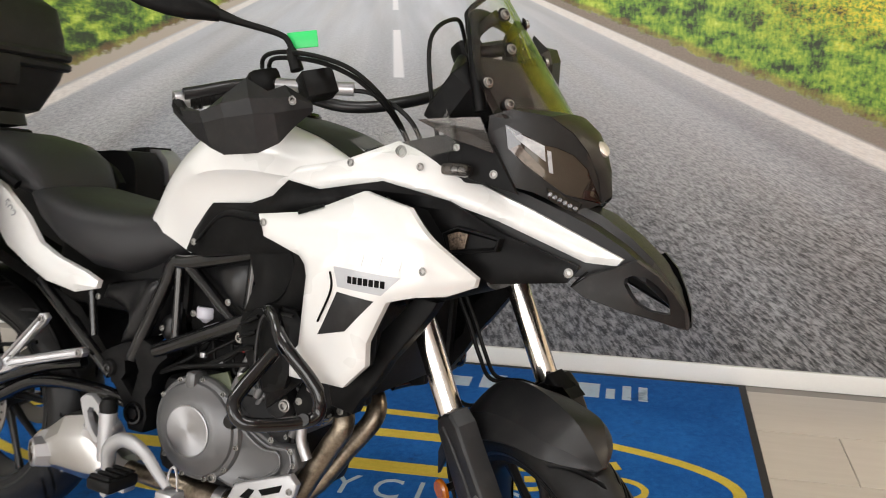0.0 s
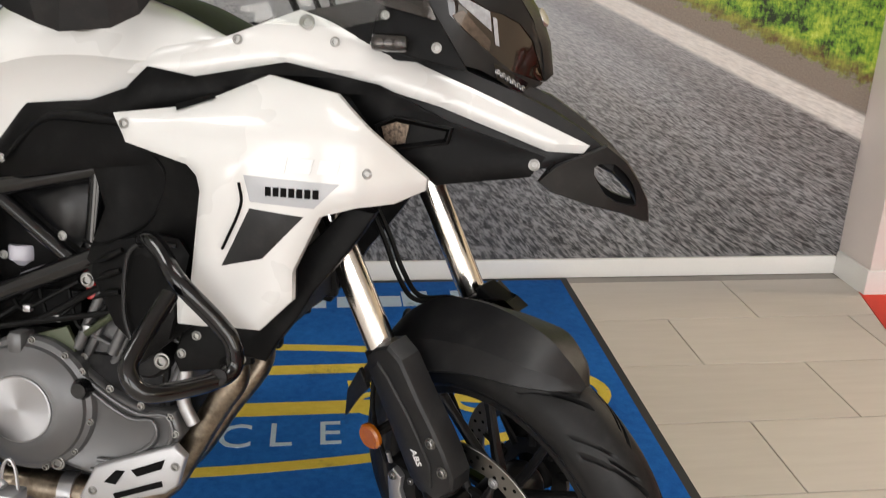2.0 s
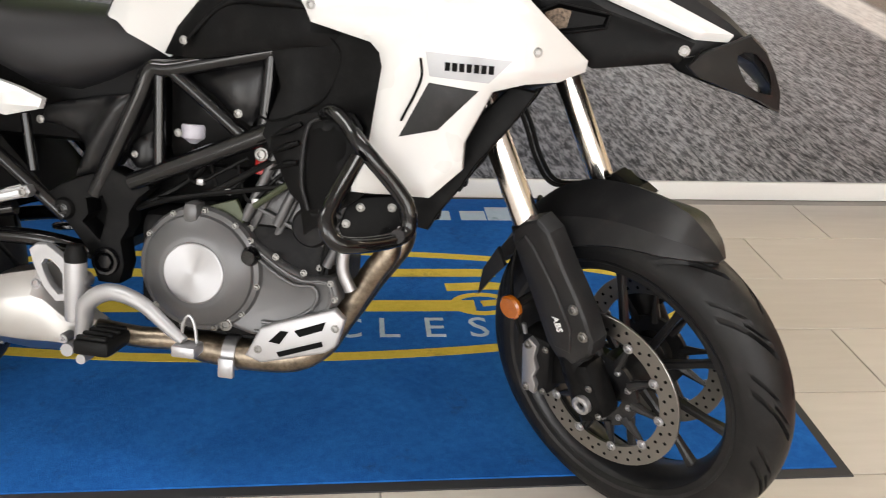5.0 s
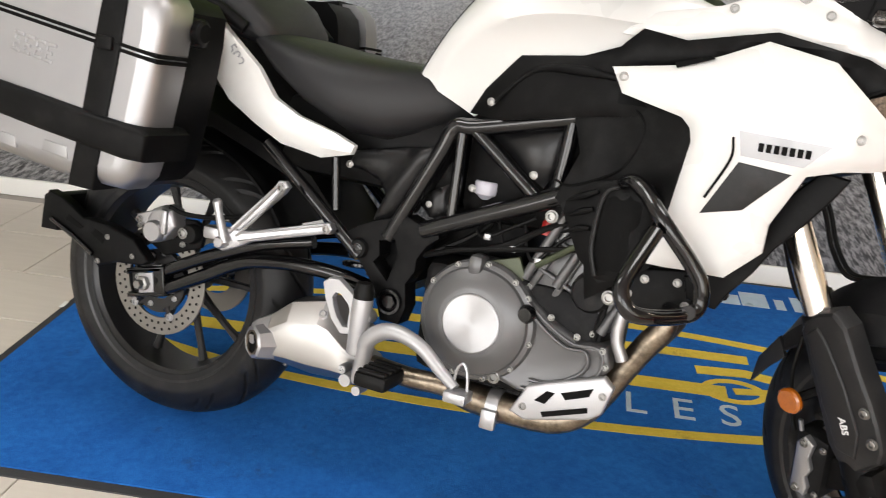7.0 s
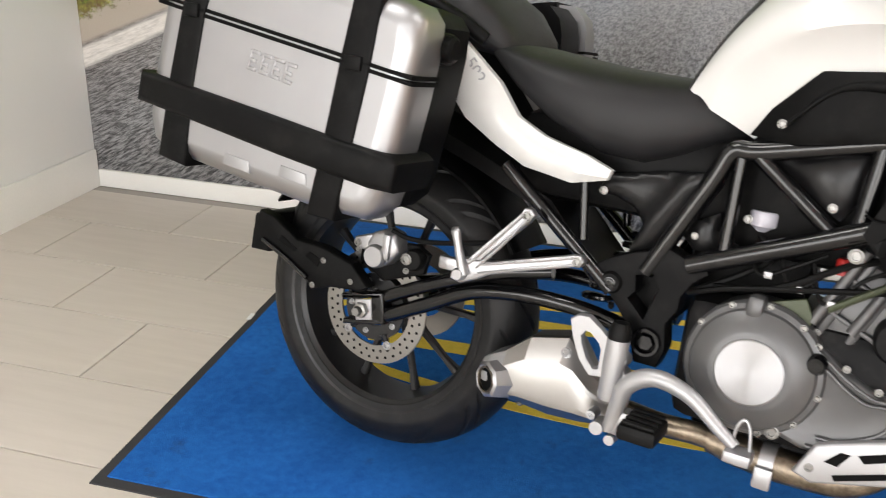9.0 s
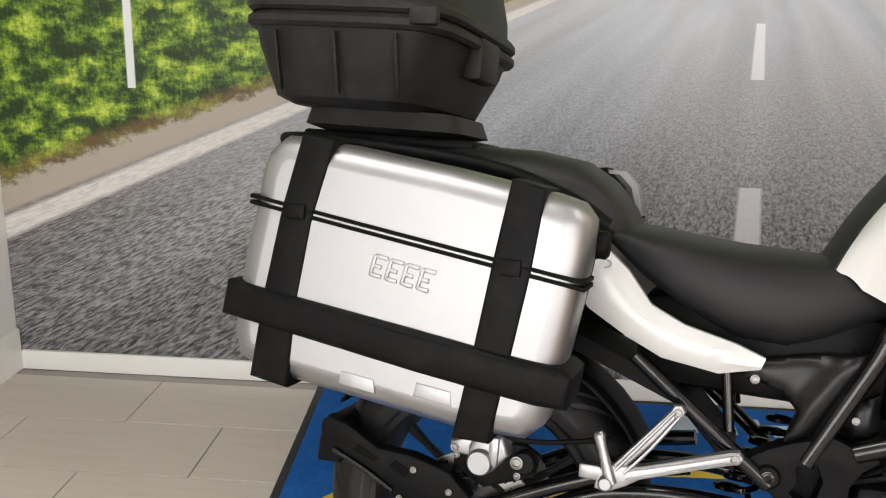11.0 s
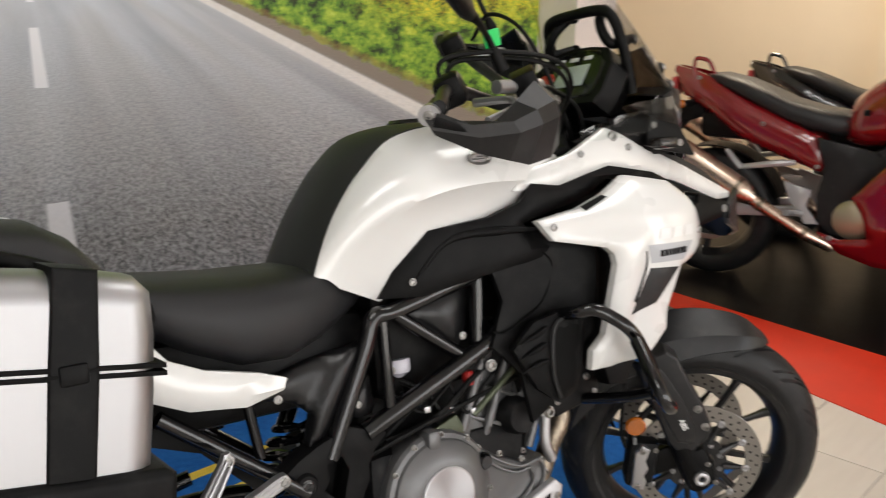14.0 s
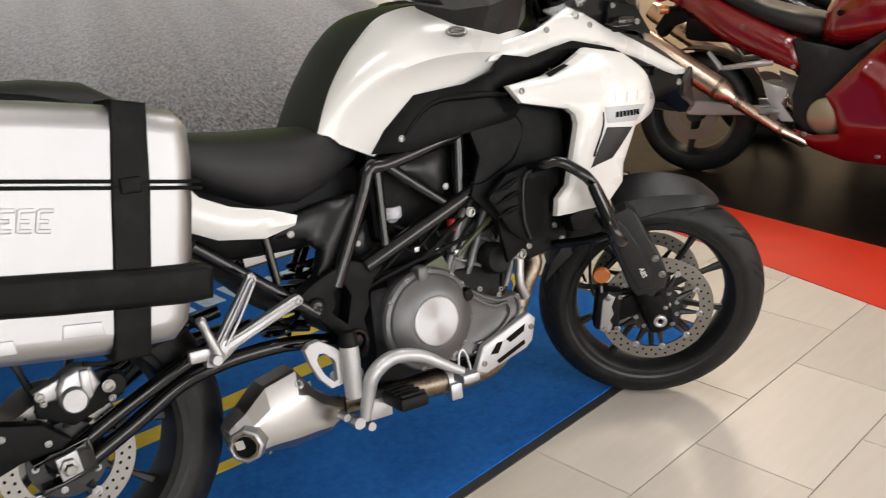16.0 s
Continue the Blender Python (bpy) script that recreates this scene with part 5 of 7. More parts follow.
rings = [ring(x, 0, z, hw, hz, 3.2, 28) for x, z, hw, hz in ((1.25, 1.02, 0.14, 0.05), (1.36, 1.04, 0.150, 0.058), (1.42, 1.04, 0.128, 0.056), (1.47, 1.026, 0.084, 0.054), (1.505, 1.0, 0.042, 0.046), (1.518, 0.99, 0.018, 0.03))]
lamp = part("headlight", skin(rings), GLOSS, bike, "pointed black twin headlamp with dark lenses", 50)
HOOD_EDGE = [(1.349, 1.099), (1.387, 1.114), (1.446, 1.108), (1.479, 1.084), (1.500, 1.054), (1.516, 1.014), (1.524, 0.966)]
LENS_EDGE = [(1.378, 1.087), (1.442, 1.058), (1.458, 1.056), (1.482, 1.046), (1.502, 1.024), (1.518, 0.985), (1.522, 0.966), (1.476, 0.976), (1.448, 0.996), (1.413, 1.023), (1.386, 1.047)]
hb = bmesh.new()
hv = [[hb.verts.new((x + 0.012 * (1 - q * q), q * nose(x), z + 0.012 * (1 - q * q))) for q in np.linspace(-1, 1, 11)] for x, z in HOOD_EDGE]
for a, b in zip(hv, hv[1:]):
    for i in range(10):
        hb.faces.new((a[i], a[i + 1], b[i + 1], b[i]))
bmesh.ops.recalc_face_normals(hb, faces=hb.faces)
bmesh.ops.solidify(hb, geom=hb.faces[:], thickness=0.004)
part("lamp_hood", hb, BEAK, lamp, "satin black hood over the lamp", 30)
for side in (-1, 1):
    mask = HOOD_EDGE + [(1.522, 0.968), (1.502, 1.024), (1.482, 1.046), (1.458, 1.056), (1.442, 1.058), (1.378, 1.087), (1.386, 1.047), (1.413, 1.023), (1.448, 0.996), (1.476, 0.976), (1.521, 0.964), (1.50, 0.948), (1.478, 0.954), (1.432, 0.975), (1.399, 0.982), (1.374, 1.005), (1.350, 1.040)]
    part("lamp_mask", panel(mask, lambda x, z, s=side: s * nose(x), 0.008 * -side, 0.002 * -side, grid=0.03), BEAK, lamp, "satin black surround")
    lens = part("lamp_lens", panel(LENS_EDGE, lambda x, z, s=side: s * (nose(x) - 0.004), 0.003 * -side, 0.0005, grid=0.02), LAMP_DARK, lamp, "glossy dark brown lens")
    # pale bands paint a white reflection on the lens; the tinted patch is reflector
    for o, m_ in (([(1.381, 1.083), (1.440, 1.057), (1.444, 1.030), (1.402, 1.062)], LAMP_REFLECTION), ([(1.390, 1.046), (1.404, 1.055), (1.444, 1.016), (1.443, 1.002), (1.413, 1.024)], LAMP_GLASS), ([(1.444, 1.050), (1.450, 1.048), (1.456, 1.010), (1.450, 1.012)], LAMP_REFLECTION)):
        part("lens_inlay", panel(o, lambda x, z, s=side: s * (nose(x) - 0.0025), 0.002 * -side, 0.0003, grid=0.03), m_, lens, "tinted reflector patch and painted pale reflection bands on the lens")
    led = part("lamp_strip", panel([(1.450, 0.986), (1.500, 0.962), (1.492, 0.942), (1.456, 0.964)], lambda x, z, s=side: s * (nose(x) + 0.002), 0.006 * -side, 0.001, grid=0.03), GLOSS, lamp, "small diode strip under the lamp")
    for k in range(6):
        x_ = 1.456 + 0.0072 * k
        part("diode", bolt((x_, side * (nose(x_) + 0.002), 0.974 - 0.0042 * k), 0.0042, 0.004, (0.5, side * 0.85, 0)), LENS, led)
    marker = part("running_lamp", box(1.286, 1.338, side * 0.214, side * 0.180, 0.990, 1.014, 0.008), SMOKE, bike, "small oval marker lamp")
    for k in range(3):
        part("led", bolt((1.298 + 0.013 * k, side * 0.206, 1.002), 0.0055, 0.005, (0, side, 0)), LENS, marker)
    outline = [(1.285, 1.03), (1.292, 1.05), (1.366, 1.05), (1.40, 1.00), (1.42, 0.97), (1.34, 0.985), (1.28, 1.0)]
    mplate = part("marker_plate", plate(outline, -0.005, 0.005, 0.002) if side < 0 else mirror_y(plate(outline, -0.005, 0.005, 0.002)), BLACK, bike)
    mplate.location = (0, side * 0.176, 0)
    part("plate_bolt", bolt((1.374, 0, 1.000), 0.007, 0.004, (0, side, 0)), BOLT, mplate).location = (0, side * 0.006, 0)
    part("plate_bolt", bolt((1.300, 0, 1.040), 0.006, 0.004, (0, side, 0)), BOLT, mplate).location = (0, side * 0.006, 0)
    part("side_deflector", panel([(1.085, 1.036), (1.12, 1.018), (1.25, 1.02), (1.305, 1.036), (1.288, 1.104), (1.27, 1.07), (1.21, 1.066)], lambda x, z, s=side: s * (0.19 + 0.3 * max(0, z - 1.03)), 0.003 * -side, 0.001), SCREEN, bike, "small clear acrylic side deflector")
    part("smoked_wing", panel([(1.240, 1.085), (1.345, 1.095), (1.372, 1.036), (1.30, 1.052), (1.225, 1.082)], lambda x, z, s=side: s * (0.186 + 0.2 * max(0, z - 1.04)), 0.003 * -side, 0.001), SMOKE, bike, "smoked acrylic wing beside the lamp")
    part("inner_fairing_panel", panel([(1.10, 1.02), (1.20, 1.045), (1.30, 1.07), (1.36, 1.05), (1.36, 0.98), (1.24, 0.98), (1.16, 1.0)], lambda x, z, s=side: s * 0.165, 0.006 * -side, 0.002), BLACK, bike)
part("nose_badge", moved(lathe([(0, 0), (0.016, 0), (0.014, 0.004), (0, 0.005)], 24, "Z"), Matrix.Translation((1.512, -0.012, 1.062)) @ pose(0, 0, 0, 0, 62, -22)), CAST, lamp, "small round silver badge")


def screen_x(y, z):
    return 1.466 - 0.74 * (z - 1.088) - 2.7 * y * y


rows = []
for z in np.linspace(1.098, 1.430, 17):
    hw = float(np.interp(z, (1.098, 1.17, 1.24, 1.30, 1.38, 1.43), (0.183, 0.178, 0.150, 0.124, 0.108, 0.070)))
    rows.append([Vector((screen_x(q * hw, z), q * hw, z)) for q in np.linspace(-1, 1, 21)])


def sheet(grid, thick):
    sb = bmesh.new()
    vs = [[sb.verts.new(p) for p in row] for row in grid]
    for a, b in zip(vs, vs[1:]):
        for i in range(len(a) - 1):
            sb.faces.new((a[i], a[i + 1], b[i + 1], b[i]))
    bmesh.ops.recalc_face_normals(sb, faces=sb.faces)
    bmesh.ops.solidify(sb, geom=sb.faces[:], thickness=thick)
    return sb


screen = part("windscreen", sheet(rows, 0.003), SCREEN, bike, "clear acrylic touring windscreen", 60)
part("smoked_lower_screen", sheet([[p + Vector((-0.008, 0, 0)) for p in row[1:-1]] for row in rows[:6]], 0.003), SMOKE, screen, "smoked lower screen", 60)
part("screen_edge", tube([row[-1] for row in rows], 0.0024, 6, 2), SCREEN_EDGE, screen, "yellowish cut edge of the screen")
for side in (-1, 1):
    for y_, z_ in ((0.052, 1.290), (0.090, 1.223), (0.169, 1.155), (0.155, 1.121)):
        p = Vector((screen_x(y_, z_), side * y_, z_))
        knob = part("screen_bolt", bolt(p + Vector((0.002, side * 0.002, 0)), 0.0095, 0.010, (0.8, side * 0.5, 0.3)), BOLT, screen)
        part("bolt_collar", bolt(p + Vector((0.001, side * 0.001, 0)), 0.013, 0.004, (0.8, side * 0.5, 0.3)), HOSE, knob)
    part("screen_stay", tube([Vector((screen_x(0.052, 1.29), side * 0.052, 1.29)) - Vector((0.01, 0, 0)), (1.27, side * 0.075, 1.255), (1.275, side * 0.098, 1.215), Vector((screen_x(0.09, 1.223), side * 0.09, 1.223)) - Vector((0.01, 0, 0))], 0.011, 10), BLACK, screen)
part("screen_arch", tube([(1.31, -0.115, 1.11), (1.295, -0.12, 1.18), (1.278, -0.112, 1.255), (1.27, -0.085, 1.283), (1.268, 0, 1.288), (1.27, 0.08, 1.283), (1.278, 0.102, 1.255), (1.295, 0.105, 1.18), (1.31, 0.105, 1.11)], 0.0115, 12), BLACK, bike, "black tubular screen support")
DASH = Matrix.Translation((1.262, 0, 1.142)) @ pose(0, 0, 0, 0, 34, 0)
hood = [(-0.13, -0.05), (-0.12, -0.075), (0.12, -0.075), (0.13, -0.05), (0.128, 0.02), (0.09, 0.062), (0.03, 0.072), (-0.03, 0.072), (-0.09, 0.062), (-0.128, 0.02)]
dash = part("instrument_panel", moved(skin([[Vector((d, y * k, z * k)) for y, z in hood] for d, k in ((-0.028, 0.98), (-0.024, 1.0), (0.02, 1.0), (0.07, 0.7))]), DASH), BLACK, bike, "black instrument binnacle behind the screen", 25)
part("display_glass", moved(skin([[Vector((d, y * k, z * k + 0.004)) for y, z in hood] for d, k in ((-0.0285, 0.82), (-0.0305, 0.78))]), DASH), GLOSS, dash, "dark glossy instrument glass", 25)
part("display", moved(box(-0.0325, -0.0300, -0.062, 0.03, -0.030, 0.022, 0.001), DASH), LCD, dash, "grey digital display")
part("rev_counter", moved(lathe([(0, -0.0325), (0.026, -0.0325), (0.028, -0.0300), (0, -0.0300)], 28, "X", (0, 0.066, -0.014)), DASH), RED_PLASTIC, dash, "dark red rev counter dial")
for k in range(3):
    part("tell_tale", moved(box(-0.0322, -0.0300, -0.06 + 0.045 * k, -0.035 + 0.045 * k, 0.034, 0.044, 0.001), DASH), DECAL_PALE, dash)

# seats and tail
rings = []
for x, lo, hi, half in ((0.20, 0.83, 0.868, 0.12), (0.26, 0.78, 0.866, 0.15), (0.33, 0.735, 0.858, 0.165), (0.42, 0.695, 0.850, 0.165), (0.50, 0.69, 0.848, 0.152), (0.56, 0.71, 0.846, 0.132), (0.62, 0.738, 0.838, 0.10), (0.655, 0.755, 0.826, 0.075), (0.672, 0.77, 0.80, 0.05)):
    rings.append(ring(x, 0, (lo + hi) / 2, half, (hi - lo) / 2, 3.0, 32))
part("rider_seat", skin(rings), VINYL, bike, "black vinyl rider seat", 60)
rings = []
for x, lo, hi, half in ((-0.24, 0.88, 0.955, 0.10), (-0.10, 0.87, 0.982, 0.125), (0.05, 0.855, 0.982, 0.145), (0.13, 0.845, 0.97, 0.15), (0.18, 0.838, 0.94, 0.145), (0.22, 0.83, 0.895, 0.12), (0.235, 0.83, 0.868, 0.10)):
    rings.append(ring(x, 0, (lo + hi) / 2, half, (hi - lo) / 2, 3.2, 32))
part("pillion_seat", skin(rings), VINYL, bike, "raised black vinyl pillion seat", 60)
tail = [(0.105, 0.895), (0.14, 0.885), (0.175, 0.855), (0.247, 0.797), (0.290, 0.744), (0.345, 0.718), (0.430, 0.698), (0.474, 0.682), (0.468, 0.664), (0.405, 0.648), (0.315, 0.660), (0.255, 0.688), (0.19, 0.726), (0.14, 0.782)]
for side in (0, 1):
    flip = (lambda b: mirror_y(moved(b, SIDE))) if side else (lambda b: moved(b, SIDE))
    dep = lambda x, z: -0.158 - 0.014 * max(0, 0.35 - x) / 0.2
    tp = part("tail_panel", flip(panel(tail, dep, 0.014, 0.008, 0.004)), WHITE, bike, "white tail side panel", 30)
    if not side:
        lettering("tail_number", "502", 0.032, Matrix.Translation((0.172, dep(0.18, 0.8) - 0.0062, 0.822)) @ pose(0, 0, 0, 90, 0, 0) @ pose(0, 0, 0, 0, 0, -48), DECAL_GREY, tp, 0.0005, "grey outlined model number")
rack = part("grab_rail", tube([(0.20, -0.16, 0.865), (0.13, -0.185, 0.905), (-0.01, -0.19, 0.945), (-0.28, -0.18, 0.965), (-0.42, -0.12, 0.965), (-0.44, 0, 0.965), (-0.42, 0.12, 0.965), (-0.28, 0.18, 0.965), (-0.01, 0.19, 0.945), (0.13, 0.185, 0.905), (0.20, 0.16, 0.865)], 0.013, 10), BLACK, bike, "black rear grab rail")
part("rack_plate", box(-0.40, -0.06, -0.10, 0.10, 0.965, 0.988, 0.008), BLACK, rack)

PRE = SIDE
# trellis frame
F = -0.112
for nm, pts, r in (("frame_tube", [(0.875, F, 0.795), (0.70, F, 0.752), (0.655, F, 0.745), (0.63, F, 0.69), (0.55, F, 0.52)], 0.016),
                   ("frame_tube", [(0.87, F, 0.79), (0.86, F, 0.66)], 0.014), ("frame_tube", [(0.695, F, 0.745), (0.83, F, 0.645)], 0.013),
                   ("frame_tube", [(0.90, F - 0.01, 0.68), (0.86, F - 0.01, 0.655), (0.62, F, 0.548)], 0.017), ("frame_tube", [(0.67, F, 0.745), (0.672, F, 0.56)], 0.011),
                   ("subframe_tube", [(0.27, F - 0.02, 0.655), (0.50, F - 0.01, 0.475)], 0.013), ("subframe_tube", [(0.416, F, 0.65), (0.43, F, 0.55)], 0.009),
                   ("frame_tube", [(0.9, F - 0.01, 0.69), (1.05, -0.09, 0.80), (1.18, -0.05, 0.92)], 0.017)):
    for s in (1, -1):
        part(nm, tube([(x, y * s, z) for x, y, z in pts], r, 14, straight=len(pts) == 2), GLOSS, bike)
part("airbox_cover", panel([(0.715, 0.742), (0.86, 0.775), (0.85, 0.70), (0.83, 0.665)], lambda x, z: -0.098 - 0.012 * math.exp(-((x - 0.80) / 0.04) ** 2), 0.02, 0.008), SATIN, bike, "satin black airbox cover")
COVER = [(0.436, 0.636), (0.448, 0.668), (0.540, 0.690), (0.644, 0.705), (0.640, 0.680), (0.610, 0.62), (0.580, 0.570), (0.540, 0.550), (0.515, 0.548), (0.522, 0.575), (0.530, 0.597), (0.506, 0.621), (0.470, 0.634)]


def cover_depth(x, z):
    return -0.104 - 0.018 * math.exp(-(((x - 0.545) - (z - 0.60) * 0.62) / 0.022) ** 2)


bc = part("battery_cover", panel(COVER, cover_depth, 0.03, 0.008, grid=0.012), SATIN, bike, "satin black plastic side cover", 60)
part("inner_cover", panel([(0.592, 0.590), (0.606, 0.615), (0.649, 0.640), (0.655, 0.586), (0.648, 0.571), (0.615, 0.571)], lambda x, z: -0.088 - 0.008 * math.exp(-((x - 0.625) / 0.015) ** 2), 0.02, 0.006, grid=0.012), SATIN, bc, "", 60)
part("inner_screw", bolt((0.617, -0.098, 0.596), 0.006, 0.004), BOLT, bc)
PRE = Matrix.Identity(4)


def holed(outline, hole, y0, y1):
    """A plate between y0 and y1, pierced by one hole."""
    bm = bmesh.new()
    edges = []
    for loop in (outline, hole):
        vs = [bm.verts.new((x, y0, z)) for x, z in loop]
        edges += [bm.edges.new((p, q)) for p, q in zip(vs, vs[1:] + vs[:1])]
    bmesh.ops.triangle_fill(bm, use_beauty=True, edges=edges)
    ex = bmesh.ops.extrude_face_region(bm, geom=bm.faces[:])
    bmesh.ops.translate(bm, verts=[v for v in ex["geom"] if isinstance(v, bmesh.types.BMVert)], vec=(0, y1 - y0, 0))
    bmesh.ops.recalc_face_normals(bm, faces=bm.faces)
    rim = [e for e in bm.edges if len(e.link_faces) == 2 and e.calc_face_angle(0) > 1.2 and all(abs(v.co.y - y0) < 1e-5 for v in e.verts)]
    bmesh.ops.bevel(bm, geom=rim, offset=0.005, segments=2, affect="EDGES", profile=0.6)
    return bm


pp = part("pivot_plate", holed([(0.458, 0.514), (0.486, 0.533), (0.522, 0.550), (0.582, 0.569), (0.624, 0.554), (0.645, 0.563), (0.652, 0.540), (0.630, 0.521), (0.614, 0.493), (0.614, 0.470), (0.598, 0.442), (0.605, 0.397), (0.595, 0.362), (0.555, 0.362), (0.545, 0.390), (0.536, 0.417), (0.512, 0.448), (0.488, 0.473), (0.466, 0.494)], [(0.534, 0.512), (0.563, 0.520), (0.574, 0.496), (0.559, 0.440), (0.527, 0.470), (0.538, 0.485)], -0.142, -0.095), BLACK, bike, "black cast swingarm pivot plate", 30)
part("plate_boss", lathe([(0, -0.150), (0.016, -0.150), (0.020, -0.145), (0.021, -0.13), (0, -0.13)], 24, at=(0.493, 0, 0.490)), BLACK, pp)
part("plate_bolt", bolt((0.493, -0.150, 0.490), 0.010, 0.004), GLOSS, pp)
part("pivot_cap", joined(lathe([(0.017, -0.146), (0.019, -0.151), (0.024, -0.151), (0.026, -0.146), (0.026, -0.13), (0.017, -0.13)], 32, at=(0.572, 0, 0.403), closed=True), lathe([(0, -0.150), (0.013, -0.150), (0.016, -0.146), (0.016, -0.13), (0, -0.13)], 6, at=(0.572, 0, 0.403))), GLOSS, pp)
part("plate_core", plate([(0.50, 0.50), (0.60, 0.54), (0.60, 0.44), (0.56, 0.40), (0.52, 0.46)], -0.094, 0.06, 0.004), BLACK, pp)
PRE = Matrix.Identity(4)
part("under_seat_core", box(0.26, 0.66, -0.095, 0.085, 0.60, 0.76, 0.03), BLACK, bike)
part("throttle_body", box(0.60, 0.80, -0.07, 0.07, 0.50, 0.60, 0.02), BLACK, bike)
part("inner_mudguard", skin([[Vector((x, y, z)) for y, z in ((-0.09, z0), (0.09, z0), (0.09, z0 - 0.03), (-0.09, z0 - 0.03))] for x, z0 in ((-0.2, 0.80), (0.0, 0.72), (0.18, 0.66), (0.34, 0.60), (0.44, 0.50))]), BLACK, bike)
part("airbox_core", box(0.66, 1.08, -0.10, 0.085, 0.58, 0.86, 0.03), BLACK, bike)

# swingarm, shock, mudguard, hugger
for s in (-1, 1):
    y = 0.115 * s
    sw = part("swingarm", tube([(0.02, y, 0.296), (0.0345, y, 0.301), (0.1215, y, 0.346), (0.2125, y * 0.99, 0.3955), (0.285, y * 0.98, 0.414), (0.36, y * 0.97, 0.4215), (0.45, y * 0.92, 0.418), (0.57, y * 0.8, 0.395)], 0.0155, 16), GLOSS, bike, "gloss black tubular swingarm")
    part("swingarm_brace", tube([(0.015, y, 0.331), (0.103, y, 0.377), (0.179, y, 0.4125), (0.27, y * 0.95, 0.448), (0.37, y * 0.85, 0.472)], 0.0145, 14), GLOSS, sw)
    for prong in ([(-0.063, 0.327), (0.036, 0.352), (0.030, 0.336), (-0.030, 0.333), (-0.060, 0.314)], [(-0.053, 0.265), (0.046, 0.288), (0.040, 0.300), (-0.018, 0.282), (-0.052, 0.277)], [(0.012, 0.292), (0.045, 0.288), (0.036, 0.352), (0.008, 0.340)]):
        part("axle_prong", moved(plate(prong, -0.018, 0.018, 0.004), Matrix.Translation((0, y, 0))), GLOSS, sw)
    part("axle_plate", plate([(-0.026, 0.325), (0.011, 0.334), (0.018, 0.292), (-0.019, 0.282)], *sorted((y + s * 0.014, y + s * 0.021)), 0.002), SILVER, sw)
    part("axle_nut", lathe([(0, 0.0), (0.016, 0.0), (0.016, 0.012 * s), (0.010, 0.014 * s), (0.009, 0.026 * s), (0, 0.026 * s)], 6, at=(-0.006, y + s * 0.021, 0.308)), BOLT, sw)
part("shock_spring", tube([(0.44 + 0.03 * math.cos(a) + 0.012 * a / 6.28, -0.04 + 0.03 * math.sin(a), 0.42 + 0.022 * a / 6.28) for a in np.linspace(0, 6.28 * 7, 100)], 0.006, 6, 1), GLOSS, bike)
rc = part("rear_caliper", plate([(-0.003, 0.428), (0.018, 0.402), (0.042, 0.412), (0.069, 0.445), (0.057, 0.479), (0.030, 0.484), (0.006, 0.473), (-0.006, 0.45)], -0.150, -0.108, 0.010), CAST, bike, "cast silver rear brake caliper")
part("piston_cup", lathe([(0, -0.162), (0.020, -0.162), (0.0235, -0.157), (0.0245, -0.14), (0, -0.14)], 28, at=(0.020, 0, 0.428)), CAST, rc)
part("caliper_ear", plate([(-0.044, 0.452), (-0.030, 0.430), (-0.003, 0.430), (0.006, 0.470)], -0.138, -0.112, 0.006), CAST, rc)
part("caliper_rib", box(0.034, 0.052, -0.158, -0.146, 0.425, 0.478, 0.005), CAST, rc)
part("caliper_bracket", plate([(-0.04, 0.40), (0.02, 0.37), (0.11, 0.405), (0.118, 0.445), (0.09, 0.46), (0.02, 0.455), (-0.04, 0.44)], -0.112, -0.100, 0.003), BLACK, rc)
for x_, z_, r_ in ((-0.032, 0.443, 0.008), (0.082, 0.434, 0.011), (0.085, 0.411, 0.006), (-0.028, 0.430, 0.006)):
    part("caliper_bolt", bolt((x_, -0.138, z_), r_, 0.007), BOLT, rc)
part("slide_boot", lathe([(0, -0.136), (0.018, -0.136), (0.022, -0.128), (0.020, -0.112), (0, -0.112)], 24, at=(0.094, 0, 0.434)), HOSE, rc)
part("caliper_hose", tube([(0.045, -0.14, 0.484), (0.08, -0.135, 0.475), (0.14, -0.125, 0.478), (0.24, -0.12, 0.50)], 0.005, 8), HOSE, rc)
rows = []
for i in range(17):
    a = radians(32 + 118 * i / 16)
    rows.append([Vector((0.335 * math.cos(a) * (1 if abs(q) < 0.9 else 0.97), q * 0.085, 0.308 + 0.335 * math.sin(a) * (1 if abs(q) < 0.9 else 0.97))) for q in np.linspace(-1, 1, 9)] + [Vector((0.33 * math.cos(a), q * 0.083, 0.308 + 0.33 * math.sin(a))) for q in np.linspace(1, -1, 9)])
part("rear_mudguard", skin(rows), BLACK, bike, "black rear wheel mudguard")
hug = part("plate_holder_arm", plate([(-0.296, 0.372), (-0.294, 0.415), (-0.280, 0.460), (-0.240, 0.452), (-0.175, 0.418), (-0.108, 0.416), (-0.036, 0.398), (0.007, 0.358), (-0.010, 0.346), (-0.081, 0.338), (-0.094, 0.333), (-0.130, 0.320), (-0.146, 0.342), (-0.245, 0.388), (-0.250, 0.374)], -0.148, -0.120, 0.006), BLACK, bike, "black plastic hugger arm behind the wheel", 25)
# recess windows given only as their shade, in flat black plates
for o in ([(-0.225, 0.405), (-0.180, 0.392), (-0.172, 0.398), (-0.215, 0.418)], [(-0.150, 0.388), (-0.118, 0.372), (-0.110, 0.390), (-0.140, 0.400)]):
    part("arm_recess", plate(o, -0.1495, -0.14, 0.001), DECAL_SHADE_BLACK, hug)
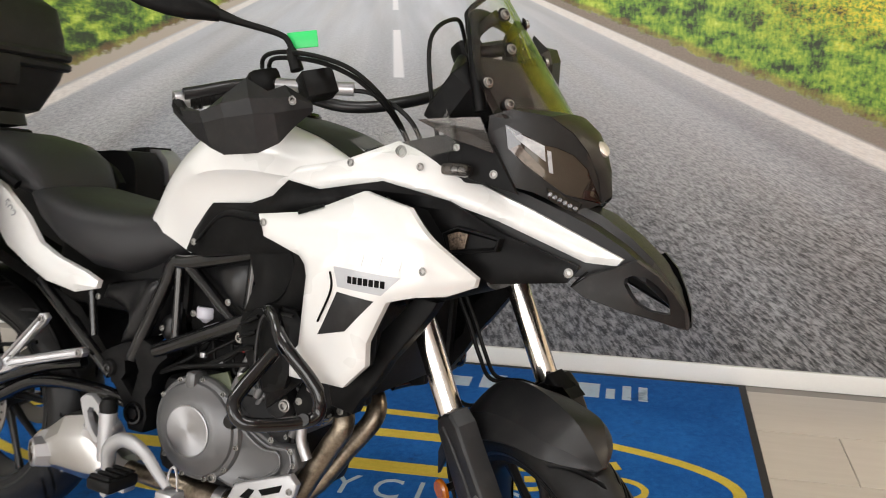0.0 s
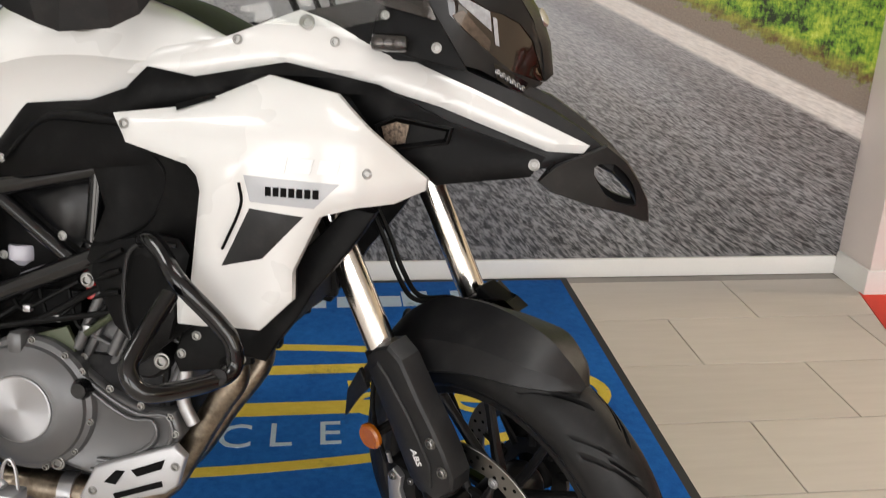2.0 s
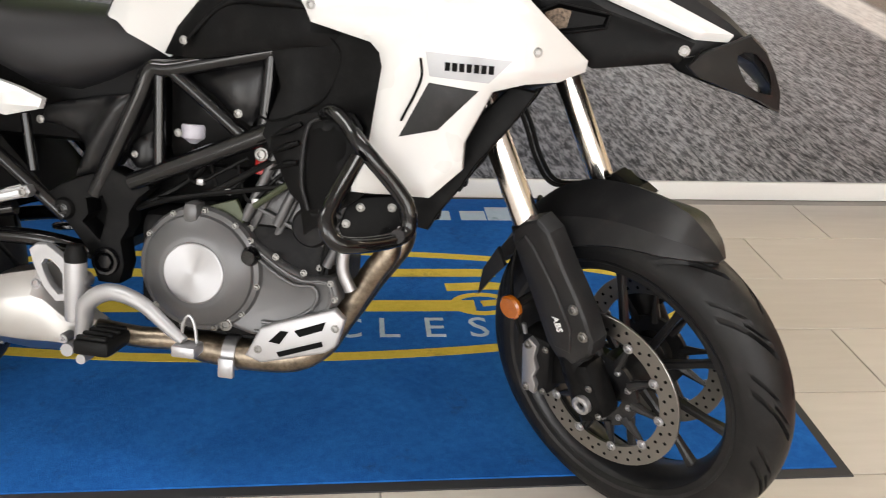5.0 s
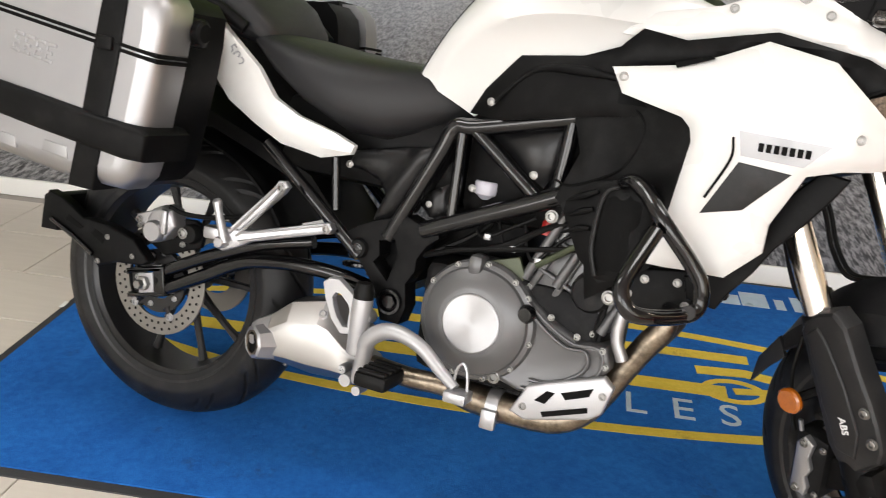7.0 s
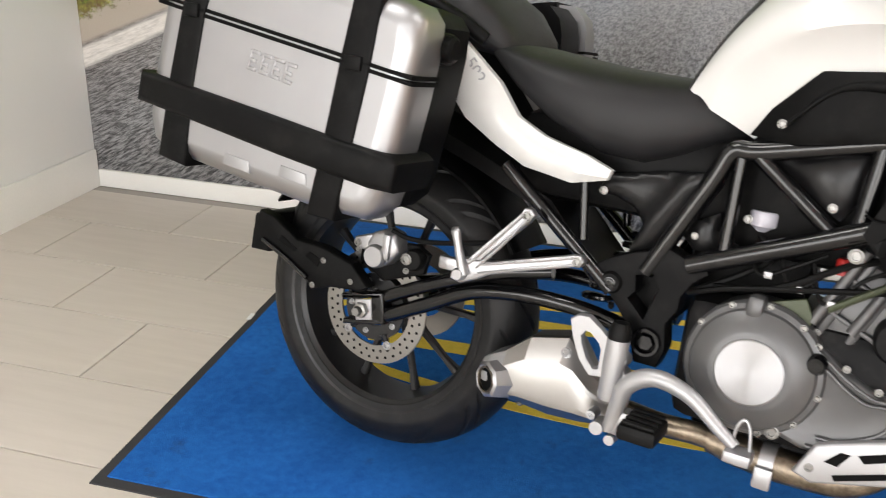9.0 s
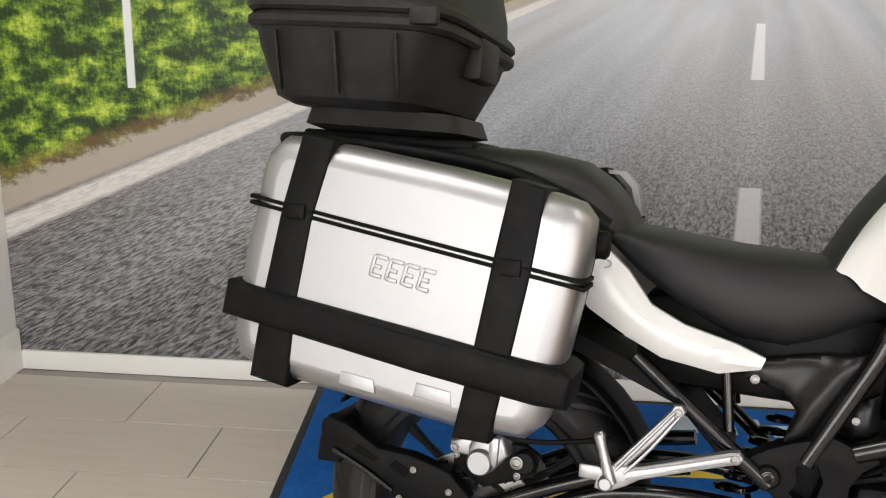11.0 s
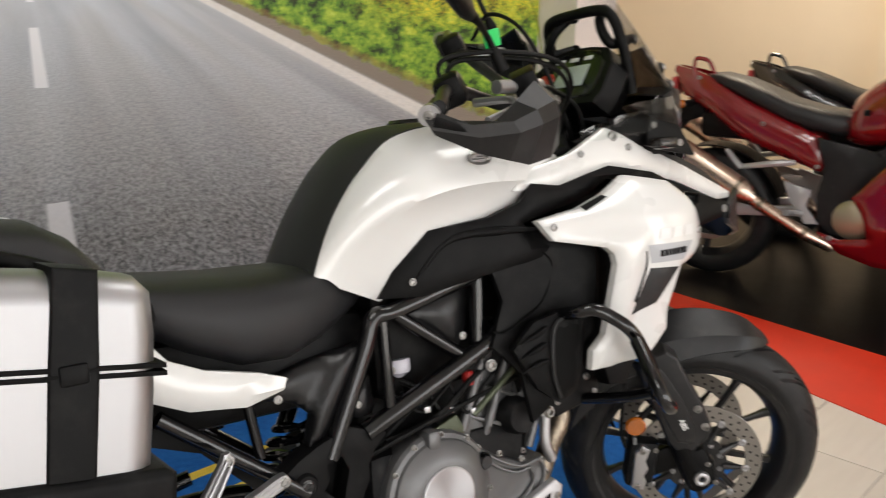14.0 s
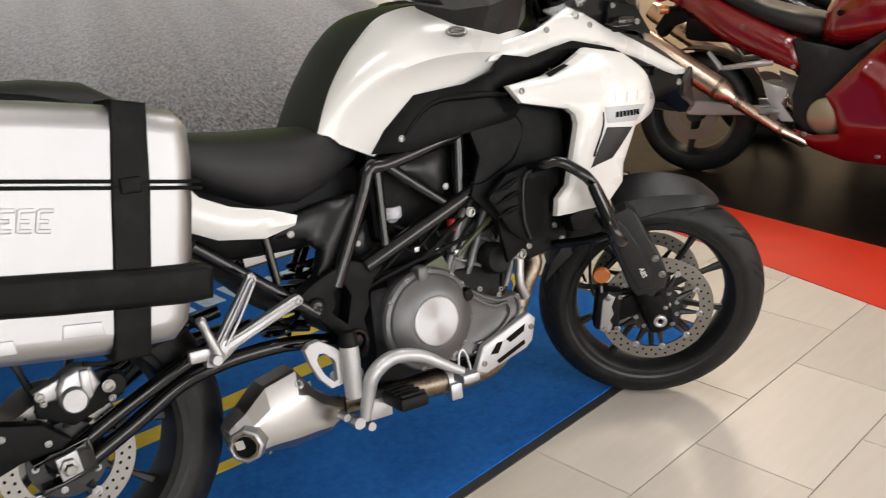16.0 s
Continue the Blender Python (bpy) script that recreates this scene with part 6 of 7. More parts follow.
part("plate_holder_spine", tube([(-0.262, -0.150, 0.400), (-0.20, -0.150, 0.375), (-0.14, -0.150, 0.345)], 0.006, 8), GLOSS, bike)
for p in ((-0.125, 0.333), (-0.103, 0.390), (-0.033, 0.362)):
    part("arm_bolt", bolt((p[0], -0.150, p[1]), 0.006, 0.004), BOLT, bike)
part("arm_cross_piece", box(-0.294, -0.256, -0.147, 0.147, 0.384, 0.452, 0.008), BLACK, bike)

# engine
eng = part("engine_block", box(0.62, 0.98, -0.125, 0.125, 0.28, 0.50, 0.03), ENGINE_DARK, bike, "dark grey parallel twin engine")
HEADM = Matrix.Translation((0.885, 0, 0.44)) @ pose(0, 0, 0, 0, 24, 0)
part("cylinder", moved(box(-0.09, 0.09, -0.11, 0.11, 0.0, 0.16, 0.015), HEADM), ENGINE, eng, "ribbed grey cylinder")
part("cylinder_head", moved(box(-0.10, 0.10, -0.12, 0.12, 0.15, 0.25, 0.02), HEADM), ENGINE_DARK, eng)
for k_, (x_, z_) in enumerate(((-0.085, 0.03), (-0.03, 0.05), (0.03, 0.05), (0.08, 0.03))):
    part("cylinder_stud", moved(tube([(x_, -0.124, z_), (x_, -0.124, z_ + 0.14)], 0.009, 10, straight=True), HEADM), ENGINE, eng)
for z_ in (0.055, 0.115):
    part("cylinder_rib", moved(box(-0.085, 0.088, -0.1225, -0.105, z_, z_ + 0.008, 0.003), HEADM), ENGINE, eng)
part("coolant_pipe", tube([(1.005, -0.135, 0.56), (1.006, -0.138, 0.50), (1.002, -0.138, 0.44), (1.018, -0.135, 0.40)], 0.011, 12), CAST, eng, "silver coolant pipe")
for z_ in (0.545, 0.495):
    part("hose_clip", lathe([(0.0115, 0), (0.0145, 0), (0.0145, 0.007), (0.0115, 0.007)], 16, "Z", (1.006, -0.137, z_), True), DECAL_PALE, eng)
part("oil_sump", box(0.66, 0.92, -0.10, 0.10, 0.235, 0.30, 0.02), ENGINE_DARK, eng)
for k in range(4):
    part("cylinder_rib", moved(box(-0.075 + 0.045 * k, -0.062 + 0.045 * k, -0.121, -0.105, 0.01, 0.20, 0.004), HEADM), ENGINE, eng)
for p in ((-0.07, 0.02), (0.07, 0.02), (-0.07, 0.2), (0.07, 0.2)):
    part("head_bolt", moved(bolt((p[0], -0.122, p[1]), 0.006, 0.006), HEADM), BOLT, eng)
CC = (0.749, 0, 0.409)
part("clutch_cover", lathe([(0.112, -0.09), (0.112, -0.142), (0.108, -0.149), (0.100, -0.152), (0.097, -0.158), (0.082, -0.168), (0.066, -0.174), (0.061, -0.175), (0, -0.175)], 64, at=CC), ENGINE, eng, "round grey clutch cover", 16)
part("clutch_disc", lathe([(0, -0.1785), (0.052, -0.1785), (0.0545, -0.1775), (0.055, -0.174), (0, -0.174)], 64, at=CC), SPUN, eng, "spun silver clutch disc", 12)
CASE = [(0.80, 0.478), (0.832, 0.478), (0.886, 0.440), (0.940, 0.416), (0.990, 0.418), (1.003, 0.380), (0.976, 0.342), (0.900, 0.302), (0.845, 0.298), (0.80, 0.31)]
for k_ in (0.86, 0.62):
    rim_ = [(0.895 + (x - 0.895) * k_, -0.1465, 0.375 + (z - 0.375) * k_) for x, z in CASE[1:9]]
    part("case_ridge", tube(rim_, 0.0035, 8, 3), ENGINE, eng)
part("water_pump", lathe([(0, -0.15), (0.03, -0.15), (0.036, -0.14), (0.038, -0.10), (0, -0.10)], 28, at=(0.945, 0, 0.505)), ENGINE_DARK, eng)
for k_ in range(3):
    part("coil_lead", tube([(0.70 + 0.05 * k_, -0.118, 0.60), (0.73 + 0.05 * k_, -0.132, 0.56 - 0.012 * k_), (0.78 + 0.05 * k_, -0.128, 0.585), (0.82 + 0.05 * k_, -0.12, 0.61)], 0.0035, 8), HOSE, eng)
    part("cable_clip", box(0.735 + 0.05 * k_, 0.748 + 0.05 * k_, -0.138, -0.126, 0.556 - 0.012 * k_, 0.568 - 0.012 * k_, 0.002), CAST, eng)
part("side_case", plate(CASE, -0.144, -0.09, 0.010, 0.010, -0.004), ENGINE, eng, "grey crankcase side cover")
for a in np.linspace(-2.4, 2.6, 10):
    part("cover_bolt", bolt((CC[0] + 0.107 * math.cos(a), -0.149, CC[2] + 0.107 * math.sin(a)), 0.0055, 0.007), BOLT, eng)
for p in ((0.984, 0.410), (0.993, 0.383), (0.968, 0.350), (0.935, 0.328), (0.898, 0.310), (0.936, 0.424), (0.885, 0.447), (0.838, 0.470)):
    part("case_bolt", bolt((p[0], -0.145, p[1]), 0.006, 0.006), BOLT, eng)
part("oil_filler", lathe([(0, -0.166), (0.012, -0.166), (0.017, -0.158), (0.017, -0.14), (0, -0.14)], 20, at=(0.842, 0, 0.445)), GLOSS, eng)
part("oil_window", bolt((0.80, -0.15, 0.315), 0.011, 0.008), BOLT, eng)
part("cover_boss", box(0.722, 0.750, -0.166, -0.12, 0.492, 0.530, 0.010), ENGINE, eng)
res = part("brake_reservoir", lathe([(0, 0.004), (0.010, 0.004), (0.016, 0.010), (0.0225, 0.014), (0.0235, 0.018), (0.0235, 0.034), (0.021, 0.038), (0, 0.038)], 28, "Z", (0.712, -0.092, 0.618)), MILKY, bike, "squat milky brake fluid reservoir")
part("reservoir_neck", lathe([(0, -0.03), (0.007, -0.03), (0.008, 0.002), (0.011, 0.006), (0, 0.006)], 16, "Z", (0.712, -0.092, 0.618)), HOSE, res)
part("reservoir_screw", bolt((0.690, -0.112, 0.640), 0.007, 0.005), BOLT, res)
for pts, r, m in (([(0.66, -0.12, 0.52), (0.76, -0.135, 0.545), (0.85, -0.13, 0.60), (0.9, -0.12, 0.62)], 0.006, HOSE), ([(0.62, -0.12, 0.5), (0.70, -0.14, 0.53), (0.82, -0.135, 0.555), (0.95, -0.13, 0.58)], 0.005, HOSE),
                  ([(0.708, -0.092, 0.618), (0.74, -0.12, 0.59), (0.70, -0.11, 0.55), (0.62, -0.12, 0.5)], 0.006, HOSE), ([(0.95, -0.12, 0.59), (0.97, -0.125, 0.50), (0.96, -0.12, 0.42)], 0.006, HOSE), ([(0.84, -0.135, 0.53), (0.90, -0.14, 0.575), (0.935, -0.14, 0.60)], 0.006, OLIVE)):
    part("engine_hose", tube(pts, r, 8), m, bike)
part("coolant_cap", lathe([(0, 0), (0.011, 0), (0.011, 0.022), (0.008, 0.026), (0, 0.026)], 16, "Z", (0.845, -0.12, 0.585)), RED_PLASTIC, bike)
part("thermostat_bracket", plate([(0.752, 0.520), (0.806, 0.538), (0.820, 0.510), (0.819, 0.476), (0.794, 0.484), (0.752, 0.505)], -0.132, -0.124, 0.002), OLIVE, bike, "olive green bracket")

# exhaust
part("header_pipe", tube([(1.02, -0.05, 0.55), (1.06, -0.085, 0.51), (1.073, -0.10, 0.470), (1.047, -0.10, 0.425), (1.018, -0.10, 0.373), (0.99, -0.103, 0.32), (0.962, -0.105, 0.280), (0.91, -0.106, 0.252), (0.82, -0.106, 0.248), (0.75, -0.106, 0.252), (0.70, -0.108, 0.256)], [0.022, 0.022, 0.022, 0.022, 0.022, 0.022, 0.023, 0.026, 0.029, 0.029, 0.022], 20), PIPE, bike, "heat tinted steel exhaust pipe")
part("header_pipe", tube([(1.02, 0.06, 0.53), (1.065, 0.04, 0.50), (1.075, 0.02, 0.46), (1.03, 0.0, 0.39), (0.98, -0.03, 0.31), (0.93, -0.06, 0.27), (0.86, -0.085, 0.258)], 0.022, 18), PIPE, bike)
BACKING = [(1.307, 0.769), (1.265, 0.775), (1.20, 0.70), (1.19, 0.64), (1.15, 0.60), (1.10, 0.58), (1.11, 0.545), (1.156, 0.538), (1.17, 0.565), (1.20, 0.607), (1.224, 0.650), (1.241, 0.671), (1.260, 0.696), (1.288, 0.736)]
for flip in (moved, lambda b, m: mirror_y(b)):
    part("cowl_backing", flip(plate(BACKING, -0.214, -0.182, 0.004), Matrix.Identity(4)), BLACK, bike, "black plastic backing under the side cowl")
part("pipe_clamp", joined(lathe([(0.028, -0.012), (0.0325, -0.012), (0.0325, 0.012), (0.028, 0.012)], 28, "X", (0.80, -0.106, 0.249), True), box(0.785, 0.815, -0.148, -0.136, 0.212, 0.250, 0.004)), CAST, bike)
sh = part("heat_shield", plate([(0.842, 0.268), (0.868, 0.322), (0.90, 0.335), (1.0, 0.372), (1.018, 0.355), (1.005, 0.305), (0.985, 0.29), (0.872, 0.258)], -0.166, -0.150, 0.005), SILVER, bike, "slotted silver exhaust heat shield")
# slots are not cut: black plates paint the darkness in them
for o in ([(0.885, 0.300), (0.905, 0.322), (0.92, 0.322), (0.905, 0.298)], [(0.93, 0.325), (0.985, 0.348), (0.98, 0.332), (0.94, 0.315)], [(0.90, 0.282), (0.98, 0.312), (0.982, 0.303), (0.905, 0.274)]):
    part("shield_slot", plate(o, -0.1675, -0.16, 0.0), DECAL_SHADE_BLACK, sh)
for p in ((0.866, 0.283), (1.002, 0.338)):
    part("shield_bolt", bolt((p[0], -0.166, p[1]), 0.007, 0.005), BOLT, sh)
PRE = Matrix.Identity(4)
# muffler: faceted can widening to the rear
OCT = ((-0.62, 0.96), (-0.45, 1), (0.45, 1), (0.62, 0.96), (0.94, 0.62), (1, 0.45), (1, -0.45), (0.94, -0.62), (0.62, -0.96), (0.45, -1), (-0.42, -1), (-0.60, -0.95), (-0.95, -0.68), (-1, -0.52), (-1, 0.22), (-0.95, 0.40))
muf = part("muffler", skin([[Vector((x + tilt * b, yc + ry * a, z + rz * b)) for a, b in OCT] for x, yc, z, ry, rz, tilt in ((0.545, -0.095, 0.256, 0.020, 0.020, 0), (0.520, -0.095, 0.258, 0.036, 0.026, 0.0), (0.490, -0.096, 0.268, 0.046, 0.048, -0.012), (0.458, -0.098, 0.288, 0.052, 0.072, -0.014), (0.425, -0.102, 0.293, 0.054, 0.080, 0.010), (0.365, -0.108, 0.288, 0.054, 0.068, 0.0), (0.322, -0.114, 0.270, 0.050, 0.046, -0.004))]), STEEL, bike, "faceted brushed stainless steel muffler", 15)
part("muffler_cap", skin([[Vector((x + tilt * b, yc + ry * a, z + rz * b)) for a, b in OCT] for x, yc, z, ry, rz, tilt in ((0.326, -0.114, 0.271, 0.051, 0.047, -0.004), (0.300, -0.122, 0.264, 0.046, 0.040, -0.006), (0.286, -0.126, 0.261, 0.036, 0.031, -0.006), (0.288, -0.126, 0.261, 0.026, 0.023, -0.004), (0.318, -0.118, 0.263, 0.020, 0.020, 0))]), CAST, muf, "cast end cap with tail pipe", 15)
OUTLET = Matrix.Translation((0.305, -0.166, 0.261)) @ pose(0, 0, 0, 0, 0, 60)
part("outlet_ring", moved(lathe([(0.026, -0.008), (0.029, -0.010), (0.034, -0.006), (0.040, 0.03), (0.026, 0.03)], 8, "X", (0, 0, 0), True), OUTLET), CAST, muf, "cast outlet collar")
part("tail_pipe", moved(lathe([(0.0215, -0.010), (0.0245, -0.010), (0.0245, 0.03), (0.0215, 0.03)], 28, "X", (0, 0, 0), True), OUTLET), PIPE, muf, "heat tinted tail pipe")
# flat black cup paints the shadow inside the tail pipe
part("sooty_bore", moved(lathe([(0, -0.003), (0.0225, -0.006), (0.0225, 0.02), (0, 0.02)], 24, "X"), OUTLET), DECAL_SHADE_BLACK, muf)
part("muffler_bolt", bolt((0.435, -0.141, 0.344), 0.010, 0.008, (0, -0.9, 0.4)), CAST, muf)
part("muffler_screw", bolt((0.36, -0.135, 0.222), 0.006, 0.006, (0, -0.6, -0.8)), BOLT, muf)
part("link_pipe", tube([(0.74, -0.106, 0.256), (0.68, -0.112, 0.260), (0.62, -0.115, 0.258), (0.54, -0.112, 0.262)], 0.020, 16), PIPE, bike)

# pillion peg hanger, rider peg plate, brake pedal
def lean(bm):
    """The hanger runs outwards to the peg."""
    for q in bm.verts:
        q.co.y -= max(0.0, 0.44 - q.co.x) * 0.27
    return bm


hang = part("pillion_hanger", joined(lean(plate([(0.336, 0.586), (0.340, 0.595), (0.352, 0.596), (0.360, 0.586), (0.352, 0.572), (0.282, 0.492), (0.262, 0.466), (0.244, 0.474)], -0.180, -0.166, 0.004)), lean(plate([(0.236, 0.482), (0.250, 0.490), (0.300, 0.492), (0.434, 0.530), (0.446, 0.531), (0.453, 0.521), (0.446, 0.510), (0.436, 0.509), (0.300, 0.470), (0.278, 0.456), (0.250, 0.444), (0.232, 0.450)], -0.183, -0.163, 0.004))), CAST, bike, "cast silver pillion footrest hanger", 30)
for pts in ([(0.343, 0.585), (0.30, 0.530), (0.262, 0.482)], [(0.350, 0.577), (0.31, 0.520), (0.275, 0.478)], [(0.437, 0.526), (0.35, 0.502), (0.28, 0.484)], [(0.437, 0.513), (0.35, 0.489), (0.28, 0.468)]):
    part("hanger_rib", lean(tube([(x, -0.184, z) for x, z in pts], 0.0028, 6)), CAST, hang)
part("hanger_lug", joined(lathe([(0, -0.014), (0.009, -0.014), (0.012, -0.010), (0.012, 0.014), (0, 0.014)], 20, "Y", (0.250, -0.236, 0.462)), box(0.205, 0.240, -0.238, -0.222, 0.462, 0.486, 0.004)), CAST, hang)
part("pillion_peg", tube([(0.258, -0.238, 0.462), (0.240, -0.240, 0.515), (0.233, -0.239, 0.536), (0.231, -0.239, 0.543)], [0.010, 0.0075, 0.0095, 0.006], 12), CAST, hang)
for p in ((0.347, -0.205, 0.583), (0.441, -0.184, 0.520)):
    part("hanger_bolt", bolt(p, 0.0085, 0.006), BOLT, hang)
h_out = [(0.443, 0.418), (0.456, 0.429), (0.476, 0.431), (0.506, 0.411), (0.520, 0.398), (0.520, 0.330), (0.493, 0.326), (0.470, 0.350), (0.452, 0.388)]
h_in = [(0.468, 0.392), (0.474, 0.402), (0.484, 0.402), (0.500, 0.388), (0.506, 0.378), (0.506, 0.344), (0.497, 0.342), (0.482, 0.358), (0.472, 0.378)]
hb = bmesh.new()
loops = [[hb.verts.new((x, y, z)) for x, z in o] for o, y in ((h_out, -0.160), (h_out, -0.171), ([(x * 0.96 + 0.488 * 0.04, z * 0.96 + 0.378 * 0.04) for x, z in h_out], -0.175), ([(x * 1.06 - 0.488 * 0.06, z * 1.06 - 0.378 * 0.06) for x, z in h_in], -0.175), (h_in, -0.171), (h_in, -0.160))]
for la, lb in zip(loops, loops[1:] + loops[:1]):
    for i in range(9):
        hb.faces.new((la[i], la[(i + 1) % 9], lb[(i + 1) % 9], lb[i]))
heel = part("heel_guard", hb, SILVER, bike, "open silver heel guard plate", 30)
for x_, z_, q_ in ((0.545, 0.372, 1), (0.549, 0.345, 1), (0.512, 0.262, 0.7), (0.535, 0.248, 0.7)):
    part("guard_boss", joined(lathe([(0, -0.186), (0.011 * q_, -0.186), (0.014 * q_, -0.180), (0.014 * q_, -0.160), (0, -0.160)], 20, at=(x_, 0, z_)), bolt((x_, -0.186, z_), 0.006 * q_, 0.004)), CAST, heel)
part("brake_cylinder", lathe([(0, -0.045), (0.018, -0.045), (0.0195, -0.04), (0.0195, 0.062), (0.016, 0.066), (0, 0.066)], 18, "Z", (0.536, -0.182, 0.345)), SILVER, heel)
part("cylinder_boot", lathe([(0, 0.0), (0.019, 0.0), (0.020, 0.018), (0.014, 0.034), (0, 0.036)], 18, "Z", (0.536, -0.182, 0.403)), HOSE, heel)
ped = part("brake_pedal", tube([(0.548, -0.190, 0.250), (0.560, -0.198, 0.305), (0.568, -0.205, 0.338), (0.597, -0.210, 0.363), (0.632, -0.215, 0.370), (0.680, -0.222, 0.358), (0.728, -0.232, 0.328), (0.762, -0.240, 0.308)], [0.012, 0.015, 0.016, 0.016, 0.015, 0.013, 0.011, 0.009], 12), SILVER, bike, "bent silver rear brake pedal")
part("pedal_pad", joined(box(0.748, 0.790, -0.262, -0.220, 0.286, 0.306, 0.004), tube([(0.756, -0.236, 0.302), (0.758, -0.234, 0.338), (0.768, -0.233, 0.352), (0.778, -0.234, 0.338), (0.784, -0.236, 0.302)], 0.0028, 6)), CAST, ped)
peg = part("rider_footpeg", box(0.585, 0.650, -0.285, -0.200, 0.276, 0.304, 0.008), HOSE, bike, "black rubber topped footrest")
for k_ in range(4):
    part("peg_rib", box(0.590, 0.645, -0.281 + 0.021 * k_, -0.269 + 0.021 * k_, 0.303, 0.310, 0.003), HOSE, peg)
part("peg_clevis", joined(box(0.555, 0.61, -0.20, -0.165, 0.245, 0.29, 0.005), lathe([(0, -0.205), (0.012, -0.205), (0.012, -0.17), (0, -0.17)], 16, at=(0.53, 0, 0.25)), lathe([(0, -0.205), (0.009, -0.205), (0.009, -0.17), (0, -0.17)], 16, at=(0.556, 0, 0.236))), CAST, peg)

# crash bar, right and left
for s in (-1, 1):
    cb = part("crash_bar", tube([(0.985, 0.20 * s, 0.70), (0.993, 0.262 * s, 0.712), (1.012, 0.288 * s, 0.718), (1.036, 0.304 * s, 0.705), (1.07, 0.325 * s, 0.672), (1.118, 0.308 * s, 0.617), (1.138, 0.302 * s, 0.585), (1.138, 0.304 * s, 0.552), (1.118, 0.335 * s, 0.542), (1.080, 0.400 * s, 0.545), (1.058, 0.418 * s, 0.553), (1.044, 0.418 * s, 0.576), (1.046, 0.400 * s, 0.600), (1.064, 0.342 * s, 0.658)], 0.0125, 14, 6), GLOSS, bike, "gloss black tubular crash bar")
    part("crash_bar_strut", tube([(1.13, 0.335 * s, 0.55), (1.11, 0.24 * s, 0.525), (1.06, 0.12 * s, 0.51)], 0.011, 12, 8), GLOSS, cb)
    part("crash_bar_bolt", bolt((0.984, 0.178 * s, 0.512), 0.012, 0.009, (0, s, 0)), BOLT, cb)
    for x_, z_ in ((1.035, 0.555), (1.012, 0.525), (1.088, 0.560), (1.106, 0.525)):
        part("plate_bolt", bolt((x_, 0.172 * s, z_), 0.007, 0.005, (0, s, 0)), BOLT, cb)
    part("crash_bar_plate", moved(plate([(1.015, 0.570), (1.101, 0.584), (1.118, 0.573), (1.122, 0.518), (1.099, 0.510), (1.009, 0.494), (0.998, 0.517)], -0.007, 0.007, 0.004), Matrix.Translation((0, 0.165 * s, 0))), BLACK, cb)
PRE = SIDE
part("frame_bolt", bolt((0.868, -0.142, 0.626), 0.011, 0.008), BOLT, bike)
for p in ((0.82, -0.13, 0.688), (0.724, -0.136, 0.80), (0.461, -0.135, 0.645)):
    part("cover_screw", bolt(p, 0.007, 0.004), BOLT, bike)

PRE = Matrix.Identity(4)
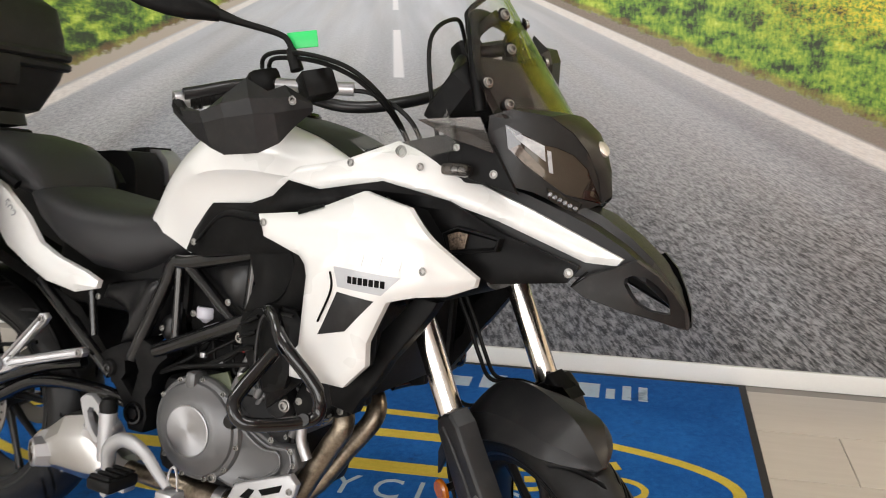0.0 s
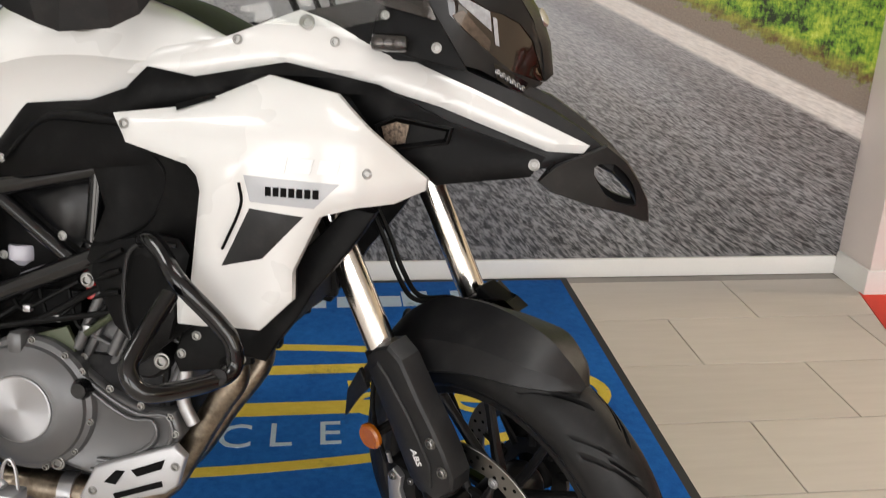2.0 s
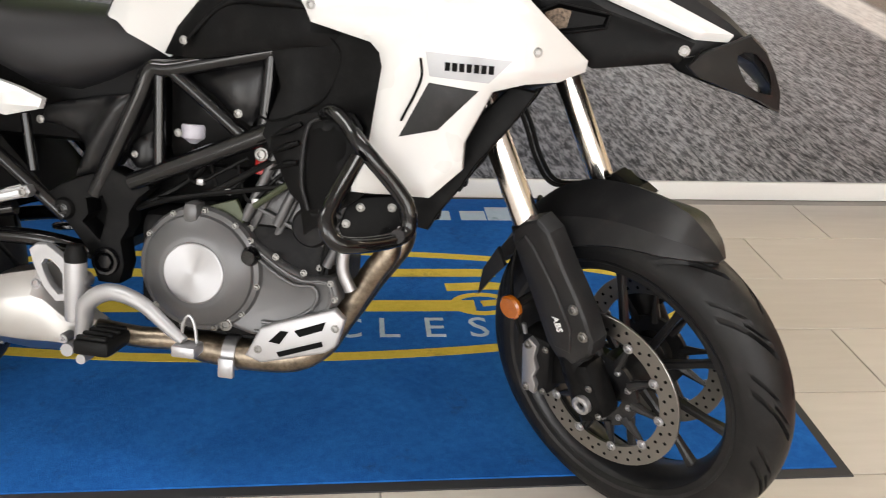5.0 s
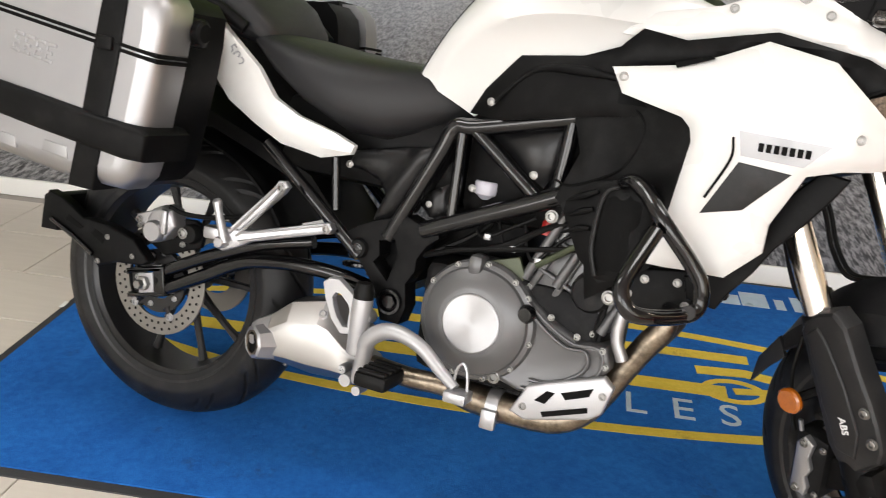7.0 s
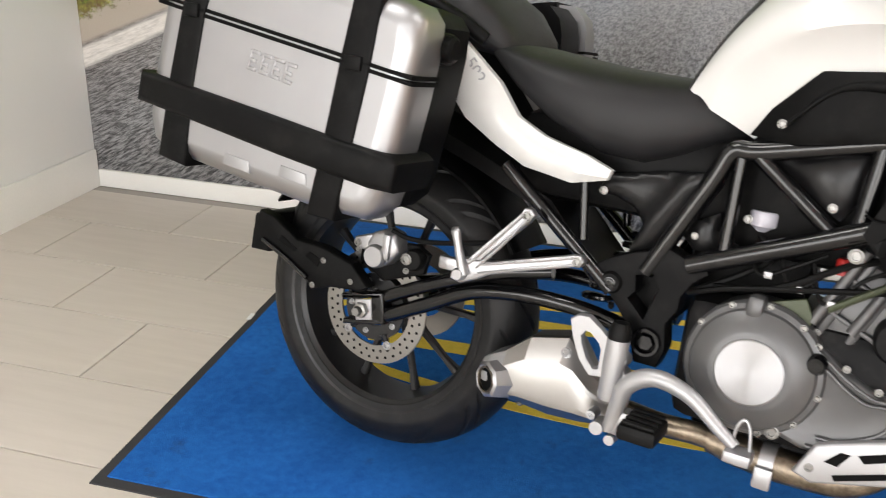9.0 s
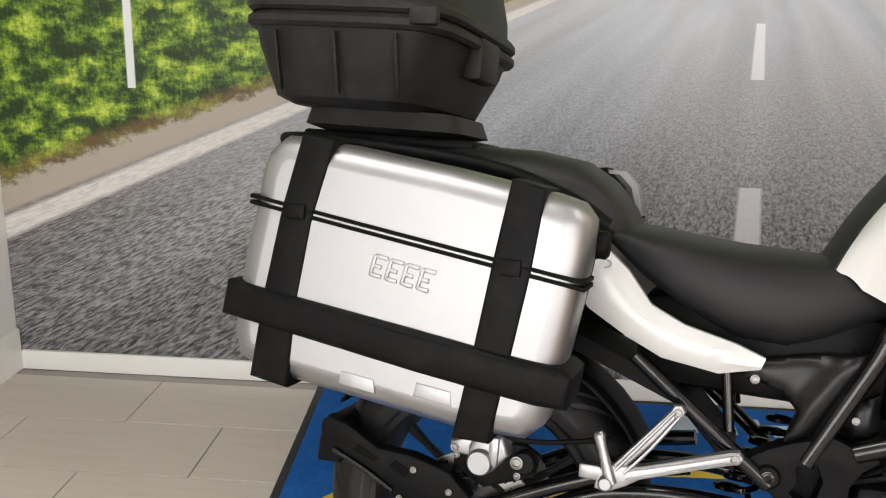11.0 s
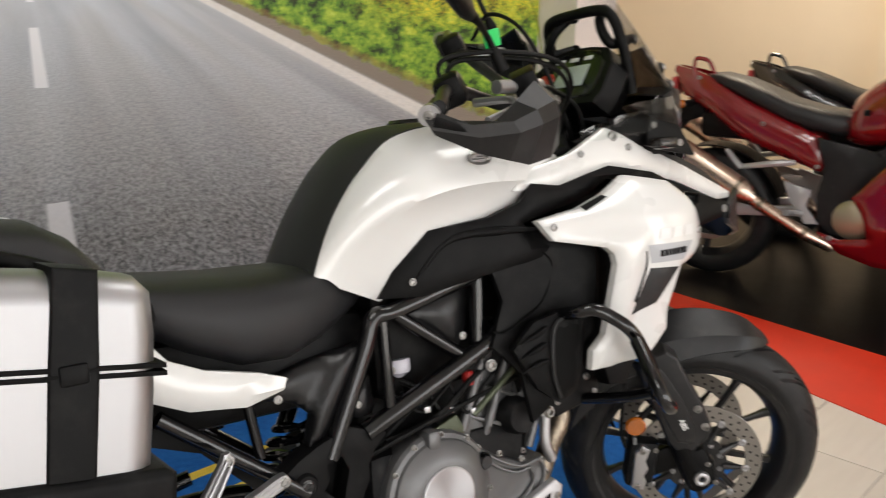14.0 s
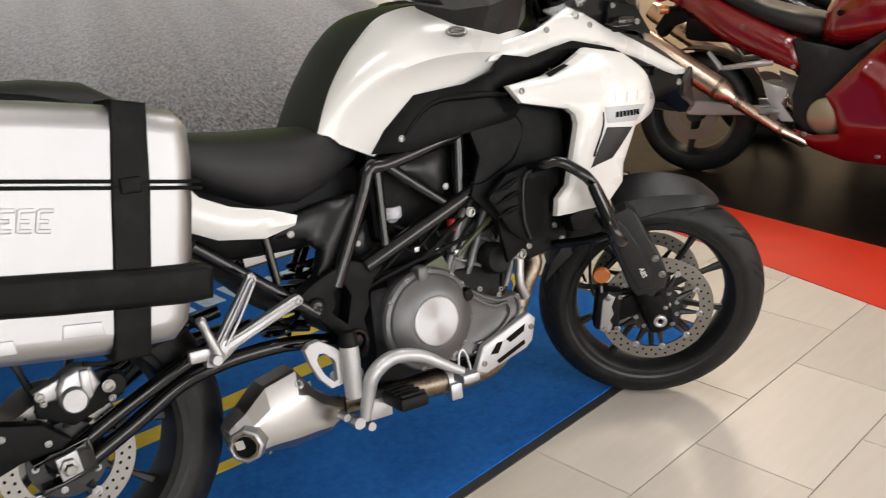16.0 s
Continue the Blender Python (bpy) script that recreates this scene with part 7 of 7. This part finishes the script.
# panniers and top box
def pannier(m, label):
    """Aluminium-skinned side case with black straps and a belt band; the outer face is at y = 0, the bike's own x and z."""
    top = thing("pannier", label, "luggage case", bike.matrix_world @ m, "panniers on the motorcycle")
    outer = [(-0.304, 0.905), (-0.294, 0.938), (-0.266, 0.964), (-0.225, 0.964), (0.0, 0.937), (0.155, 0.913), (0.195, 0.903), (0.214, 0.880), (0.214, 0.83), (0.206, 0.76), (0.184, 0.62), (0.172, 0.578), (0.145, 0.552), (0.04, 0.553), (-0.118, 0.572), (-0.28, 0.592), (-0.320, 0.612), (-0.333, 0.655), (-0.328, 0.732), (-0.308, 0.866)]
    shell = part("shell", plate(outer, 0.0, 0.085, 0.036, 0.003, 0.0), PANNIER, top, "brushed aluminium shell", 50)
    inner = [(-0.053 + (x + 0.053) * 0.955, 0.76 + (z - 0.76) * 0.955) for x, z in outer]
    part("inner_shell", plate(inner, 0.086, 0.200, 0.010), BLACK, top, "black plastic inner shell")
    for o in ([(-0.228, 0.969), (-0.174, 0.961), (-0.203, 0.842), (-0.218, 0.722), (-0.224, 0.578), (-0.288, 0.588), (-0.274, 0.725), (-0.254, 0.853)], [(0.098, 0.929), (0.149, 0.919), (0.137, 0.795), (0.119, 0.668), (0.100, 0.545), (0.044, 0.546), (0.064, 0.680), (0.081, 0.812)]):
        part("strap", plate(o, -0.004, 0.10, 0.005), BLACK, top, "black plastic strap")
    band = part("belt_band", plate([(-0.335, 0.735), (-0.028, 0.697), (0.10, 0.680), (0.198, 0.670), (0.212, 0.660), (0.206, 0.612), (0.16, 0.612), (-0.02, 0.634), (-0.342, 0.680)], -0.014, 0.11, 0.012), BLACK, top, "wide black plastic band", 40)
    for dz in (0.0, -0.0095):
        part("lid_seam", plate([(-0.3085, 0.870 + dz), (0.2145, 0.796 + dz), (0.2145, 0.790 + dz), (-0.3085, 0.864 + dz)], -0.003, 0.09, 0.001), DECAL_SHADE_BLACK, top)
    for x0, z0 in ((-0.229, 0.852), (0.108, 0.805)):
        part("hinge", box(x0 - 0.016, x0 + 0.016, -0.010, 0.01, z0 - 0.014, z0 + 0.010, 0.003), BLACK, top)
        part("hinge_gap", box(x0 - 0.030, x0 + 0.030, -0.0052, 0.0, z0 - 0.003, z0 + 0.001), DECAL_SHADE_BLACK, top)
    # raised maker's mark as plain dashes and slanted bars
    for k in range(4):
        x0, z0 = -0.104 + 0.025 * k, 0.766 - 0.004 * k
        for dz, wide in ((0.0, 0.018), (0.014, 0.014), (0.028, 0.020)):
            part("embossed_bar", plate([(x0 + 0.25 * dz, z0 + dz), (x0 + wide + 0.25 * dz, z0 + dz - 0.003), (x0 + wide + 0.0015 + 0.25 * dz, z0 + dz + 0.0035), (x0 + 0.0015 + 0.25 * dz, z0 + dz + 0.0065)], -0.0022, 0.004, 0.0016), PANNIER, shell)
        part("embossed_bar", plate([(x0 - 0.002, z0 + 0.002), (x0 + 0.004, z0 + 0.001), (x0 + 0.011, z0 + 0.032), (x0 + 0.005, z0 + 0.033)], -0.0022, 0.004, 0.0016), PANNIER, shell)
    for x0 in (-0.12, 0.0):
        part("embossed_tab", plate([(x0 - 0.02, 0.598), (x0 + 0.04, 0.591), (x0 + 0.036, 0.612), (x0 - 0.016, 0.618)], -0.0016, 0.004, 0.0013), PANNIER, shell)
    part("lock_knob", lathe([(0, 0), (0.018, 0), (0.021, 0.006), (0.021, 0.028), (0.016, 0.032), (0, 0.032)], 20, "X", (0.200, 0.10, 0.842)), BLACK, top)
    part("knob_housing", box(0.170, 0.214, 0.085, 0.140, 0.815, 0.868, 0.010), BLACK, top)
    return top


right_pan = pannier(Matrix.Translation((0, -0.424, 0)) @ pose(0, 0, 0, 0, 0, 1.5), "brushed aluminium side case with black straps on the motorcycle")
left_pan = copy_thing(right_pan, bike.matrix_world @ Matrix.Translation((-0.11, 0.424, 0)) @ pose(0, 0, 0, 0, 0, 180))
tagged(left_pan, "brushed aluminium side case on the far side of the motorcycle")

tb = thing("top_box", "black textured plastic top box on the rear rack", "luggage case", bike.matrix_world)


def rounded(z, x0, x1, half, power=0.34):
    row = []
    for k in range(48):
        a = 2 * math.pi * (k + 0.5) / 48
        c, s_ = math.cos(a), math.sin(a)
        row.append(Vector(((x0 + x1) / 2 + (x1 - x0) / 2 * math.copysign(abs(c) ** power, c), half * math.copysign(abs(s_) ** power, s_), z)))
    return row


part("box_base", skin([rounded(*q) for q in ((1.028, -0.400, -0.160, 0.19), (1.040, -0.425, -0.135, 0.215), (1.125, -0.450, -0.100, 0.255), (1.155, -0.456, -0.092, 0.262))]), BOX_PLASTIC, tb, "black textured base", 30)
part("box_rim", skin([rounded(*q) for q in ((1.153, -0.464, -0.080, 0.270), (1.160, -0.470, -0.074, 0.276), (1.170, -0.470, -0.074, 0.276), (1.176, -0.464, -0.080, 0.270))]), BOX_PLASTIC, tb, "", 30)
part("box_rim", skin([rounded(*q) for q in ((1.180, -0.464, -0.080, 0.270), (1.186, -0.470, -0.074, 0.276), (1.196, -0.470, -0.074, 0.276), (1.204, -0.464, -0.080, 0.270))]), BOX_PLASTIC, tb, "", 30)
part("box_lid", skin([rounded(*q) for q in ((1.172, -0.458, -0.088, 0.262), (1.24, -0.455, -0.092, 0.258), (1.32, -0.44, -0.11, 0.24), (1.345, -0.41, -0.14, 0.20), (1.35, -0.34, -0.20, 0.1))]), BOX_PLASTIC, tb, "black textured lid", 40)
for x0 in (-0.38, -0.27, -0.16):
    part("box_rib", moved(box(0, 0.006, -0.006, 0.006, 0, 0.105, 0.002), Matrix.Translation((x0, -0.2365, 1.046)) @ pose(0, 0, 0, 20, 0, 0)), BOX_PLASTIC, tb)
part("latch", box(-0.108, -0.070, -0.06, 0.06, 1.10, 1.178, 0.008), BOX_PLASTIC, tb)
part("side_hinge", box(-0.135, -0.085, -0.282, -0.262, 1.160, 1.190, 0.006), BOX_PLASTIC, tb)
part("mount_plate", skin([rounded(*q) for q in ((0.988, -0.37, -0.12, 0.09), (0.998, -0.40, -0.085, 0.13), (1.030, -0.39, -0.10, 0.13))]), BOX_PLASTIC, tb, "", 30)

# ---- the other motorcycles parked on the black floor ----
RED_PAINT = plain("deep_red_paint", (0.165, 0.002, 0.005), 0.14, coat=1.0, grain=900, bump=0.01, vary=0.08, big=3)
GREEN_PAINT = plain("bright_green_paint", (0.03, 0.30, 0.02), 0.25, coat=0.9, grain=900, bump=0.01, vary=0.08, big=3)
BLACK_PAINT = plain("black_bike_paint", (0.006, 0.006, 0.007), 0.22, coat=0.9, grain=900, bump=0.01, vary=0.1, big=3)
GOLD = plain("pale_gold_cover", (0.46, 0.40, 0.29), 0.35, metal=0.8, grain=600, bump=0.1)
BROWN_STEEL = brushed("browned_steel_silencer", (0.58, 0.45, 0.36), 0.26, 0)


def sports_bike(m, paint, label, silencer=True):
    """Faired road motorcycle standing upright; x ahead, its tail over the origin."""
    b = thing("sports_motorcycle", label, "motorcycle", m, "motorcycles parked in the showroom")
    RX = 0.085
    for nm, x, r, wd in (("rear_wheel", RX, 0.31, 0.17), ("front_wheel", 1.52, 0.30, 0.12)):
        at = Matrix.Translation((x, 0, r))
        w = part(nm, moved(tyre(r, wd, 0.218, 6, (), 16), at), RUBBER, b, "black road tyre")
        part("rim", moved(lathe([(0.225, -0.06), (0.232, -0.06), (0.21, -0.03), (0.20, 0), (0.21, 0.03), (0.232, 0.06), (0.225, 0.06), (0.19, 0.02), (0.185, 0), (0.19, -0.02)], 48, closed=True), at), RIM, w)
        part("hub", moved(lathe([(0, -0.07), (0.04, -0.07), (0.045, 0), (0.04, 0.07), (0, 0.07)], 24), at), RIM, w)
        for k in range(3):
            a = 2.1 * k + 0.4
            part("spoke", moved(tube([(0.03 * math.cos(a), 0, 0.03 * math.sin(a)), (0.2 * math.cos(a), 0, 0.2 * math.sin(a))], [0.026, 0.016], 8, straight=True), at), RIM, w)
        part("brake_disc", moved(lathe([(0.075, -0.093), (0.125, -0.093), (0.125, -0.088), (0.075, -0.088)], 48, closed=True), at), DISC, w)
    # tail and seat
    TAIL = [(-0.150, 1.005), (-0.036, 0.985), (0.033, 0.962), (0.163, 0.890), (0.393, 0.795), (0.545, 0.735), (0.582, 0.609), (0.573, 0.575), (0.521, 0.589), (0.333, 0.645), (0.178, 0.70), (0.015, 0.811), (-0.067, 0.860), (-0.097, 0.868), (-0.132, 0.935)]

    def tail_depth(x, z, s):
        mid = float(np.interp(x, (-0.16, 0.03, 0.25, 0.55), (0.94, 0.885, 0.765, 0.64)))
        return s * (float(np.interp(x, (-0.16, -0.03, 0.15, 0.55), (0.055, 0.10, 0.135, 0.155))) - 2.6 * (z - mid - 0.01) ** 2)

    tail_cowl = part("tail_cowl", skin([ring(x, 0, z, hw, hz, 2.6, 24) for x, z, hw, hz in ((-0.155, 0.985, 0.045, 0.02), (-0.10, 0.955, 0.075, 0.035), (-0.02, 0.93, 0.09, 0.04), (0.06, 0.90, 0.095, 0.04))]), paint, b, "painted tail cowl", 50)
    for sgn in (-1, 1):
        part("tail_panel", panel(TAIL, lambda x, z, s=sgn: tail_depth(x, z, s), 0.012 * -sgn, 0.012 * -sgn, grid=0.025), paint, tail_cowl, "long painted tail panel", 40)
        for x, z in ((-0.02, 0.955), (0.30, 0.770), (0.555, 0.60)):
            part("tail_screw", bolt((x, tail_depth(x, z, sgn) * 0.99, z), 0.011, 0.004, (0, sgn, 0)), BOLT, tail_cowl)
    part("tail_lamp", box(-0.165, -0.135, -0.06, 0.06, 0.86, 0.95, 0.01), RED_PLASTIC, tail_cowl, "red tail lamp")
    part("grab_handle", tube([(-0.055, -0.075, 0.965), (-0.052, -0.075, 1.035), (-0.03, -0.075, 1.045), (0.015, -0.075, 1.030), (0.045, -0.075, 0.975)], 0.010, 8), paint, tail_cowl)
    part("tail_frame", box(0.0, 0.50, -0.09, 0.09, 0.68, 0.80, 0.03), BLACK, b)
    rings = [ring(x, 0, z, hw, hz, 3, 24) for x, z, hw, hz in ((0.02, 0.965, 0.07, 0.012), (0.08, 0.955, 0.12, 0.028), (0.20, 0.917, 0.14, 0.045), (0.31, 0.872, 0.15, 0.052), (0.41, 0.832, 0.15, 0.052), (0.53, 0.803, 0.15, 0.055), (0.63, 0.790, 0.135, 0.058), (0.69, 0.790, 0.10, 0.045))]
    part("seat", skin(rings), VINYL, b, "long black vinyl seat", 60)
    rings = [ring(x, 0, z, hw, hz, 2.5, 28) for x, z, hw, hz in ((0.655, 0.79, 0.11, 0.075), (0.675, 0.805, 0.145, 0.105), (0.74, 0.835, 0.185, 0.14), (0.83, 0.865, 0.20, 0.165), (0.94, 0.885, 0.205, 0.165), (1.08, 0.888, 0.195, 0.140), (1.22, 0.875, 0.165, 0.095), (1.33, 0.86, 0.10, 0.05))]
    tk = part("fuel_tank", skin(rings), paint, b, "rounded painted fuel tank", 60)
    part("fuel_cap", lathe([(0, 0.01), (0.04, 0.01), (0.045, 0), (0, 0)], 24, "Z", (0.98, 0, 1.045)), CAST, tk)
    part("tank_rubber", lathe([(0, 0.0), (0.014, 0.0), (0.014, 0.01), (0, 0.01)], 20, "Y", (0.735, -0.196, 0.86)), DECAL_SHADE_BLACK, tk)
    # fairing side panels
    for sgn in (-1, 1):
        o = [(0.598, 0.320), (0.693, 0.297), (0.804, 0.319), (0.79, 0.38), (0.770, 0.43), (0.725, 0.492), (0.843, 0.644), (0.958, 0.782), (1.016, 0.827), (1.12, 0.850), (1.263, 0.880), (1.42, 0.93), (1.52, 0.88), (1.44, 0.72), (1.36, 0.58), (1.31, 0.43), (1.29, 0.34), (1.31, 0.164), (1.22, 0.172), (1.094, 0.195), (0.843, 0.192), (0.70, 0.230), (0.620, 0.275)]

        def fairing_depth(x, z, s=sgn):
            d = 0.225 + 0.035 * math.sin((x - 0.58) * 2.5) - 0.20 * max(0, 0.36 - z) - 0.22 * max(0, x - 1.22) - 0.22 * max(0, z - 0.72)
            line = float(np.interp(x, (0.6, 0.86, 0.97, 1.06, 1.10, 1.26), (0.68, 0.655, 0.60, 0.52, 0.49, 0.74)))
            return s * (d - 0.022 * (1 - 1 / (1 + math.exp((z - line) / 0.012))) * min(1, max(0, (x - 0.78) / 0.12)))

        fp = part("side_fairing", panel(o, fairing_depth, 0.01 * -sgn, 0.012 * -sgn, grid=0.022), paint, b, "large painted fairing panel", 30)
        part("vent", panel([(1.245, 0.745), (1.285, 0.725), (1.165, 0.505), (1.112, 0.490)], lambda x, z, s=sgn: fairing_depth(x, z) + s * 0.009, 0.012 * -sgn, 0.0, grid=0.03), DECAL_SHADE_BLACK, fp)
        part("fairing_notch", panel([(1.08, 0.205), (1.28, 0.250), (1.30, 0.180), (1.22, 0.180)], lambda x, z, s=sgn: fairing_depth(x, z) + s * 0.009, 0.012 * -sgn, 0.0, grid=0.03), DECAL_SHADE_BLACK, fp)
        part("tank_side_trim", panel([(0.80, 0.70), (0.868, 0.748), (1.01, 0.845), (1.25, 0.905), (1.40, 0.945), (1.40, 0.915), (1.25, 0.870), (1.01, 0.810), (0.90, 0.735), (0.83, 0.675)], lambda x, z, s=sgn: s * (0.205 - 0.10 * max(0, x - 1.1)), 0.02 * -sgn, 0.006 * -sgn, grid=0.05), BEAK, b, "dark grey trim between tank and fairing", 30)
        for x, z in ((1.015, 0.775), (1.20, 0.835), (0.985, 0.235), (0.655, 0.300)):
            part("fairing_screw", bolt((x, fairing_depth(x, z), z), 0.012, 0.004, (0, sgn, 0)), BOLT, fp)
        part("frame_spar", panel([(0.545, 0.728), (0.668, 0.712), (0.782, 0.69), (0.868, 0.738), (0.951, 0.793), (0.90, 0.66), (0.78, 0.50), (0.72, 0.40), (0.70, 0.30), (0.64, 0.31), (0.590, 0.349), (0.569, 0.469), (0.592, 0.599)], lambda x, z, s=sgn: s * 0.170, 0.03 * -sgn, 0.006 * -sgn, grid=0.05), BEAK, b, "dark grey frame side plate", 30)
        part("rear_peg", tube([(0.46, sgn * 0.15, 0.61), (0.39, sgn * 0.19, 0.605), (0.24, sgn * 0.20, 0.575)], [0.012, 0.016, 0.012], 8), SILVER, b, "silver pillion peg hanger")
        part("peg_rubber", tube([(0.235, sgn * 0.205, 0.57), (0.165, sgn * 0.215, 0.65)], [0.018, 0.012], 8, straight=True), CAST, b)
        part("foot_plate", panel([(0.43, 0.53), (0.48, 0.515), (0.55, 0.50), (0.548, 0.47), (0.53, 0.43), (0.595, 0.35), (0.54, 0.345), (0.49, 0.41), (0.46, 0.455)], lambda x, z, s=sgn: s * 0.20, 0.015 * -sgn, 0.004 * -sgn, grid=0.04), SILVER, b, "silver heel plate")
        part("foot_peg", tube([(0.52, sgn * 0.20, 0.39), (0.48, sgn * 0.26, 0.40), (0.47, sgn * 0.30, 0.405)], 0.014, 8), CAST, b)
        part("swingarm", plate([(0.06, 0.315), (0.06, 0.375), (0.12, 0.393), (0.334, 0.385), (0.50, 0.41), (0.50, 0.36), (0.334, 0.339), (0.10, 0.315)], sgn * 0.11 - 0.015, sgn * 0.11 + 0.015, 0.008), SILVER, b, "silver swingarm")
        part("rear_indicator", tube([(-0.045, sgn * 0.06, 0.835), (-0.075, sgn * 0.14, 0.832)], [0.012, 0.018], 10, straight=True), BLACK, b)
        part("indicator_lens", tube([(-0.075, sgn * 0.13, 0.832), (-0.115, sgn * 0.15, 0.830)], [0.020, 0.024], 12, straight=True), AMBER, b)
    part("clutch_cover", lathe([(0, -0.195), (0.06, -0.195), (0.085, -0.18), (0.095, -0.15), (0, -0.15)], 36, at=(0.735, 0, 0.385)), GOLD, b, "pale gold engine cover")
    part("engine_block", box(0.58, 1.15, -0.14, 0.14, 0.22, 0.62, 0.04), ENGINE_DARK, b)
    part("rear_mudguard", skin([[Vector((RX + 0.335 * math.cos(a) * k, q * 0.09, 0.31 + 0.335 * math.sin(a) * k)) for q, k in ((-1, 1), (1, 1), (1, 0.985), (-1, 0.985))] for a in np.linspace(radians(20), radians(110), 12)]), BLACK, b)
    part("plate_bracket", plate([(-0.16, 0.728), (-0.10, 0.835), (-0.02, 0.86), (0.026, 0.777), (-0.08, 0.74), (-0.13, 0.68)], -0.06, 0.06, 0.01), BLACK, b)
    if silencer:
        for sgn in (-1, 1):
            sl = part("silencer", tube([(-0.30, sgn * 0.285, 0.792), (-0.27, sgn * 0.285, 0.775), (0.255, sgn * 0.272, 0.482), (0.275, sgn * 0.271, 0.470), (0.32, sgn * 0.266, 0.440)], [0.048, 0.054, 0.056, 0.053, 0.030], 32, straight=True), BROWN_STEEL, b, "long polished steel silencer")
            part("silencer_band", tube([(0.235, sgn * 0.2725, 0.493), (0.252, sgn * 0.272, 0.484)], 0.0575, 28, straight=True), PIPE, sl)
            part("exhaust_pipe", tube([(0.31, sgn * 0.267, 0.446), (0.45, sgn * 0.25, 0.366), (0.56, sgn * 0.23, 0.303), (0.66, sgn * 0.18, 0.25)], [0.029, 0.028, 0.028, 0.026], 18), BROWN_STEEL, sl)
            for x, y, z in ((0.35, 0.2625, 0.423), (0.545, 0.2325, 0.311)):
                part("pipe_clamp", tube([(x - 0.01, sgn * y, z + 0.006), (x + 0.01, sgn * y, z - 0.006)], 0.032, 20, straight=True), PIPE, sl)
    # upper fairing, screen and bars beyond
    rings = [ring(x, 0, z, hw, hz, 2.6, 24) for x, z, hw, hz in ((1.20, 1.0, 0.20, 0.10), (1.37, 0.98, 0.19, 0.14), (1.52, 0.93, 0.15, 0.12), (1.66, 0.87, 0.07, 0.06))]
    part("nose_fairing", skin(rings), paint, b, "", 60)
    part("handlebar", tube([(1.18, -0.34, 0.99), (1.24, -0.22, 1.0), (1.24, 0.22, 1.0), (1.18, 0.34, 0.99)], 0.014, 10), BLACK, b)
    part("fork", joined(*[tube([(1.52, s * 0.1, 0.3), (1.29, s * 0.1, 0.92)], 0.024, 12, straight=True) for s in (-1, 1)]), CHROME, b)
    return b


HOME = Matrix.Translation((3.805, 0.655, 0.0)) @ pose(0, 0, 0, 0, 0, -78)
sports_bike(HOME, RED_PAINT, "glossy deep red sports touring motorcycle with steel silencers")
sports_bike(Matrix.Translation((4.78, 0.72, -0.02)) @ pose(0, 0, 0, 0, 0, -74), BLACK_PAINT, "black road motorcycle parked behind the red one", False)
sports_bike(Matrix.Translation((5.62, 0.14, 0.0)) @ pose(0, 0, 0, 0, 0, -74), BLACK_PAINT, "black road motorcycle further back in the row", False)
sports_bike(Matrix.Translation((6.75, -0.10, 0.0)) @ pose(0, 0, 0, 0, 0, -70), GREEN_PAINT, "bright green sports motorcycle at the end of the row", False)
frame_ob = thing("framed_picture", "small framed picture on the cream wall", "picture", pose(6.995, 1.6, 1.75, 0, 0, 90))
part("picture_frame", box(-0.30, 0.30, 0.0, 0.025, -0.22, 0.22, 0.006), plain("brown_frame_wood", (0.22, 0.14, 0.08), 0.5), frame_ob)
part("picture_print", box(-0.27, 0.27, 0.024, 0.028, -0.19, 0.19), plain("grey_green_print", (0.30, 0.33, 0.22), 0.5, vary=0.5, big=14), frame_ob)

# ---- floor tiles, each a piece of its own ----
TL, TW, GAP = 0.612, 0.306, 0.0035
tile_bm = box(-TL / 2 + GAP / 2, TL / 2 - GAP / 2, -TW / 2 + GAP / 2, TW / 2 - GAP / 2, -0.012, 0.0, 0.0012, 1)
tile_mesh = bpy.data.meshes.new("tile")
tile_bm.to_mesh(tile_mesh)
tile_bm.free()
tile_mesh.materials.append(TILE)
for row in range(-3, 12):
    for col in range(-3, 8):
        cx = 2.290 + TL / 2 - (col + (0 if row % 2 else 0.5)) * TL
        cy = 0.458 - TW / 2 - row * TW
        if -1.9 < cx < 3.6 and -2.3 < cy < 1.2:
            t = new("tile", tile_mesh)
            t.parent = floor
            t.location = (cx, cy, 0)
bg = bmesh.new()
for cy in np.arange(-5.9, -2.1, 0.6):
    for cx in np.arange(-4.0, 3.0, 0.6):
        one = box(cx + 0.002, cx + 0.598, cy + 0.002, cy + 0.598, -0.012, -0.001)
        for f in one.faces:
            bg.faces.new([bg.verts.new(v.co) for v in f.verts])
        one.free()
tagged(part("tile_field", bg, TILE, floor), "beige tiles behind the camera", kind="stuff")
